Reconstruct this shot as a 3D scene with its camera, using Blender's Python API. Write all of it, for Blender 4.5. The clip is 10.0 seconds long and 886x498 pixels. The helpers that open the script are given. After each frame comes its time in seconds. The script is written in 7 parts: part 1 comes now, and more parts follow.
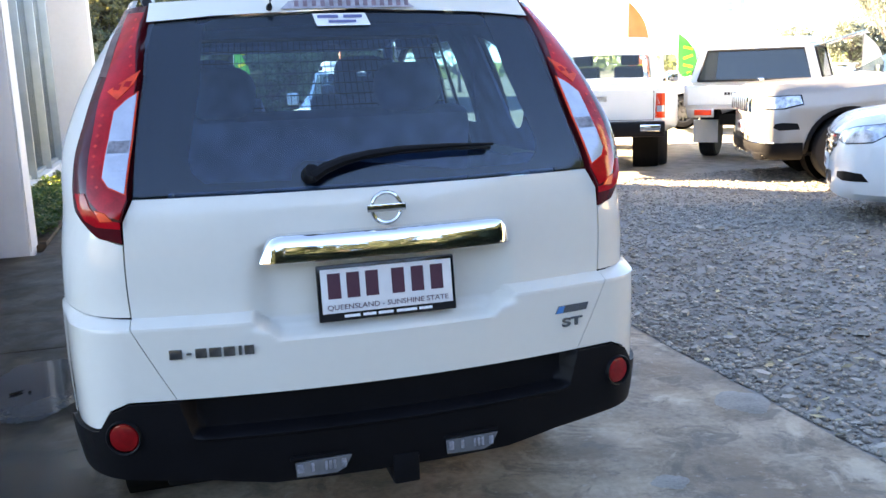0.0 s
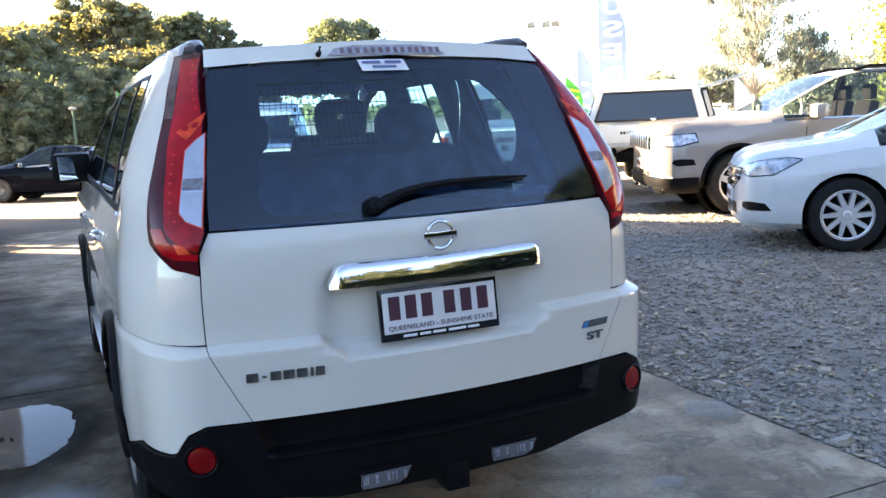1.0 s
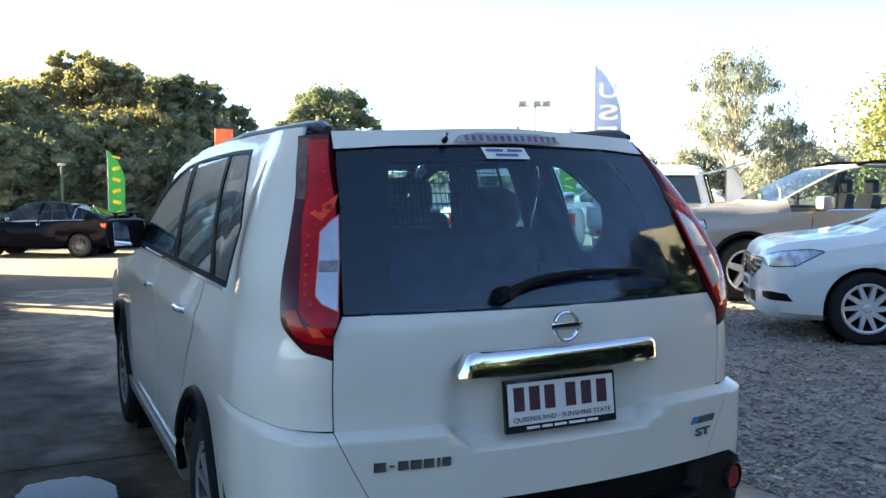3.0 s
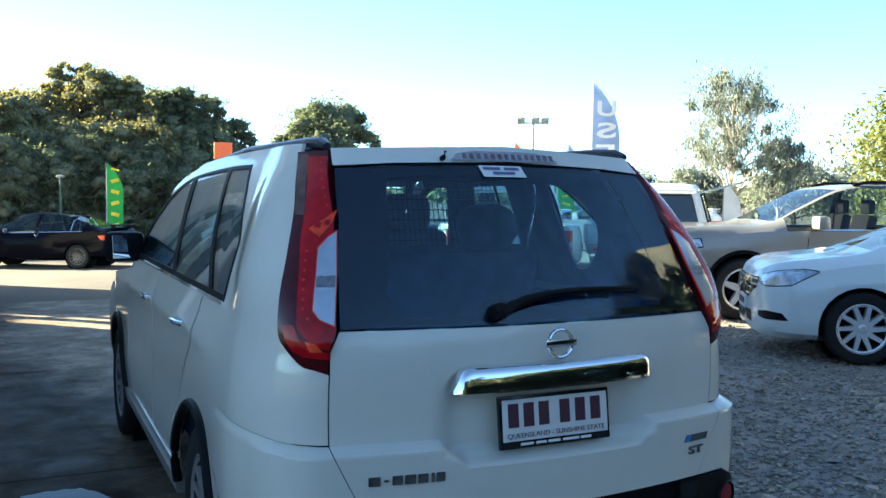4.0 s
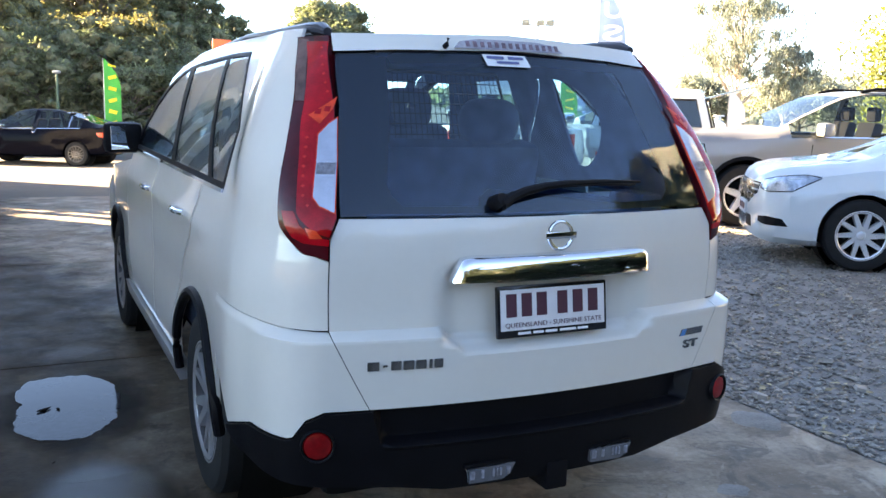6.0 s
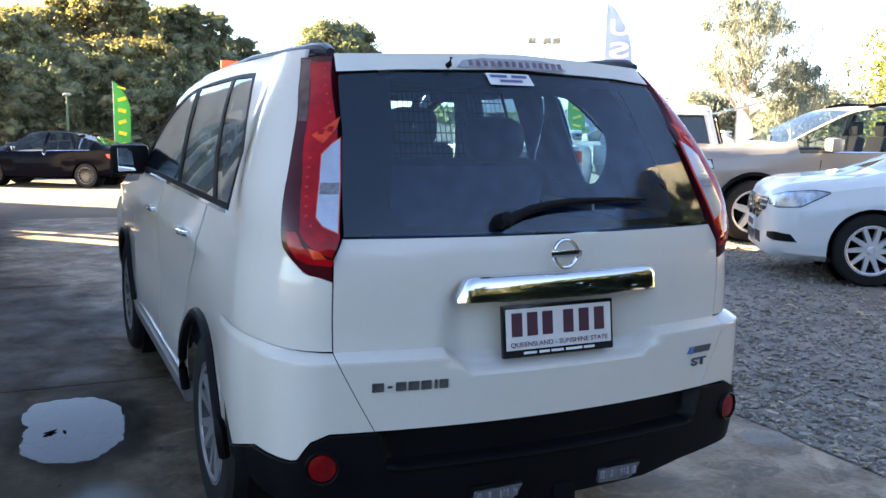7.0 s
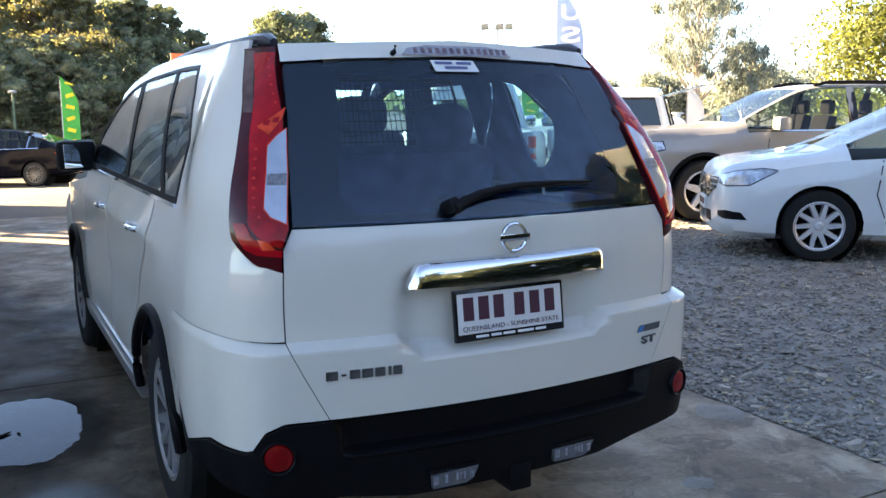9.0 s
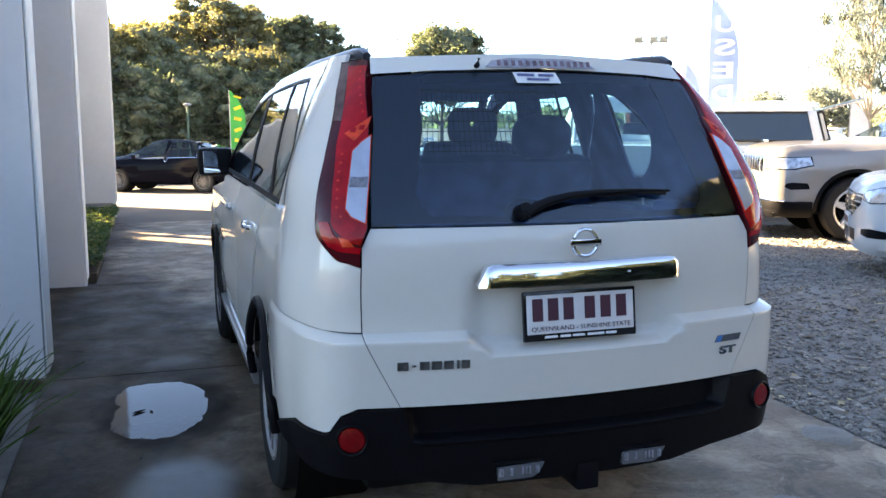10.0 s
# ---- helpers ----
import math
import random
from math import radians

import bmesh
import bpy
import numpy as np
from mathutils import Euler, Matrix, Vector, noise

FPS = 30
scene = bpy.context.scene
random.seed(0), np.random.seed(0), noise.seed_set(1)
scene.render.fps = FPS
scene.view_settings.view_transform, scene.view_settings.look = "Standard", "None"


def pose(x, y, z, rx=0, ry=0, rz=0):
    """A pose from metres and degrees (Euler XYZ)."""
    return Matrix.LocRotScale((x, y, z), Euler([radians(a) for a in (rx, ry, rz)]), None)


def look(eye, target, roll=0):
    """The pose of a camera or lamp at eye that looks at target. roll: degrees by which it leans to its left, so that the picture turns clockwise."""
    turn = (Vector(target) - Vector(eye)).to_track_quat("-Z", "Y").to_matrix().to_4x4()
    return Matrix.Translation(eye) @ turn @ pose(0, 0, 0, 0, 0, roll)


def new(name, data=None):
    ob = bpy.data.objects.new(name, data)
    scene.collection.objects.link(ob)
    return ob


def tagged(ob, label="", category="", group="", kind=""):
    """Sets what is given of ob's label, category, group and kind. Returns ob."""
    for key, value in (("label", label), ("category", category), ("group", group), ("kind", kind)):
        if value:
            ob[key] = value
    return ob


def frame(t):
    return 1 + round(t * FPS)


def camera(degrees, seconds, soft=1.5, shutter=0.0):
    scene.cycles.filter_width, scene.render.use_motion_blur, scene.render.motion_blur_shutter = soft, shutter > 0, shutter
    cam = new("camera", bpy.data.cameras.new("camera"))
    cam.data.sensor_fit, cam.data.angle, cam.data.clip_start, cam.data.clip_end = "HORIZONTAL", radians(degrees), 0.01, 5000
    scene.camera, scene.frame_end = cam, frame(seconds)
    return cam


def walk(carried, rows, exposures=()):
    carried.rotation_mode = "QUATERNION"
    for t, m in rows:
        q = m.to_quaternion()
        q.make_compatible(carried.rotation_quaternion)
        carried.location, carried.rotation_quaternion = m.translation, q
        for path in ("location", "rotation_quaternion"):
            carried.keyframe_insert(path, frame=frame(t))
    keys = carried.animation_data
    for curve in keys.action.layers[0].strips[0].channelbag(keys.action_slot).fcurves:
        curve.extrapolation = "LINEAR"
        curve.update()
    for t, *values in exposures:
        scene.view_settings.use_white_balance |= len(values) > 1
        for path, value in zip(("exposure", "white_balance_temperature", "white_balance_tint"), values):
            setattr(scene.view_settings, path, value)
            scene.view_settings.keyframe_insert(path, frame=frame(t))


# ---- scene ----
cam = camera(52.7, 10.0)
PATH = [
    (0, (-0.526, -2.395, 1.453), (0.022, -0.512, 1.061), -2.0),
    (0.5, (-0.828, -2.389, 1.461), (-0.159, -0.544, 1.08), 4.7),
    (1, (-1.07, -2.453, 1.463), (-0.263, -0.649, 1.153), -2.4),
    (1.5, (-1.366, -2.283, 1.464), (-0.538, -0.493, 1.134), 0.1),
    (2, (-1.48, -2.208, 1.493), (-0.67, -0.405, 1.188), 2.2),
    (2.5, (-1.475, -2.217, 1.514), (-0.608, -0.429, 1.292), 0.2),
    (4, (-1.487, -2.262, 1.529), (-0.607, -0.47, 1.409), 0.8),
    (4.5, (-1.491, -2.251, 1.518), (-0.625, -0.457, 1.342), 0.3),
    (5, (-1.492, -2.241, 1.482), (-0.625, -0.468, 1.158), 1.5),
    (5.2, (-1.507, -2.279, 1.486), (-0.627, -0.515, 1.149), 1.7),
    (6.5, (-1.47, -2.247, 1.481), (-0.605, -0.472, 1.166), 1.6),
    (7, (-1.467, -2.251, 1.485), (-0.61, -0.468, 1.194), 1.2),
    (7.5, (-1.463, -2.26, 1.488), (-0.591, -0.481, 1.21), 0.9),
    (8, (-1.444, -2.255, 1.48), (-0.537, -0.499, 1.179), -0.1),
    (8.5, (-1.44, -2.256, 1.485), (-0.526, -0.5, 1.196), -0.6),
    (9, (-1.449, -2.282, 1.483), (-0.514, -0.543, 1.167), -0.2),
    (9.5, (-1.395, -2.38, 1.481), (-0.643, -0.549, 1.194), 0.5),
    (10, (-1.288, -2.514, 1.469), (-0.663, -0.635, 1.183), 0.1),
]
walk(cam, [(t, look(eye, target, roll)) for t, eye, target, roll in PATH], exposures=[(0.0, 4.44, 9400, 13), (0.5, 4.26, 9400, 13), (1.0, 4.0, 9400, 13), (1.5, 3.8, 9300, 13), (2.0, 4.06, 9300, 12), (2.5, 3.72, 9100, 11), (4.0, 3.02, 7100, -5), (4.5, 3.06, 7100, -5), (5.0, 3.68, 9200, 12), (6.5, 4.04, 9300, 13), (7.0, 3.8, 9300, 13), (8.0, 3.72, 9300, 13), (9.0, 3.68, 9300, 13), (10.0, 3.81, 9300, 13)])

# ---- world and sun ----
SUN_AZ, SUN_EL = -42.0, 19.0      # degrees from +y towards +x, and above the ground
world = bpy.data.worlds.new("sky")
scene.world = world
world.use_nodes = True
wn = world.node_tree.nodes
sky = wn.new("ShaderNodeTexSky")
sky.sky_type = "NISHITA"
sky.sun_disc = False
sky.sun_elevation, sky.sun_rotation = radians(SUN_EL), radians(SUN_AZ)
sky.air_density, sky.dust_density, sky.ozone_density = 0.75, 0.05, 3.0
sky.altitude = 3000
wn["Background"].inputs["Strength"].default_value = 0.075
world.node_tree.links.new(sky.outputs["Color"], wn["Background"].inputs["Color"])
sun = new("sun", bpy.data.lights.new("sun", "SUN"))
sun.data.energy, sun.data.angle, sun.data.color = 5.0, radians(0.5), (1.0, 0.87, 0.69)
to_sun = Vector((math.sin(radians(SUN_AZ)) * math.cos(radians(SUN_EL)), math.cos(radians(SUN_AZ)) * math.cos(radians(SUN_EL)), math.sin(radians(SUN_EL))))
sun.rotation_mode = "QUATERNION"
sun.rotation_quaternion = to_sun.to_track_quat("Z", "Y")


# ---- materials ----
def mat(name, color, rough=0.5, metal=0.0, vary=0.12, scale=6.0, bump=0.0, bscale=60.0, coat=0.0, trans=0.0, spec=0.5, ior=1.45, tint=None, islands=0.0, objects=0.0, rvary=0.08, alpha=1.0):
    """A procedural surface: large stains, fine grain, relief and uneven gloss round one base colour."""
    m = bpy.data.materials.new(name)
    m.use_nodes = True
    nt = m.node_tree
    n, ln = nt.nodes, nt.links
    b = n["Principled BSDF"]
    b.inputs["Metallic"].default_value = metal
    b.inputs["Coat Weight"].default_value = coat
    b.inputs["Coat Roughness"].default_value = 0.03
    b.inputs["Transmission Weight"].default_value = trans
    b.inputs["Specular IOR Level"].default_value = spec
    b.inputs["IOR"].default_value = ior
    b.inputs["Alpha"].default_value = alpha
    co = n.new("ShaderNodeTexCoord")
    big = n.new("ShaderNodeTexNoise")
    big.inputs["Scale"].default_value, big.inputs["Detail"].default_value = scale, 6
    ln.new(co.outputs["Object"], big.inputs["Vector"])
    fine = n.new("ShaderNodeTexNoise")
    fine.inputs["Scale"].default_value, fine.inputs["Detail"].default_value = scale * 14, 4
    ln.new(co.outputs["Object"], fine.inputs["Vector"])
    mix = n.new("ShaderNodeMix")
    mix.data_type = "RGBA"
    c2 = tint if tint else tuple(c * (1 - 1.6 * vary) for c in color)
    mix.inputs["A"].default_value = (*[min(1, c * (1 + vary)) for c in color], 1)
    mix.inputs["B"].default_value = (*c2, 1)
    add = n.new("ShaderNodeMath")
    add.operation = "MULTIPLY_ADD"
    add.inputs[1].default_value, add.inputs[2].default_value = 0.35, 0.0
    ln.new(fine.outputs["Fac"], add.inputs[0])
    ln.new(big.outputs["Fac"], add.inputs[2])
    ramp = n.new("ShaderNodeMapRange")
    ramp.inputs["From Min"].default_value, ramp.inputs["From Max"].default_value = 0.45, 0.95
    ln.new(add.outputs[0], ramp.inputs["Value"])
    ln.new(ramp.outputs["Result"], mix.inputs["Factor"])
    col = mix.outputs["Result"]
    for amount, kind, out in ((islands, "ShaderNodeNewGeometry", "Random Per Island"), (objects, "ShaderNodeObjectInfo", "Random")):
        if amount:
            src = n.new(kind)
            mr = n.new("ShaderNodeMapRange")
            mr.inputs["To Min"].default_value, mr.inputs["To Max"].default_value = 1 - amount, 1 + amount
            ln.new(src.outputs[out], mr.inputs["Value"])
            hsv = n.new("ShaderNodeHueSaturation")
            ln.new(mr.outputs["Result"], hsv.inputs["Value"])
            ln.new(col, hsv.inputs["Color"])
            col = hsv.outputs["Color"]
    ln.new(col, b.inputs["Base Color"])
    rr = n.new("ShaderNodeMapRange")
    rr.inputs["To Min"].default_value, rr.inputs["To Max"].default_value = max(0, rough - rvary), min(1, rough + rvary)
    ln.new(fine.outputs["Fac"], rr.inputs["Value"])
    ln.new(rr.outputs["Result"], b.inputs["Roughness"])
    if bump:
        bn = n.new("ShaderNodeTexNoise")
        bn.inputs["Scale"].default_value, bn.inputs["Detail"].default_value = bscale, 5
        ln.new(co.outputs["Object"], bn.inputs["Vector"])
        bp = n.new("ShaderNodeBump")
        bp.inputs["Strength"].default_value, bp.inputs["Distance"].default_value = min(1, bump), 0.01
        ln.new(bn.outputs["Fac"], bp.inputs["Height"])
        ln.new(bp.outputs["Normal"], b.inputs["Normal"])
    return m


def glass_mat(name, tint=(0.8, 0.9, 0.9), clear=0.85, gloss=0.045):
    """Thin glass: a see-through pane with a Fresnel gloss."""
    m = bpy.data.materials.new(name)
    m.use_nodes = True
    nt = m.node_tree
    n, ln = nt.nodes, nt.links
    n.remove(n["Principled BSDF"])
    tr = n.new("ShaderNodeBsdfTransparent")
    tr.inputs["Color"].default_value = (*[c * clear for c in tint], 1)
    gl = n.new("ShaderNodeBsdfGlossy")
    gl.inputs["Roughness"].default_value = 0.01
    fr = n.new("ShaderNodeLayerWeight")
    fr.inputs["Blend"].default_value = 0.5
    pw = n.new("ShaderNodeMath")
    pw.operation = "POWER"
    pw.inputs[1].default_value = 5.0
    ln.new(fr.outputs["Facing"], pw.inputs[0])
    ma = n.new("ShaderNodeMath")
    ma.operation = "MULTIPLY_ADD"
    ma.inputs[1].default_value, ma.inputs[2].default_value = 0.92, gloss
    ln.new(pw.outputs[0], ma.inputs[0])
    ms = n.new("ShaderNodeMixShader")
    ln.new(ma.outputs[0], ms.inputs[0])
    ln.new(tr.outputs[0], ms.inputs[1])
    ln.new(gl.outputs[0], ms.inputs[2])
    ln.new(ms.outputs[0], n["Material Output"].inputs["Surface"])
    return m


def leaf_mat(name, color, glow, vary=0.35, islands=0.45):
    """A leaf that lets part of the light through."""
    m = mat(name, color, 0.55, vary=vary, scale=0.5, islands=islands)
    nt = m.node_tree
    n, ln = nt.nodes, nt.links
    b = n["Principled BSDF"]
    src = b.inputs["Base Color"].links[0].from_socket
    mul = n.new("ShaderNodeMix")
    mul.data_type, mul.blend_type = "RGBA", "MULTIPLY"
    mul.inputs["Factor"].default_value = 1.0
    mul.inputs["B"].default_value = (*glow, 1)
    ln.new(src, mul.inputs["A"])
    tr = n.new("ShaderNodeBsdfTranslucent")
    ln.new(mul.outputs["Result"], tr.inputs["Color"])
    ms = n.new("ShaderNodeMixShader")
    ms.inputs[0].default_value = 0.5
    ln.new(b.outputs[0], ms.inputs[1])
    ln.new(tr.outputs[0], ms.inputs[2])
    ln.new(ms.outputs[0], n["Material Output"].inputs["Surface"])
    return m




def blotch(m, color, scale, lo, hi, amount=0.8, detail=7.0):
    """Stains with a shape of their own laid over a surface's colour."""
    nt = m.node_tree
    n, ln = nt.nodes, nt.links
    b = n["Principled BSDF"]
    src = b.inputs["Base Color"].links[0].from_socket
    co = n.new("ShaderNodeTexCoord")
    t = n.new("ShaderNodeTexNoise")
    t.inputs["Scale"].default_value, t.inputs["Detail"].default_value = scale, detail
    t.inputs["Roughness"].default_value, t.inputs["Distortion"].default_value = 0.66, 0.7
    ln.new(co.outputs["Object"], t.inputs["Vector"])
    mr = n.new("ShaderNodeMapRange")
    mr.inputs["From Min"].default_value, mr.inputs["From Max"].default_value, mr.inputs["To Max"].default_value = lo, hi, amount
    ln.new(t.outputs["Fac"], mr.inputs["Value"])
    mx = n.new("ShaderNodeMix")
    mx.data_type = "RGBA"
    mx.inputs["B"].default_value = (*color, 1)
    ln.new(mr.outputs["Result"], mx.inputs["Factor"])
    ln.new(src, mx.inputs["A"])
    ln.new(mx.outputs["Result"], b.inputs["Base Color"])


M_WHITE = mat("pearl_white_paint", (0.70, 0.664, 0.595), 0.30, vary=0.02, scale=3, coat=1.0, spec=0.12, rvary=0.03)
M_WHITE2 = mat("white_paint", (0.74, 0.78, 0.78), 0.25, vary=0.02, scale=3, coat=0.8, rvary=0.03)
M_SILVER = mat("champagne_paint", (0.315, 0.308, 0.298), 0.30, metal=0.4, vary=0.02, scale=2, coat=0.7, rvary=0.015)
M_NAVY = mat("black_paint", (0.0018, 0.0024, 0.0062), 0.08, vary=0.05, scale=2, coat=0.0, spec=0.06, rvary=0.02)
M_BLACK = mat("black_plastic", (0.0045, 0.0045, 0.006), 0.46, vary=0.2, scale=8, bump=0.05, bscale=500, spec=0.15)
M_DARKALLOY = mat("dark_grey_alloy", (0.11, 0.11, 0.115), 0.35, metal=0.7, vary=0.06, scale=6, rvary=0.02)
M_SEAT = mat("black_seat_cloth", (0.004, 0.004, 0.005), 0.9, vary=0.2, spec=0.1)
M_FOGLENS = mat("grey_bumper_lens", (0.20, 0.21, 0.235), 0.12, metal=0.6, vary=0.12, scale=30, coat=0.6)
M_TRIM = mat("black_gloss_trim", (0.01, 0.01, 0.012), 0.12, vary=0.1)
M_RUBBER = mat("tyre_rubber", (0.009, 0.009, 0.010), 0.75, vary=0.25, scale=14, bump=0.15, bscale=200)
M_CHROME = mat("chrome", (0.85, 0.86, 0.88), 0.05, metal=1.0, vary=0.02, rvary=0.02)
M_BRIGHTALLOY = mat("bright_alloy", (0.78, 0.78, 0.79), 0.28, metal=0.45, vary=0.04, scale=6, rvary=0.02)
M_ALLOY = mat("alloy", (0.52, 0.52, 0.53), 0.3, metal=0.7, vary=0.04, scale=6, rvary=0.02)
M_RED = mat("red_lamp_plastic", (0.50, 0.004, 0.010), 0.10, vary=0.3, scale=14, coat=0.1, spec=0.35, rvary=0.03)
M_RED2 = mat("bright_red_lamp_plastic", (0.92, 0.060, 0.022), 0.15, vary=0.2, scale=30, coat=0.15, spec=0.35, rvary=0.03)
M_DARKRED = mat("dark_red_lamp_edge", (0.075, 0.004, 0.007), 0.12, vary=0.2, scale=20, coat=0.15, spec=0.3, rvary=0.03)
M_CELL = mat("pink_grey_lamp_cell", (0.20, 0.13, 0.15), 0.25, vary=0.3, scale=40)
M_LENS = mat("clear_lamp_lens", (0.50, 0.54, 0.62), 0.14, metal=0.45, vary=0.08, scale=25, bump=0.06, bscale=120, coat=0.8)
M_SMOKE = mat("brake_lamp_lens", (0.36, 0.34, 0.37), 0.2, vary=0.3, scale=30, coat=0.5)
M_HEAD = mat("headlamp_optics", (0.55, 0.60, 0.66), 0.12, metal=0.6, vary=0.45, scale=16, coat=0.8)
# Cabin cloth lifted and blued: the haze behind the rear glass, put into colour.
M_INT = mat("hazed_cloth_trim", (0.105, 0.148, 0.22), 0.85, vary=0.25, scale=10, bump=0.1, bscale=300)
M_WIRE = mat("black_steel_wire", (0.02, 0.02, 0.02), 0.5)
M_UNDER = mat("dark_underside", (0.008, 0.008, 0.008), 0.9, spec=0.1)
M_TINT = glass_mat("tinted_rear_glass", (0.62, 0.84, 1.0), 0.96, 0.056)
M_GLASS = glass_mat("car_window_glass", (0.76, 0.88, 0.88), 0.90, 0.06)
M_SHOP = glass_mat("shop_window_glass", (0.55, 0.66, 0.68), 0.70, 0.12)
M_CANGLASS = glass_mat("canopy_window_glass", (0.36, 0.40, 0.37), 0.75, 0.12)
M_BORDER = mat("black_ceramic_border", (0.004, 0.004, 0.006), 0.5, vary=0.1, spec=0.08)
M_RENDER = mat("painted_render", (0.56, 0.57, 0.58), 0.75, vary=0.05, scale=1.2, bump=0.12, bscale=90)
M_EDGE = mat("white_paint_and_lit_edge", (0.64, 0.64, 0.63), 0.6, vary=0.05, scale=3)
M_ALU = mat("grey_aluminium", (0.35, 0.40, 0.40), 0.4, metal=0.5, vary=0.08)
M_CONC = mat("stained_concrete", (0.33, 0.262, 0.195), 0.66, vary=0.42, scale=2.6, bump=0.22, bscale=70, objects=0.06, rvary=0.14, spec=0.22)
blotch(M_CONC, (0.19, 0.140, 0.098), 1.3, 0.46, 0.60, 0.8)
blotch(M_CONC, (0.13, 0.108, 0.088), 5.0, 0.52, 0.62, 0.7)
blotch(M_CONC, (0.52, 0.44, 0.34), 3.2, 0.56, 0.66, 0.65)
blotch(M_CONC, (0.42, 0.39, 0.35), 22.0, 0.60, 0.70, 0.5)


def dark_side(m, x0, y0):
    """Darkens the apron's colour towards the building, with a ragged edge."""
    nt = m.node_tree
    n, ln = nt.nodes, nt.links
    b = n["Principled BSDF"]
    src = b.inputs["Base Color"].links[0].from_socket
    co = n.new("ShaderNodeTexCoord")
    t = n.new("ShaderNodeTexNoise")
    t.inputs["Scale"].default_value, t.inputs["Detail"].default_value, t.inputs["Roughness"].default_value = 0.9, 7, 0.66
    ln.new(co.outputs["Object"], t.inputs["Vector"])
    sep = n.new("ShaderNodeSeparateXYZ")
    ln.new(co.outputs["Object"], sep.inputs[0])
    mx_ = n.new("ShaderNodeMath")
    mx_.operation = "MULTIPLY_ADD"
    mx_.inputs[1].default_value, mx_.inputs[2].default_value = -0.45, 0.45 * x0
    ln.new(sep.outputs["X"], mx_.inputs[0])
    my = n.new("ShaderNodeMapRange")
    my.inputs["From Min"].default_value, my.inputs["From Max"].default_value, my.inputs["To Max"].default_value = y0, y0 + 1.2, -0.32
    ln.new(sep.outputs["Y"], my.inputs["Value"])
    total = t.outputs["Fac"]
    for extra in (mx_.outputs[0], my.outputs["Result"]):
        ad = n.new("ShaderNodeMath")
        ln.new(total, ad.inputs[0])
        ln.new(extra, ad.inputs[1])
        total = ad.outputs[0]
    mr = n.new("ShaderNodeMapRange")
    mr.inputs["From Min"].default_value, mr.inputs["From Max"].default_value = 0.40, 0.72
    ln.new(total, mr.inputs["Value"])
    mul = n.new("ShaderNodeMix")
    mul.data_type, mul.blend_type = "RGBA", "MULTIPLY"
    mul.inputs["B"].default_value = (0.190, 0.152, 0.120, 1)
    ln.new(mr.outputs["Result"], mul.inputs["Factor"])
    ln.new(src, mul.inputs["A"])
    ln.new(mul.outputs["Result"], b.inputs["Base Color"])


dark_side(M_CONC, -0.55, 5.2)


def sheen(m, scale, lo, hi, smooth_to, rough_to):
    """Patches worn smooth, between rougher ones."""
    n, ln = m.node_tree.nodes, m.node_tree.links
    co = n.new("ShaderNodeTexCoord")
    t = n.new("ShaderNodeTexNoise")
    t.inputs["Scale"].default_value, t.inputs["Detail"].default_value, t.inputs["Roughness"].default_value, t.inputs["Distortion"].default_value = scale, 8, 0.68, 0.4
    ln.new(co.outputs["Object"], t.inputs["Vector"])
    mr = n.new("ShaderNodeMapRange")
    mr.inputs["From Min"].default_value, mr.inputs["From Max"].default_value = lo, hi
    mr.inputs["To Min"].default_value, mr.inputs["To Max"].default_value = smooth_to, rough_to
    ln.new(t.outputs["Fac"], mr.inputs["Value"])
    ln.new(mr.outputs["Result"], n["Principled BSDF"].inputs["Roughness"])


sheen(M_CONC, 3.0, 0.36, 0.66, 0.52, 0.80)
M_REFLECT = mat("deep_red_reflector", (0.23, 0.004, 0.006), 0.15, vary=0.2, scale=40)
M_DIRT = mat("dusty_ground", (0.098, 0.086, 0.074), 0.9, vary=0.2, scale=0.6, bump=0.3, bscale=12)
M_GRAVEL = mat("blue_grey_gravel", (0.245, 0.226, 0.206), 0.85, vary=0.3, scale=5, bump=0.7, bscale=34)
blotch(M_GRAVEL, (0.34, 0.32, 0.29), 0.7, 0.50, 0.66, 0.6)
blotch(M_GRAVEL, (0.12, 0.12, 0.122), 14.0, 0.54, 0.66, 0.4)
blotch(M_DIRT, (0.128, 0.113, 0.096), 0.35, 0.48, 0.62, 0.6)
blotch(M_DIRT, (0.075, 0.069, 0.063), 1.6, 0.54, 0.68, 0.5)
M_STONE = mat("gravel_stone", (0.325, 0.295, 0.260), 0.8, vary=0.2, scale=9, islands=0.38)
M_WATER = mat("water", (0.026, 0.029, 0.034), 0.05, vary=0.4, scale=3, bump=0.05, bscale=7, spec=0.125, ior=1.33, rvary=0.04)
M_LEAF = leaf_mat("olive_leaf", (0.165, 0.160, 0.080), (1.3, 1.25, 0.85), 0.25, 0.35)
M_LEAF_DARK = leaf_mat("deep_green_leaf", (0.108, 0.130, 0.085), (1.4, 1.45, 1.0), 0.25, 0.35)
M_GUM = leaf_mat("gum_leaf", (0.20, 0.225, 0.195), (1.2, 1.25, 1.15), 0.25, 0.4)
# Leaf colour set very dark, in place of shade, so that it mirrors dark.
M_HEDGE = leaf_mat("dark_hedge_leaf", (0.028, 0.040, 0.020), (1.2, 1.2, 0.8), 0.3, 0.5)
M_LIME = leaf_mat("yellow_green_leaf", (0.13, 0.15, 0.055), (1.8, 1.75, 1.0), 0.3, 0.4)
M_STRAP = leaf_mat("strap_leaf", (0.045, 0.085, 0.025), (1.6, 1.7, 1.0), 0.3, 0.3)
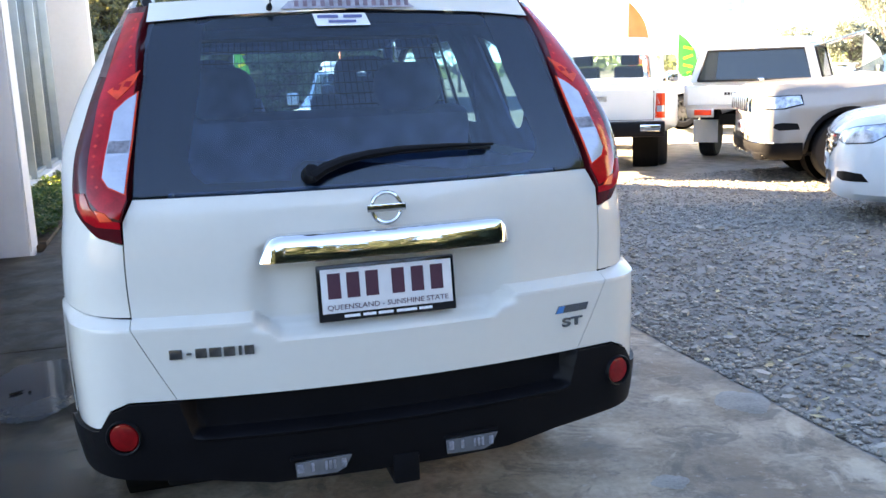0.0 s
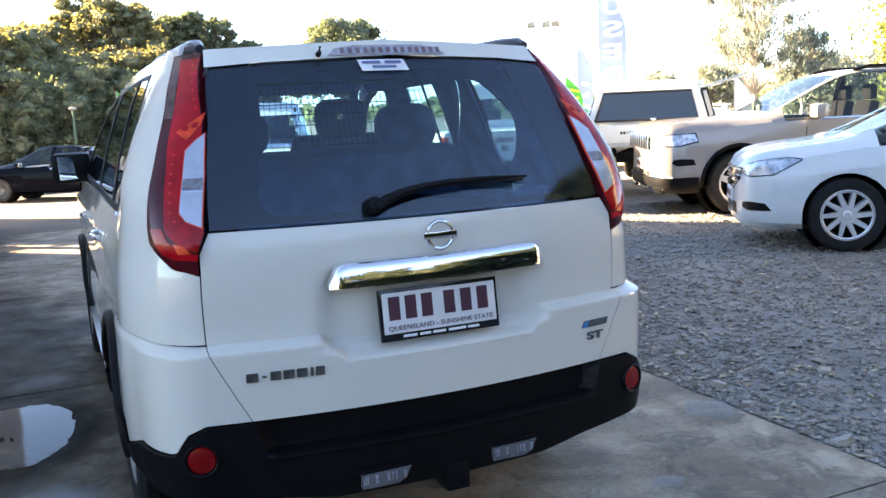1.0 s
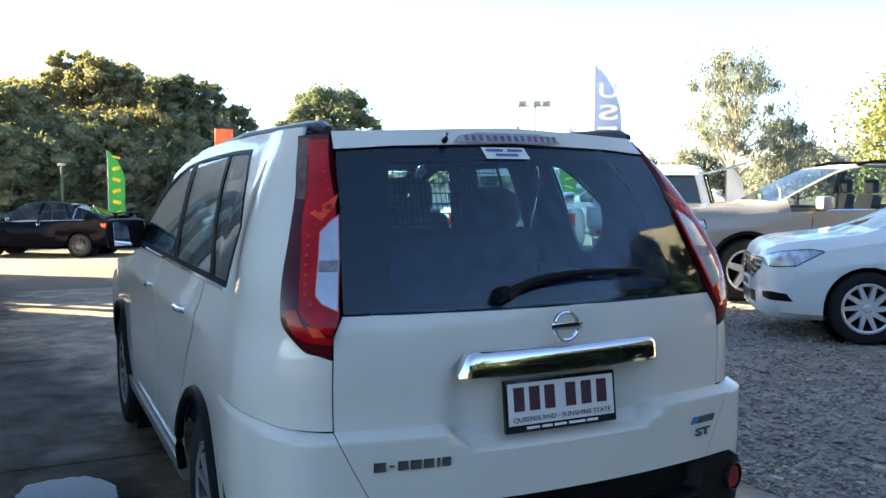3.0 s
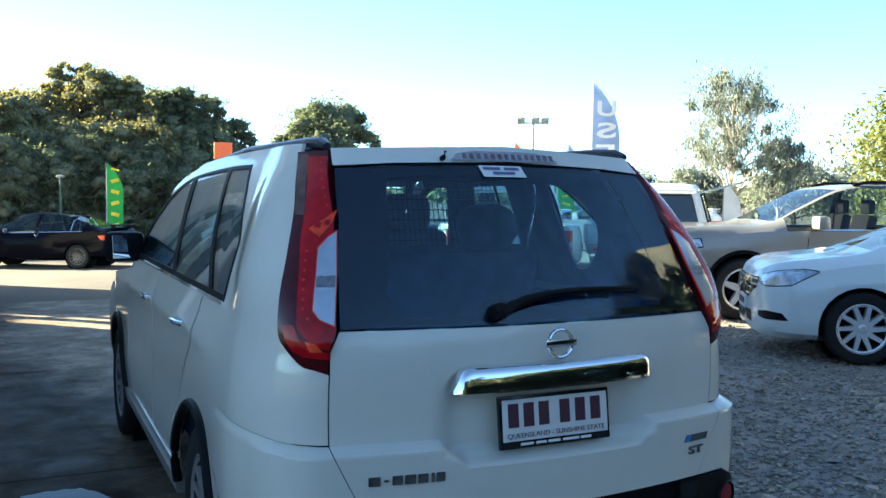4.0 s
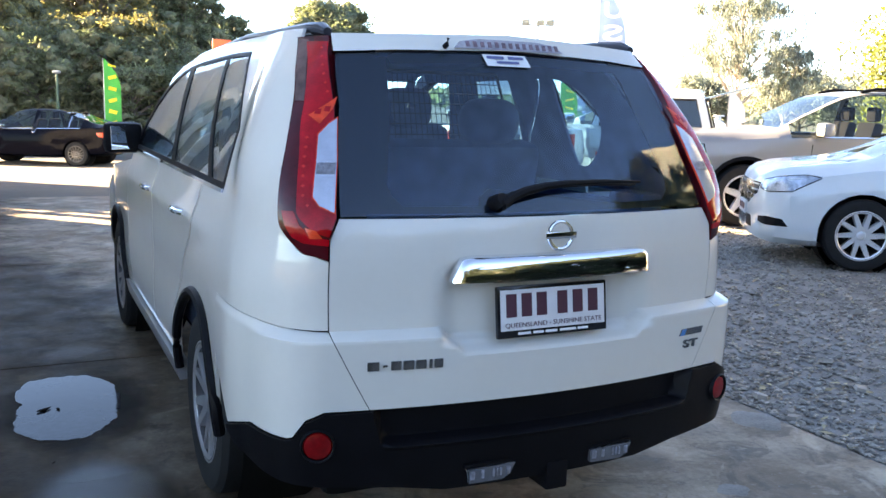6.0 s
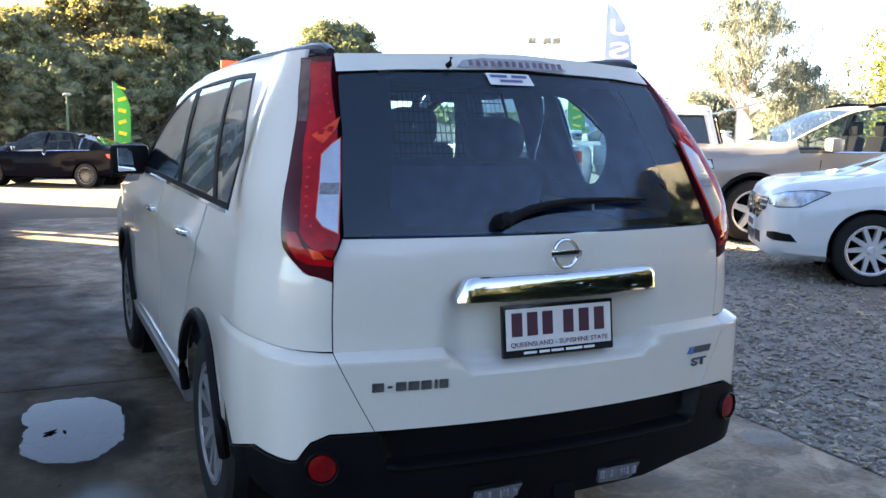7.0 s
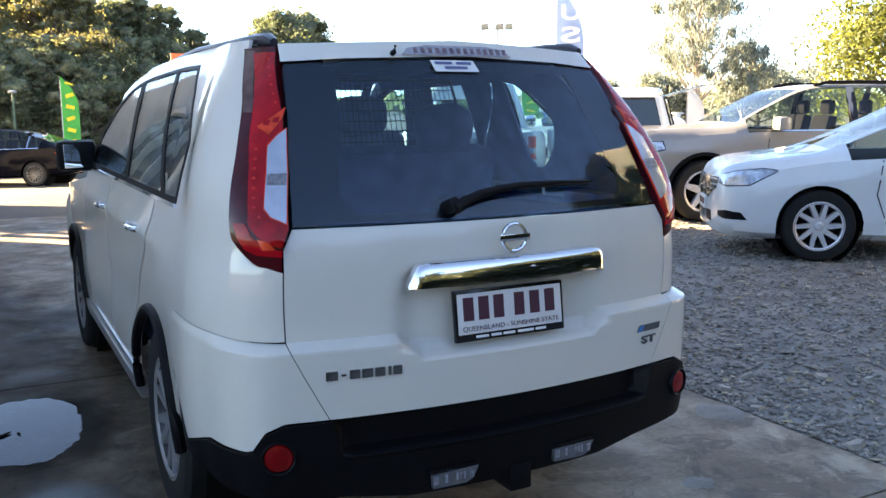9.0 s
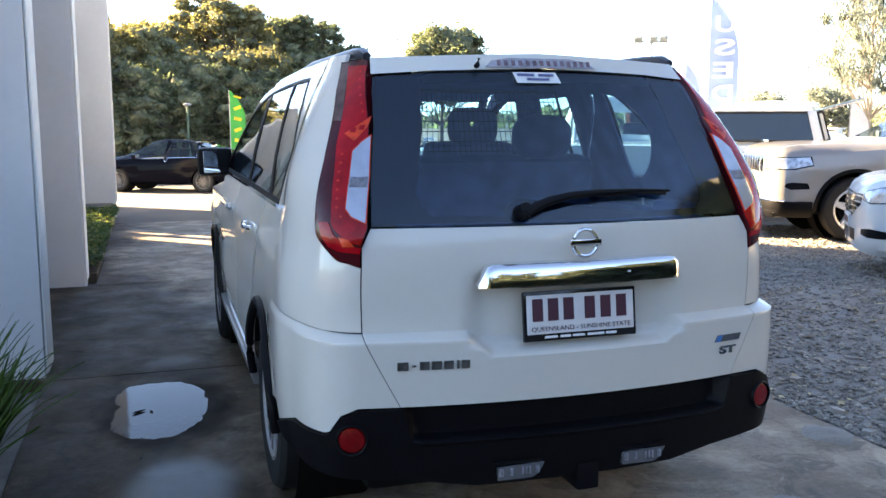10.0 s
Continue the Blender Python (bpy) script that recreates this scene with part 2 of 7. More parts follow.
M_CORE = mat("shaded_inner_foliage", (0.130, 0.142, 0.092), 0.95, vary=0.4, scale=3, bump=0.6, bscale=6, spec=0.1)
M_BARK = mat("grey_bark", (0.13, 0.115, 0.10), 0.9, vary=0.35, scale=4, bump=0.5, bscale=20)
M_GUMBARK = mat("pale_gum_bark", (0.45, 0.40, 0.34), 0.8, vary=0.25, scale=3, bump=0.3, bscale=14)
M_GREENFLAG = mat("green_flag_cloth", (0.03, 0.38, 0.07), 0.7, vary=0.12, scale=2)
M_YELLOW = mat("yellow_print", (0.75, 0.62, 0.05), 0.7, vary=0.08)
M_BLUEFLAG = mat("pale_blue_flag_cloth", (0.30, 0.42, 0.66), 0.7, vary=0.12, scale=2)
M_PRINT = mat("white_print", (0.80, 0.81, 0.80), 0.7, vary=0.04)
M_SKYPANEL = mat("pale_blue_acrylic", (0.30, 0.45, 0.55), 0.15, vary=0.1, coat=0.6)
M_ORANGE = mat("orange_board", (0.80, 0.16, 0.06), 0.6, vary=0.08)
M_POLE = mat("galvanised_pole", (0.42, 0.44, 0.46), 0.45, metal=0.5, vary=0.1)
M_GREENPOLE = mat("dark_green_pole", (0.05, 0.10, 0.07), 0.5, vary=0.1)
M_PLATE = mat("plate_white", (0.74, 0.73, 0.72), 0.45, vary=0.04, scale=14)
M_MAROON = mat("maroon_print", (0.085, 0.026, 0.042), 0.5, vary=0.1)
M_BEIGE = mat("beige_cladding", (0.44, 0.39, 0.30), 0.8, vary=0.08, scale=1)


# ---- mesh helpers ----
def smooth(me, angle=35):
    me.polygons.foreach_set("use_smooth", [True] * len(me.polygons))
    me.set_sharp_from_angle(angle=radians(angle))


def part(name, bm, material, parent=None, label="", angle=35):
    """Links a bmesh as ONE mesh object under a thing or under a part."""
    me = bpy.data.meshes.new(name)
    bm.to_mesh(me)
    bm.free()
    me.materials.append(material)
    smooth(me, angle)
    ob = new(name, me)
    ob.parent = parent
    return tagged(ob, label)


def raw(name, verts, faces, material, parent=None, label="", angle=35):
    me = bpy.data.meshes.new(name)
    me.from_pydata(verts, [], faces)
    me.materials.append(material)
    smooth(me, angle)
    ob = new(name, me)
    ob.parent = parent
    return tagged(ob, label)


def thing(name, label, category, m=None, group="", kind=""):
    """An Empty at a thing's base, which parents its parts."""
    ob = new(name)
    ob.empty_display_size = 0.2
    if m is not None:
        ob.matrix_basis = m
    return tagged(ob, label, category, group, kind)


def box(bm, c, s, bevel=0.0, rot=None, seg=2):
    """A box of size s round c, with bevelled edges."""
    m = Matrix.Translation(c) @ (rot.to_4x4() if rot else Matrix()) @ Matrix.Diagonal((*s, 1))
    r = bmesh.ops.create_cube(bm, size=1, matrix=m)
    if bevel:
        es = list({e for v in r["verts"] for e in v.link_edges})
        bmesh.ops.bevel(bm, geom=es, offset=bevel, segments=seg, affect="EDGES", profile=0.6 if seg < 3 else 0.5)
    return bm


def tube(bm, path, radius, sides=8, caps=True):
    """A round bar along a path; radius is a number or one for each point."""
    pts = [Vector(p) for p in path]
    rad = radius if isinstance(radius, (list, tuple)) else [radius] * len(pts)
    rings = []
    for i, p in enumerate(pts):
        d = (pts[min(i + 1, len(pts) - 1)] - pts[max(i - 1, 0)]).normalized()
        a = d.orthogonal().normalized() if abs(d.z) > 0.95 else d.cross(Vector((0, 0, 1))).normalized()
        b = d.cross(a)
        rings.append([bm.verts.new(p + (a * math.cos(k * math.tau / sides) + b * math.sin(k * math.tau / sides)) * rad[i]) for k in range(sides)])
    for r0, r1 in zip(rings, rings[1:]):
        for k in range(sides):
            bm.faces.new((r0[k], r0[(k + 1) % sides], r1[(k + 1) % sides], r1[k]))
    if caps:
        bm.faces.new(rings[0][::-1])
        bm.faces.new(rings[-1])
    bmesh.ops.recalc_face_normals(bm, faces=bm.faces[:])
    return bm


def lathe(bm, profile, origin=(0, 0, 0), axis="x", sides=32):
    """A turned shape: profile of (along, radius), about an axis through origin."""
    o = Vector(origin)
    rings = []
    for a, r in profile:
        ring = []
        for k in range(sides):
            c, s = math.cos(k * math.tau / sides) * r, math.sin(k * math.tau / sides) * r
            ring.append(bm.verts.new(o + (Vector((a, c, s)) if axis == "x" else Vector((s, a, c)) if axis == "y" else Vector((c, s, a)))))
        rings.append(ring)
    for r0, r1 in zip(rings, rings[1:]):
        for k in range(sides):
            bm.faces.new((r0[k], r0[(k + 1) % sides], r1[(k + 1) % sides], r1[k]))
    for r, flip in ((rings[0], True), (rings[-1], False)):
        bm.faces.new(r[::-1] if flip else r)
    bmesh.ops.recalc_face_normals(bm, faces=bm.faces[:])
    return bm


def prism(bm, outline, depth, m=Matrix()):
    """A flat outline in its own x, y, raised by depth along its z, at the pose m."""
    a = [bm.verts.new(m @ Vector((x, y, 0))) for x, y in outline]
    b = [bm.verts.new(m @ Vector((x, y, depth))) for x, y in outline]
    f = [bm.faces.new(a[::-1]), bm.faces.new(b)]
    for i in range(len(a)):
        j = (i + 1) % len(a)
        f.append(bm.faces.new((a[i], a[j], b[j], b[i])))
    bmesh.ops.recalc_face_normals(bm, faces=f)
    return bm


def words(name, text, size, m, material, parent, depth=0.001, width=None, label="", bold=0.0):
    """Raised writing in the built-in font, centred on the pose m."""
    cu = bpy.data.curves.new(name, "FONT")
    cu.body, cu.size, cu.extrude, cu.align_x, cu.align_y, cu.offset = text, size, depth, "CENTER", "CENTER", bold
    tmp = bpy.data.objects.new(name, cu)
    me = bpy.data.meshes.new_from_object(tmp)
    bpy.data.objects.remove(tmp)
    xs = [v.co.x for v in me.vertices]
    k = width / (max(xs) - min(xs)) if width else 1
    me.transform(m @ Matrix.Diagonal((k, 1, 1, 1)))
    me.materials.clear()
    me.materials.append(material)
    ob = new(name, me)
    ob.parent = parent
    return tagged(ob, label)


def step(a, b, v):
    t = min(1.0, max(0.0, (v - a) / (b - a)))
    return t * t * (3 - 2 * t)


def lerp_table(v, xs, ys):
    return float(np.interp(v, xs, ys))


def ground_z(x, y):
    """The lot rises to the gravel's far side and falls away past the building."""
    return 0.11 * step(1.9, 5.2, x) * (1 - 0.9 * step(3.6, 5.6, y)) - 0.27 * step(7.5, 18, y) * (1 - step(1.5, 6, x)) - 0.26 * step(17, 25, y) * (1 - step(3, 9, x))


# ---- ground ----
def sheet(name, xs, ys, material, dz, label, category, kind="structure"):
    verts = [(x, y, ground_z(x, y) + dz) for y in ys for x in xs]
    n = len(xs)
    faces = [(j * n + i, j * n + i + 1, (j + 1) * n + i + 1, (j + 1) * n + i) for j in range(len(ys) - 1) for i in range(n - 1)]
    return tagged(raw(name, verts, faces, material), label, category, kind=kind)


xs = [-1500, -400, -120, -50, -20] + [v * 1.0 for v in range(-12, 26)] + [40, 80, 200, 500, 1500]
ys = [-1500, -400, -120, -50, -20] + [v * 1.0 for v in range(-10, 36)] + [50, 80, 200, 500, 1500]
sheet("ground", xs, ys, M_DIRT, -0.06, "dusty pale bitumen and earth of the car lot", "ground")
gx = [1.84 + 0.16 * k for k in range(100)]
gy = [-9 + 0.25 * k for k in range(110)]
gverts = [(x, y, ground_z(x, y) - 0.012 + 0.012 * noise.noise((x * 1.3, y * 1.3, 0)) + 0.006 * noise.noise((x * 4, y * 4, 3))) for y in gy for x in gx]
gfaces = [(j * 100 + i, j * 100 + i + 1, (j + 1) * 100 + i + 1, (j + 1) * 100 + i) for j in range(109) for i in range(99)]
gravel = tagged(raw("gravel", gverts, gfaces, M_GRAVEL), "blue-grey crushed gravel yard, uneven and dusty", "gravel", kind="structure")

# loose stones over the nearer gravel
rng = np.random.default_rng(5)
N = 46000
px = 1.86 + (rng.random(N) ** 1.5) * 7.0
py = -1.2 + rng.random(N) * 9.2
sz = 0.006 + 0.016 * rng.random(N) ** 2.2
octa = np.array([(1, 0, 0), (-1, 0, 0), (0, 1, 0), (0, -1, 0), (0, 0, 1), (0, 0, -0.6)], float)
ofac = np.array([(0, 2, 4), (2, 1, 4), (1, 3, 4), (3, 0, 4), (2, 0, 5), (1, 2, 5), (3, 1, 5), (0, 3, 5)])
ang = rng.random(N) * math.tau
jit = 0.6 + 0.8 * rng.random((N, 6, 3))
sv = octa[None] * jit * sz[:, None, None] * np.array([1.3, 0.9, 0.6])
rot = np.stack([np.stack([np.cos(ang), -np.sin(ang)], -1), np.stack([np.sin(ang), np.cos(ang)], -1)], -2)
sv[..., :2] = np.einsum("nij,nkj->nki", rot, sv[..., :2])
pz = np.array([ground_z(a, b) - 0.006 + 0.012 * noise.noise((a * 1.3, b * 1.3, 0)) for a, b in zip(px, py)])
sv += np.stack([px, py, pz], -1)[:, None, :]
sf = ofac[None] + 6 * np.arange(N)[:, None, None]
me = bpy.data.meshes.new("gravel_stones")
me.vertices.add(N * 6)
me.vertices.foreach_set("co", sv.reshape(-1))
me.loops.add(N * 24)
me.loops.foreach_set("vertex_index", sf.reshape(-1).astype(np.int32))
me.polygons.add(N * 8)
me.polygons.foreach_set("loop_start", np.arange(0, N * 24, 3, dtype=np.int32))
me.update(calc_edges=True)
me.materials.append(M_STONE)
tagged(new("gravel_stones", me), "loose blue-grey crushed stones on the yard", "gravel", kind="stuff")


# larger flat stones and pale fallen leaves scattered over the gravel
r = random.Random(12)
vs, fs = [], []
for _ in range(1500):
    x, y = 1.9 + r.random() ** 1.3 * 6.0, r.uniform(-1.2, 6.5)
    s_, a0 = r.uniform(0.016, 0.030) * (1.9 if r.random() < 0.12 else 1.0), r.uniform(0, 6.3)
    z = ground_z(x, y) - 0.006 + 0.012 * noise.noise((x * 1.3, y * 1.3, 0))
    tilt = (r.uniform(-0.35, 0.35), r.uniform(-0.35, 0.35))
    k, i, h = 5, len(vs), s_ * r.uniform(0.3, 0.6)
    for lift, grow in ((0.0, 1.0), (h, 0.78)):
        for j in range(k):
            a, q = a0 + j * math.tau / k, s_ * grow * (0.75 + 0.5 * noise.noise((j * 7.1 + x, y, 1)))
            dx, dy = math.cos(a) * q * 1.3, math.sin(a) * q
            vs.append((x + dx, y + dy, z + lift + dx * tilt[0] + dy * tilt[1]))
    fs.append(tuple(i + k + j for j in range(k)))
    fs += [(i + j, i + (j + 1) % k, i + k + (j + 1) % k, i + k + j) for j in range(k)]
tagged(raw("gravel_stones", vs, fs, M_STONE, angle=20), "larger flat blue-grey stones lying in the gravel", "gravel", kind="stuff")
vs, fs = [], []
for _ in range(150):
    x, y = (1.84 + r.random() ** 2 * 3.0, r.uniform(-0.8, 3.5)) if r.random() < 0.6 else (r.uniform(1.9, 6), r.uniform(0, 6))
    z, a, l = ground_z(x, y) + 0.012, r.uniform(0, 6.3), r.uniform(0.018, 0.042)
    u, v = Vector((math.cos(a), math.sin(a), r.uniform(-0.2, 0.3))) * l, Vector((-math.sin(a), math.cos(a), r.uniform(-0.3, 0.3))) * l * 0.4
    p = Vector((x, y, z))
    i = len(vs)
    vs += [p - u, p + v, p + u, p - v]
    fs.append((i, i + 1, i + 2, i + 3))
tagged(raw("leaf_litter", vs, fs, mat("pale_dead_leaf", (0.40, 0.33, 0.20), 0.8, vary=0.3, islands=0.5)), "pale dry leaves scattered on the gravel", "leaves", kind="stuff")

# concrete apron: separate slabs with open joints
apron = thing("pavement", "stained grey concrete apron with sawn joints", "pavement", kind="structure")


def slab(x0, x1, y0, y1):
    n, k = 10, 10
    vs, fs = [], []
    for lay in (0.0, -0.12):
        for j in range(k + 1):
            for i in range(n + 1):
                x, y = x0 + (x1 - x0) * i / n, y0 + (y1 - y0) * j / k
                vs.append((x, y, ground_z(min(x, 1.8), y) + lay))
    top = lambda i, j: j * (n + 1) + i
    off = (n + 1) * (k + 1)
    for j in range(k):
        for i in range(n):
            fs.append((top(i, j), top(i + 1, j), top(i + 1, j + 1), top(i, j + 1)))
    for i in range(n):
        fs.append((top(i + 1, 0), top(i, 0), top(i, 0) + off, top(i + 1, 0) + off))
        fs.append((top(i, k), top(i + 1, k), top(i + 1, k) + off, top(i, k) + off))
    for j in range(k):
        fs.append((top(0, j), top(0, j + 1), top(0, j + 1) + off, top(0, j) + off))
        fs.append((top(n, j + 1), top(n, j), top(n, j) + off, top(n, j + 1) + off))
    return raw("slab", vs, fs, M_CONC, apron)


GAP = 0.006
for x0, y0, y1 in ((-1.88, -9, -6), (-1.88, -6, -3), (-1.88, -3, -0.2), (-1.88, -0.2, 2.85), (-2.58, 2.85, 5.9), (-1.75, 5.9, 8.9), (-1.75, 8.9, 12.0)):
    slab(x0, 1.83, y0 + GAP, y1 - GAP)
raw("joint_bed", [(-1.75, -9, -0.03), (1.8, -9, -0.03), (1.8, 7, -0.03), (-1.75, 7, -0.03)], [(0, 1, 2, 3)], M_UNDER, apron)


def puddle(name, cx, cy, pts, material, label, z=0.003):
    bm = bmesh.new()
    n = 144
    ring = []
    for k in range(n):
        a = k * math.tau / n
        r = lerp_table(a, [i * math.tau / len(pts) for i in range(len(pts) + 1)], list(pts) + [pts[0]])
        r *= 1 + 0.07 * noise.noise((math.cos(a) * 3, math.sin(a) * 3, cx)) + 0.05 * noise.noise((math.cos(a) * 8, math.sin(a) * 8, cy)) + 0.02 * noise.noise((math.cos(a) * 25, math.sin(a) * 25, cy))
        ring.append(bm.verts.new((cx + r * math.cos(a), cy + r * math.sin(a), z)))
    f = bm.faces.new(ring)
    r = bmesh.ops.inset_region(bm, faces=[f], thickness=0.012, depth=0.002)
    bmesh.ops.triangulate(bm, faces=[f])
    ob = part(name, bm, material)
    return tagged(ob, label, "puddle" if name == "water" else "stain", kind="structure")


def film_mat(name, color, rough, cover, radii, spec=0.45):
    """A thin wet film that thins out, raggedly, towards its rim."""
    m = mat(name, color, rough, vary=0.3, spec=spec, ior=1.33, scale=3, rvary=0.08)
    nt = m.node_tree
    n, ln = nt.nodes, nt.links
    co = n.new("ShaderNodeTexCoord")
    sc = n.new("ShaderNodeVectorMath")
    sc.operation = "DIVIDE"
    sc.inputs[1].default_value = (*radii, 1)
    ln.new(co.outputs["Object"], sc.inputs[0])
    le = n.new("ShaderNodeVectorMath")
    le.operation = "LENGTH"
    ln.new(sc.outputs[0], le.inputs[0])
    t = n.new("ShaderNodeTexNoise")
    t.inputs["Scale"].default_value, t.inputs["Detail"].default_value, t.inputs["Roughness"].default_value = 4.5, 6, 0.6
    ln.new(co.outputs["Object"], t.inputs["Vector"])
    ad = n.new("ShaderNodeMath")
    ad.operation = "MULTIPLY_ADD"
    ad.inputs[1].default_value = 0.55
    ln.new(t.outputs["Fac"], ad.inputs[0])
    ln.new(le.outputs["Value"], ad.inputs[2])
    mr = n.new("ShaderNodeMapRange")
    mr.interpolation_type = "SMOOTHSTEP"
    mr.inputs["From Min"].default_value, mr.inputs["From Max"].default_value = 0.72, 1.18
    mr.inputs["To Min"].default_value, mr.inputs["To Max"].default_value = cover, 0.0
    ln.new(ad.outputs[0], mr.inputs["Value"])
    ln.new(mr.outputs["Result"], n["Principled BSDF"].inputs["Alpha"])
    return m


def film(cx, cy, rx, ry, material, label, z):
    """A flat oval patch, of which the material leaves a ragged film."""
    vs = [(0, 0, 0)] + [(rx * math.cos(k * math.tau / 48), ry * math.sin(k * math.tau / 48), 0) for k in range(48)]
    ob = raw("stain", vs, [(0, 1 + k, 1 + (k + 1) % 48) for k in range(48)], material)
    ob.matrix_world = pose(cx, cy, z)
    return tagged(ob, label, "stain", kind="structure")


film(-1.22, 2.08, 0.58, 0.86, film_mat("wet_dark_concrete", (0.022, 0.017, 0.013), 0.62, 0.8, (0.46, 0.70), 0.15), "dark wet margin round the puddle", 0.001)
puddle("water", -1.235, 2.12, (0.205, 0.22, 0.28, 0.40, 0.50, 0.49, 0.35, 0.25, 0.25, 0.28, 0.36, 0.44, 0.44, 0.32, 0.235, 0.205), M_WATER, "still puddle of water mirroring the bright sky")
film(-1.20, 1.08, 0.44, 0.52, film_mat("damp_film", (0.040, 0.035, 0.030), 0.20, 0.55, (0.36, 0.42)), "damp patch drying on the concrete", 0.002)



def patch(cx, cy, pts, label):
    return puddle("stain", cx, cy, pts, M_PALE, label, 0.0015)


M_PALE = mat("pale_worn_concrete", (0.27, 0.25, 0.22), 0.7, vary=0.3, scale=5, bump=0.2, bscale=90)
patch(1.71, 0.77, (0.13, 0.12, 0.13, 0.10, 0.12, 0.10, 0.15, 0.12), "pale worn patch on the concrete apron")
patch(1.04, 0.20, (0.07, 0.05, 0.06, 0.06, 0.08, 0.05, 0.06, 0.05), "small pale worn patch on the concrete apron")


def dead_leaf(x, y, z, turn, l, seed):
    """A small curled dead leaf."""
    r = random.Random(seed)
    vs, fs = [], []
    for i in range(7):
        t = i / 6
        w = l * 0.20 * math.sin(math.pi * min(1, t * 0.96 + 0.03)) * r.uniform(0.8, 1.2)
        zc = l * 0.25 * (t - 0.5) ** 2
        vs += [(l * (t - 0.5), -w, zc + w * 0.3), (l * (t - 0.5), 0, zc), (l * (t - 0.5), w, zc + w * 0.2)]
    for i in range(6):
        j = 3 * i
        fs += [(j, j + 3, j + 4, j + 1), (j + 1, j + 4, j + 5, j + 2)]
    ob = raw("dead_leaf", vs, fs, M_DEADLEAF)
    ob.matrix_world = pose(x, y, z, 0, 0, turn)
    return tagged(ob, "small curled brown dead leaf lying on the wet concrete", "leaf", "fallen leaves on the concrete")


M_DEADLEAF = mat("brown_dead_leaf", (0.012, 0.009, 0.007), 0.95, vary=0.3, scale=40, spec=0.0)
dead_leaf(-1.37, 2.10, 0.0045, 40, 0.085, 1)
dead_leaf(-1.31, 2.09, 0.0045, 100, 0.04, 2)
dead_leaf(-1.02, 2.00, 0.0045, 10, 0.035, 3)
dead_leaf(-1.36, 1.45, 0.0015, 70, 0.03, 4)


# ---- showroom building ----
def wall(name, lo, hi, material=M_RENDER, label="smooth grey-white painted render wall", bevel=0.012):
    bm = bmesh.new()
    c = [(a + b) / 2 for a, b in zip(lo, hi)]
    box(bm, c, [b - a for a, b in zip(lo, hi)], bevel)
    return tagged(part(name, bm, material), label, "wall", kind="structure")


H = 7.4
wall("wall_fin_1", (-2.6, 2.92, -0.1), (-1.88, 3.27, H), label="projecting grey-white rendered fin wall of the showroom")
wall("wall_fin_2", (-2.6, 5.98, -0.1), (-1.84, 6.36, H), label="projecting grey-white rendered fin wall of the showroom")
wall("wall_fin_3", (-2.6, 14.3, -0.4), (-1.80, 14.7, H), label="end fin wall of the showroom in grey-white render")
# Strips paler than the render put the sky light on the fin ends into colour.
for k, (x, y0, y1) in enumerate(((-1.876, 2.915, 3.275), (-1.836, 5.975, 6.365), (-1.796, 14.295, 14.705))):
    wall("trim_%d" % (k + 1), (x, y0 + 0.02, 0.02), (x + 0.012, y1 - 0.02, H), M_EDGE, "end strip of a fin wall, coloured lighter for the sky light on it", 0.003)
wall("wall_south", (-12.0, 2.60, -0.1), (-2.605, 2.93, H))
# Unseen panels added to shade the drive; the gaps let thin sun stripes through.
for k, (x0_, x1_) in enumerate(((-8.9, -7.95), (-7.83, -6.40), (-6.26, -4.42), (-4.30, -3.20))):
    wall("shade_panel_%d" % (k + 1), (x0_, 18.5, -0.4), (x1_, 18.75, 4.15), label="unseen plain panel past the showroom, added to shade the drive")
wall("wall_over_entry", (-2.75, 3.27, 3.3), (-2.45, 5.98, H))
wall("wall_inner", (-4.2, 2.95, -0.1), (-4.0, 5.0, 3.3), M_ALU, "plain grey inner wall behind the office glass")
wall("ceiling_offices", (-4.0, 2.95, 3.3), (-2.76, 5.0, 3.42), M_EDGE, "white office ceiling")
wall("floor_offices", (-4.0, 2.95, -0.15), (-2.6, 5.0, 0.0), M_ALU, "grey tiled office floor")
wall("wall_over_windows", (-2.75, 6.36, 3.3), (-2.45, 14.3, H))
wall("wall_north_over", (-12.0, 14.4, 3.3), (-2.6, 14.65, H))
wall("wall_north", (-12.0, 14.4, -0.4), (-6.3, 14.65, 3.3))
wall("wall_west", (-12.3, 2.6, -0.4), (-12.0, 14.65, H))
wall("wall_back", (-12.0, 5.0, -0.1), (-2.75, 5.2, 3.3))
wall("roof", (-12.0, 2.6, H), (-2.4, 14.7, H + 0.2))
wall("floor", (-12.0, 5.2, -0.2), (-2.72, 14.4, 0.02), M_ALU, "grey tiled showroom floor")
wall("ceiling", (-12.0, 5.2, 3.3), (-2.75, 14.4, 3.45), M_EDGE, "white showroom ceiling")


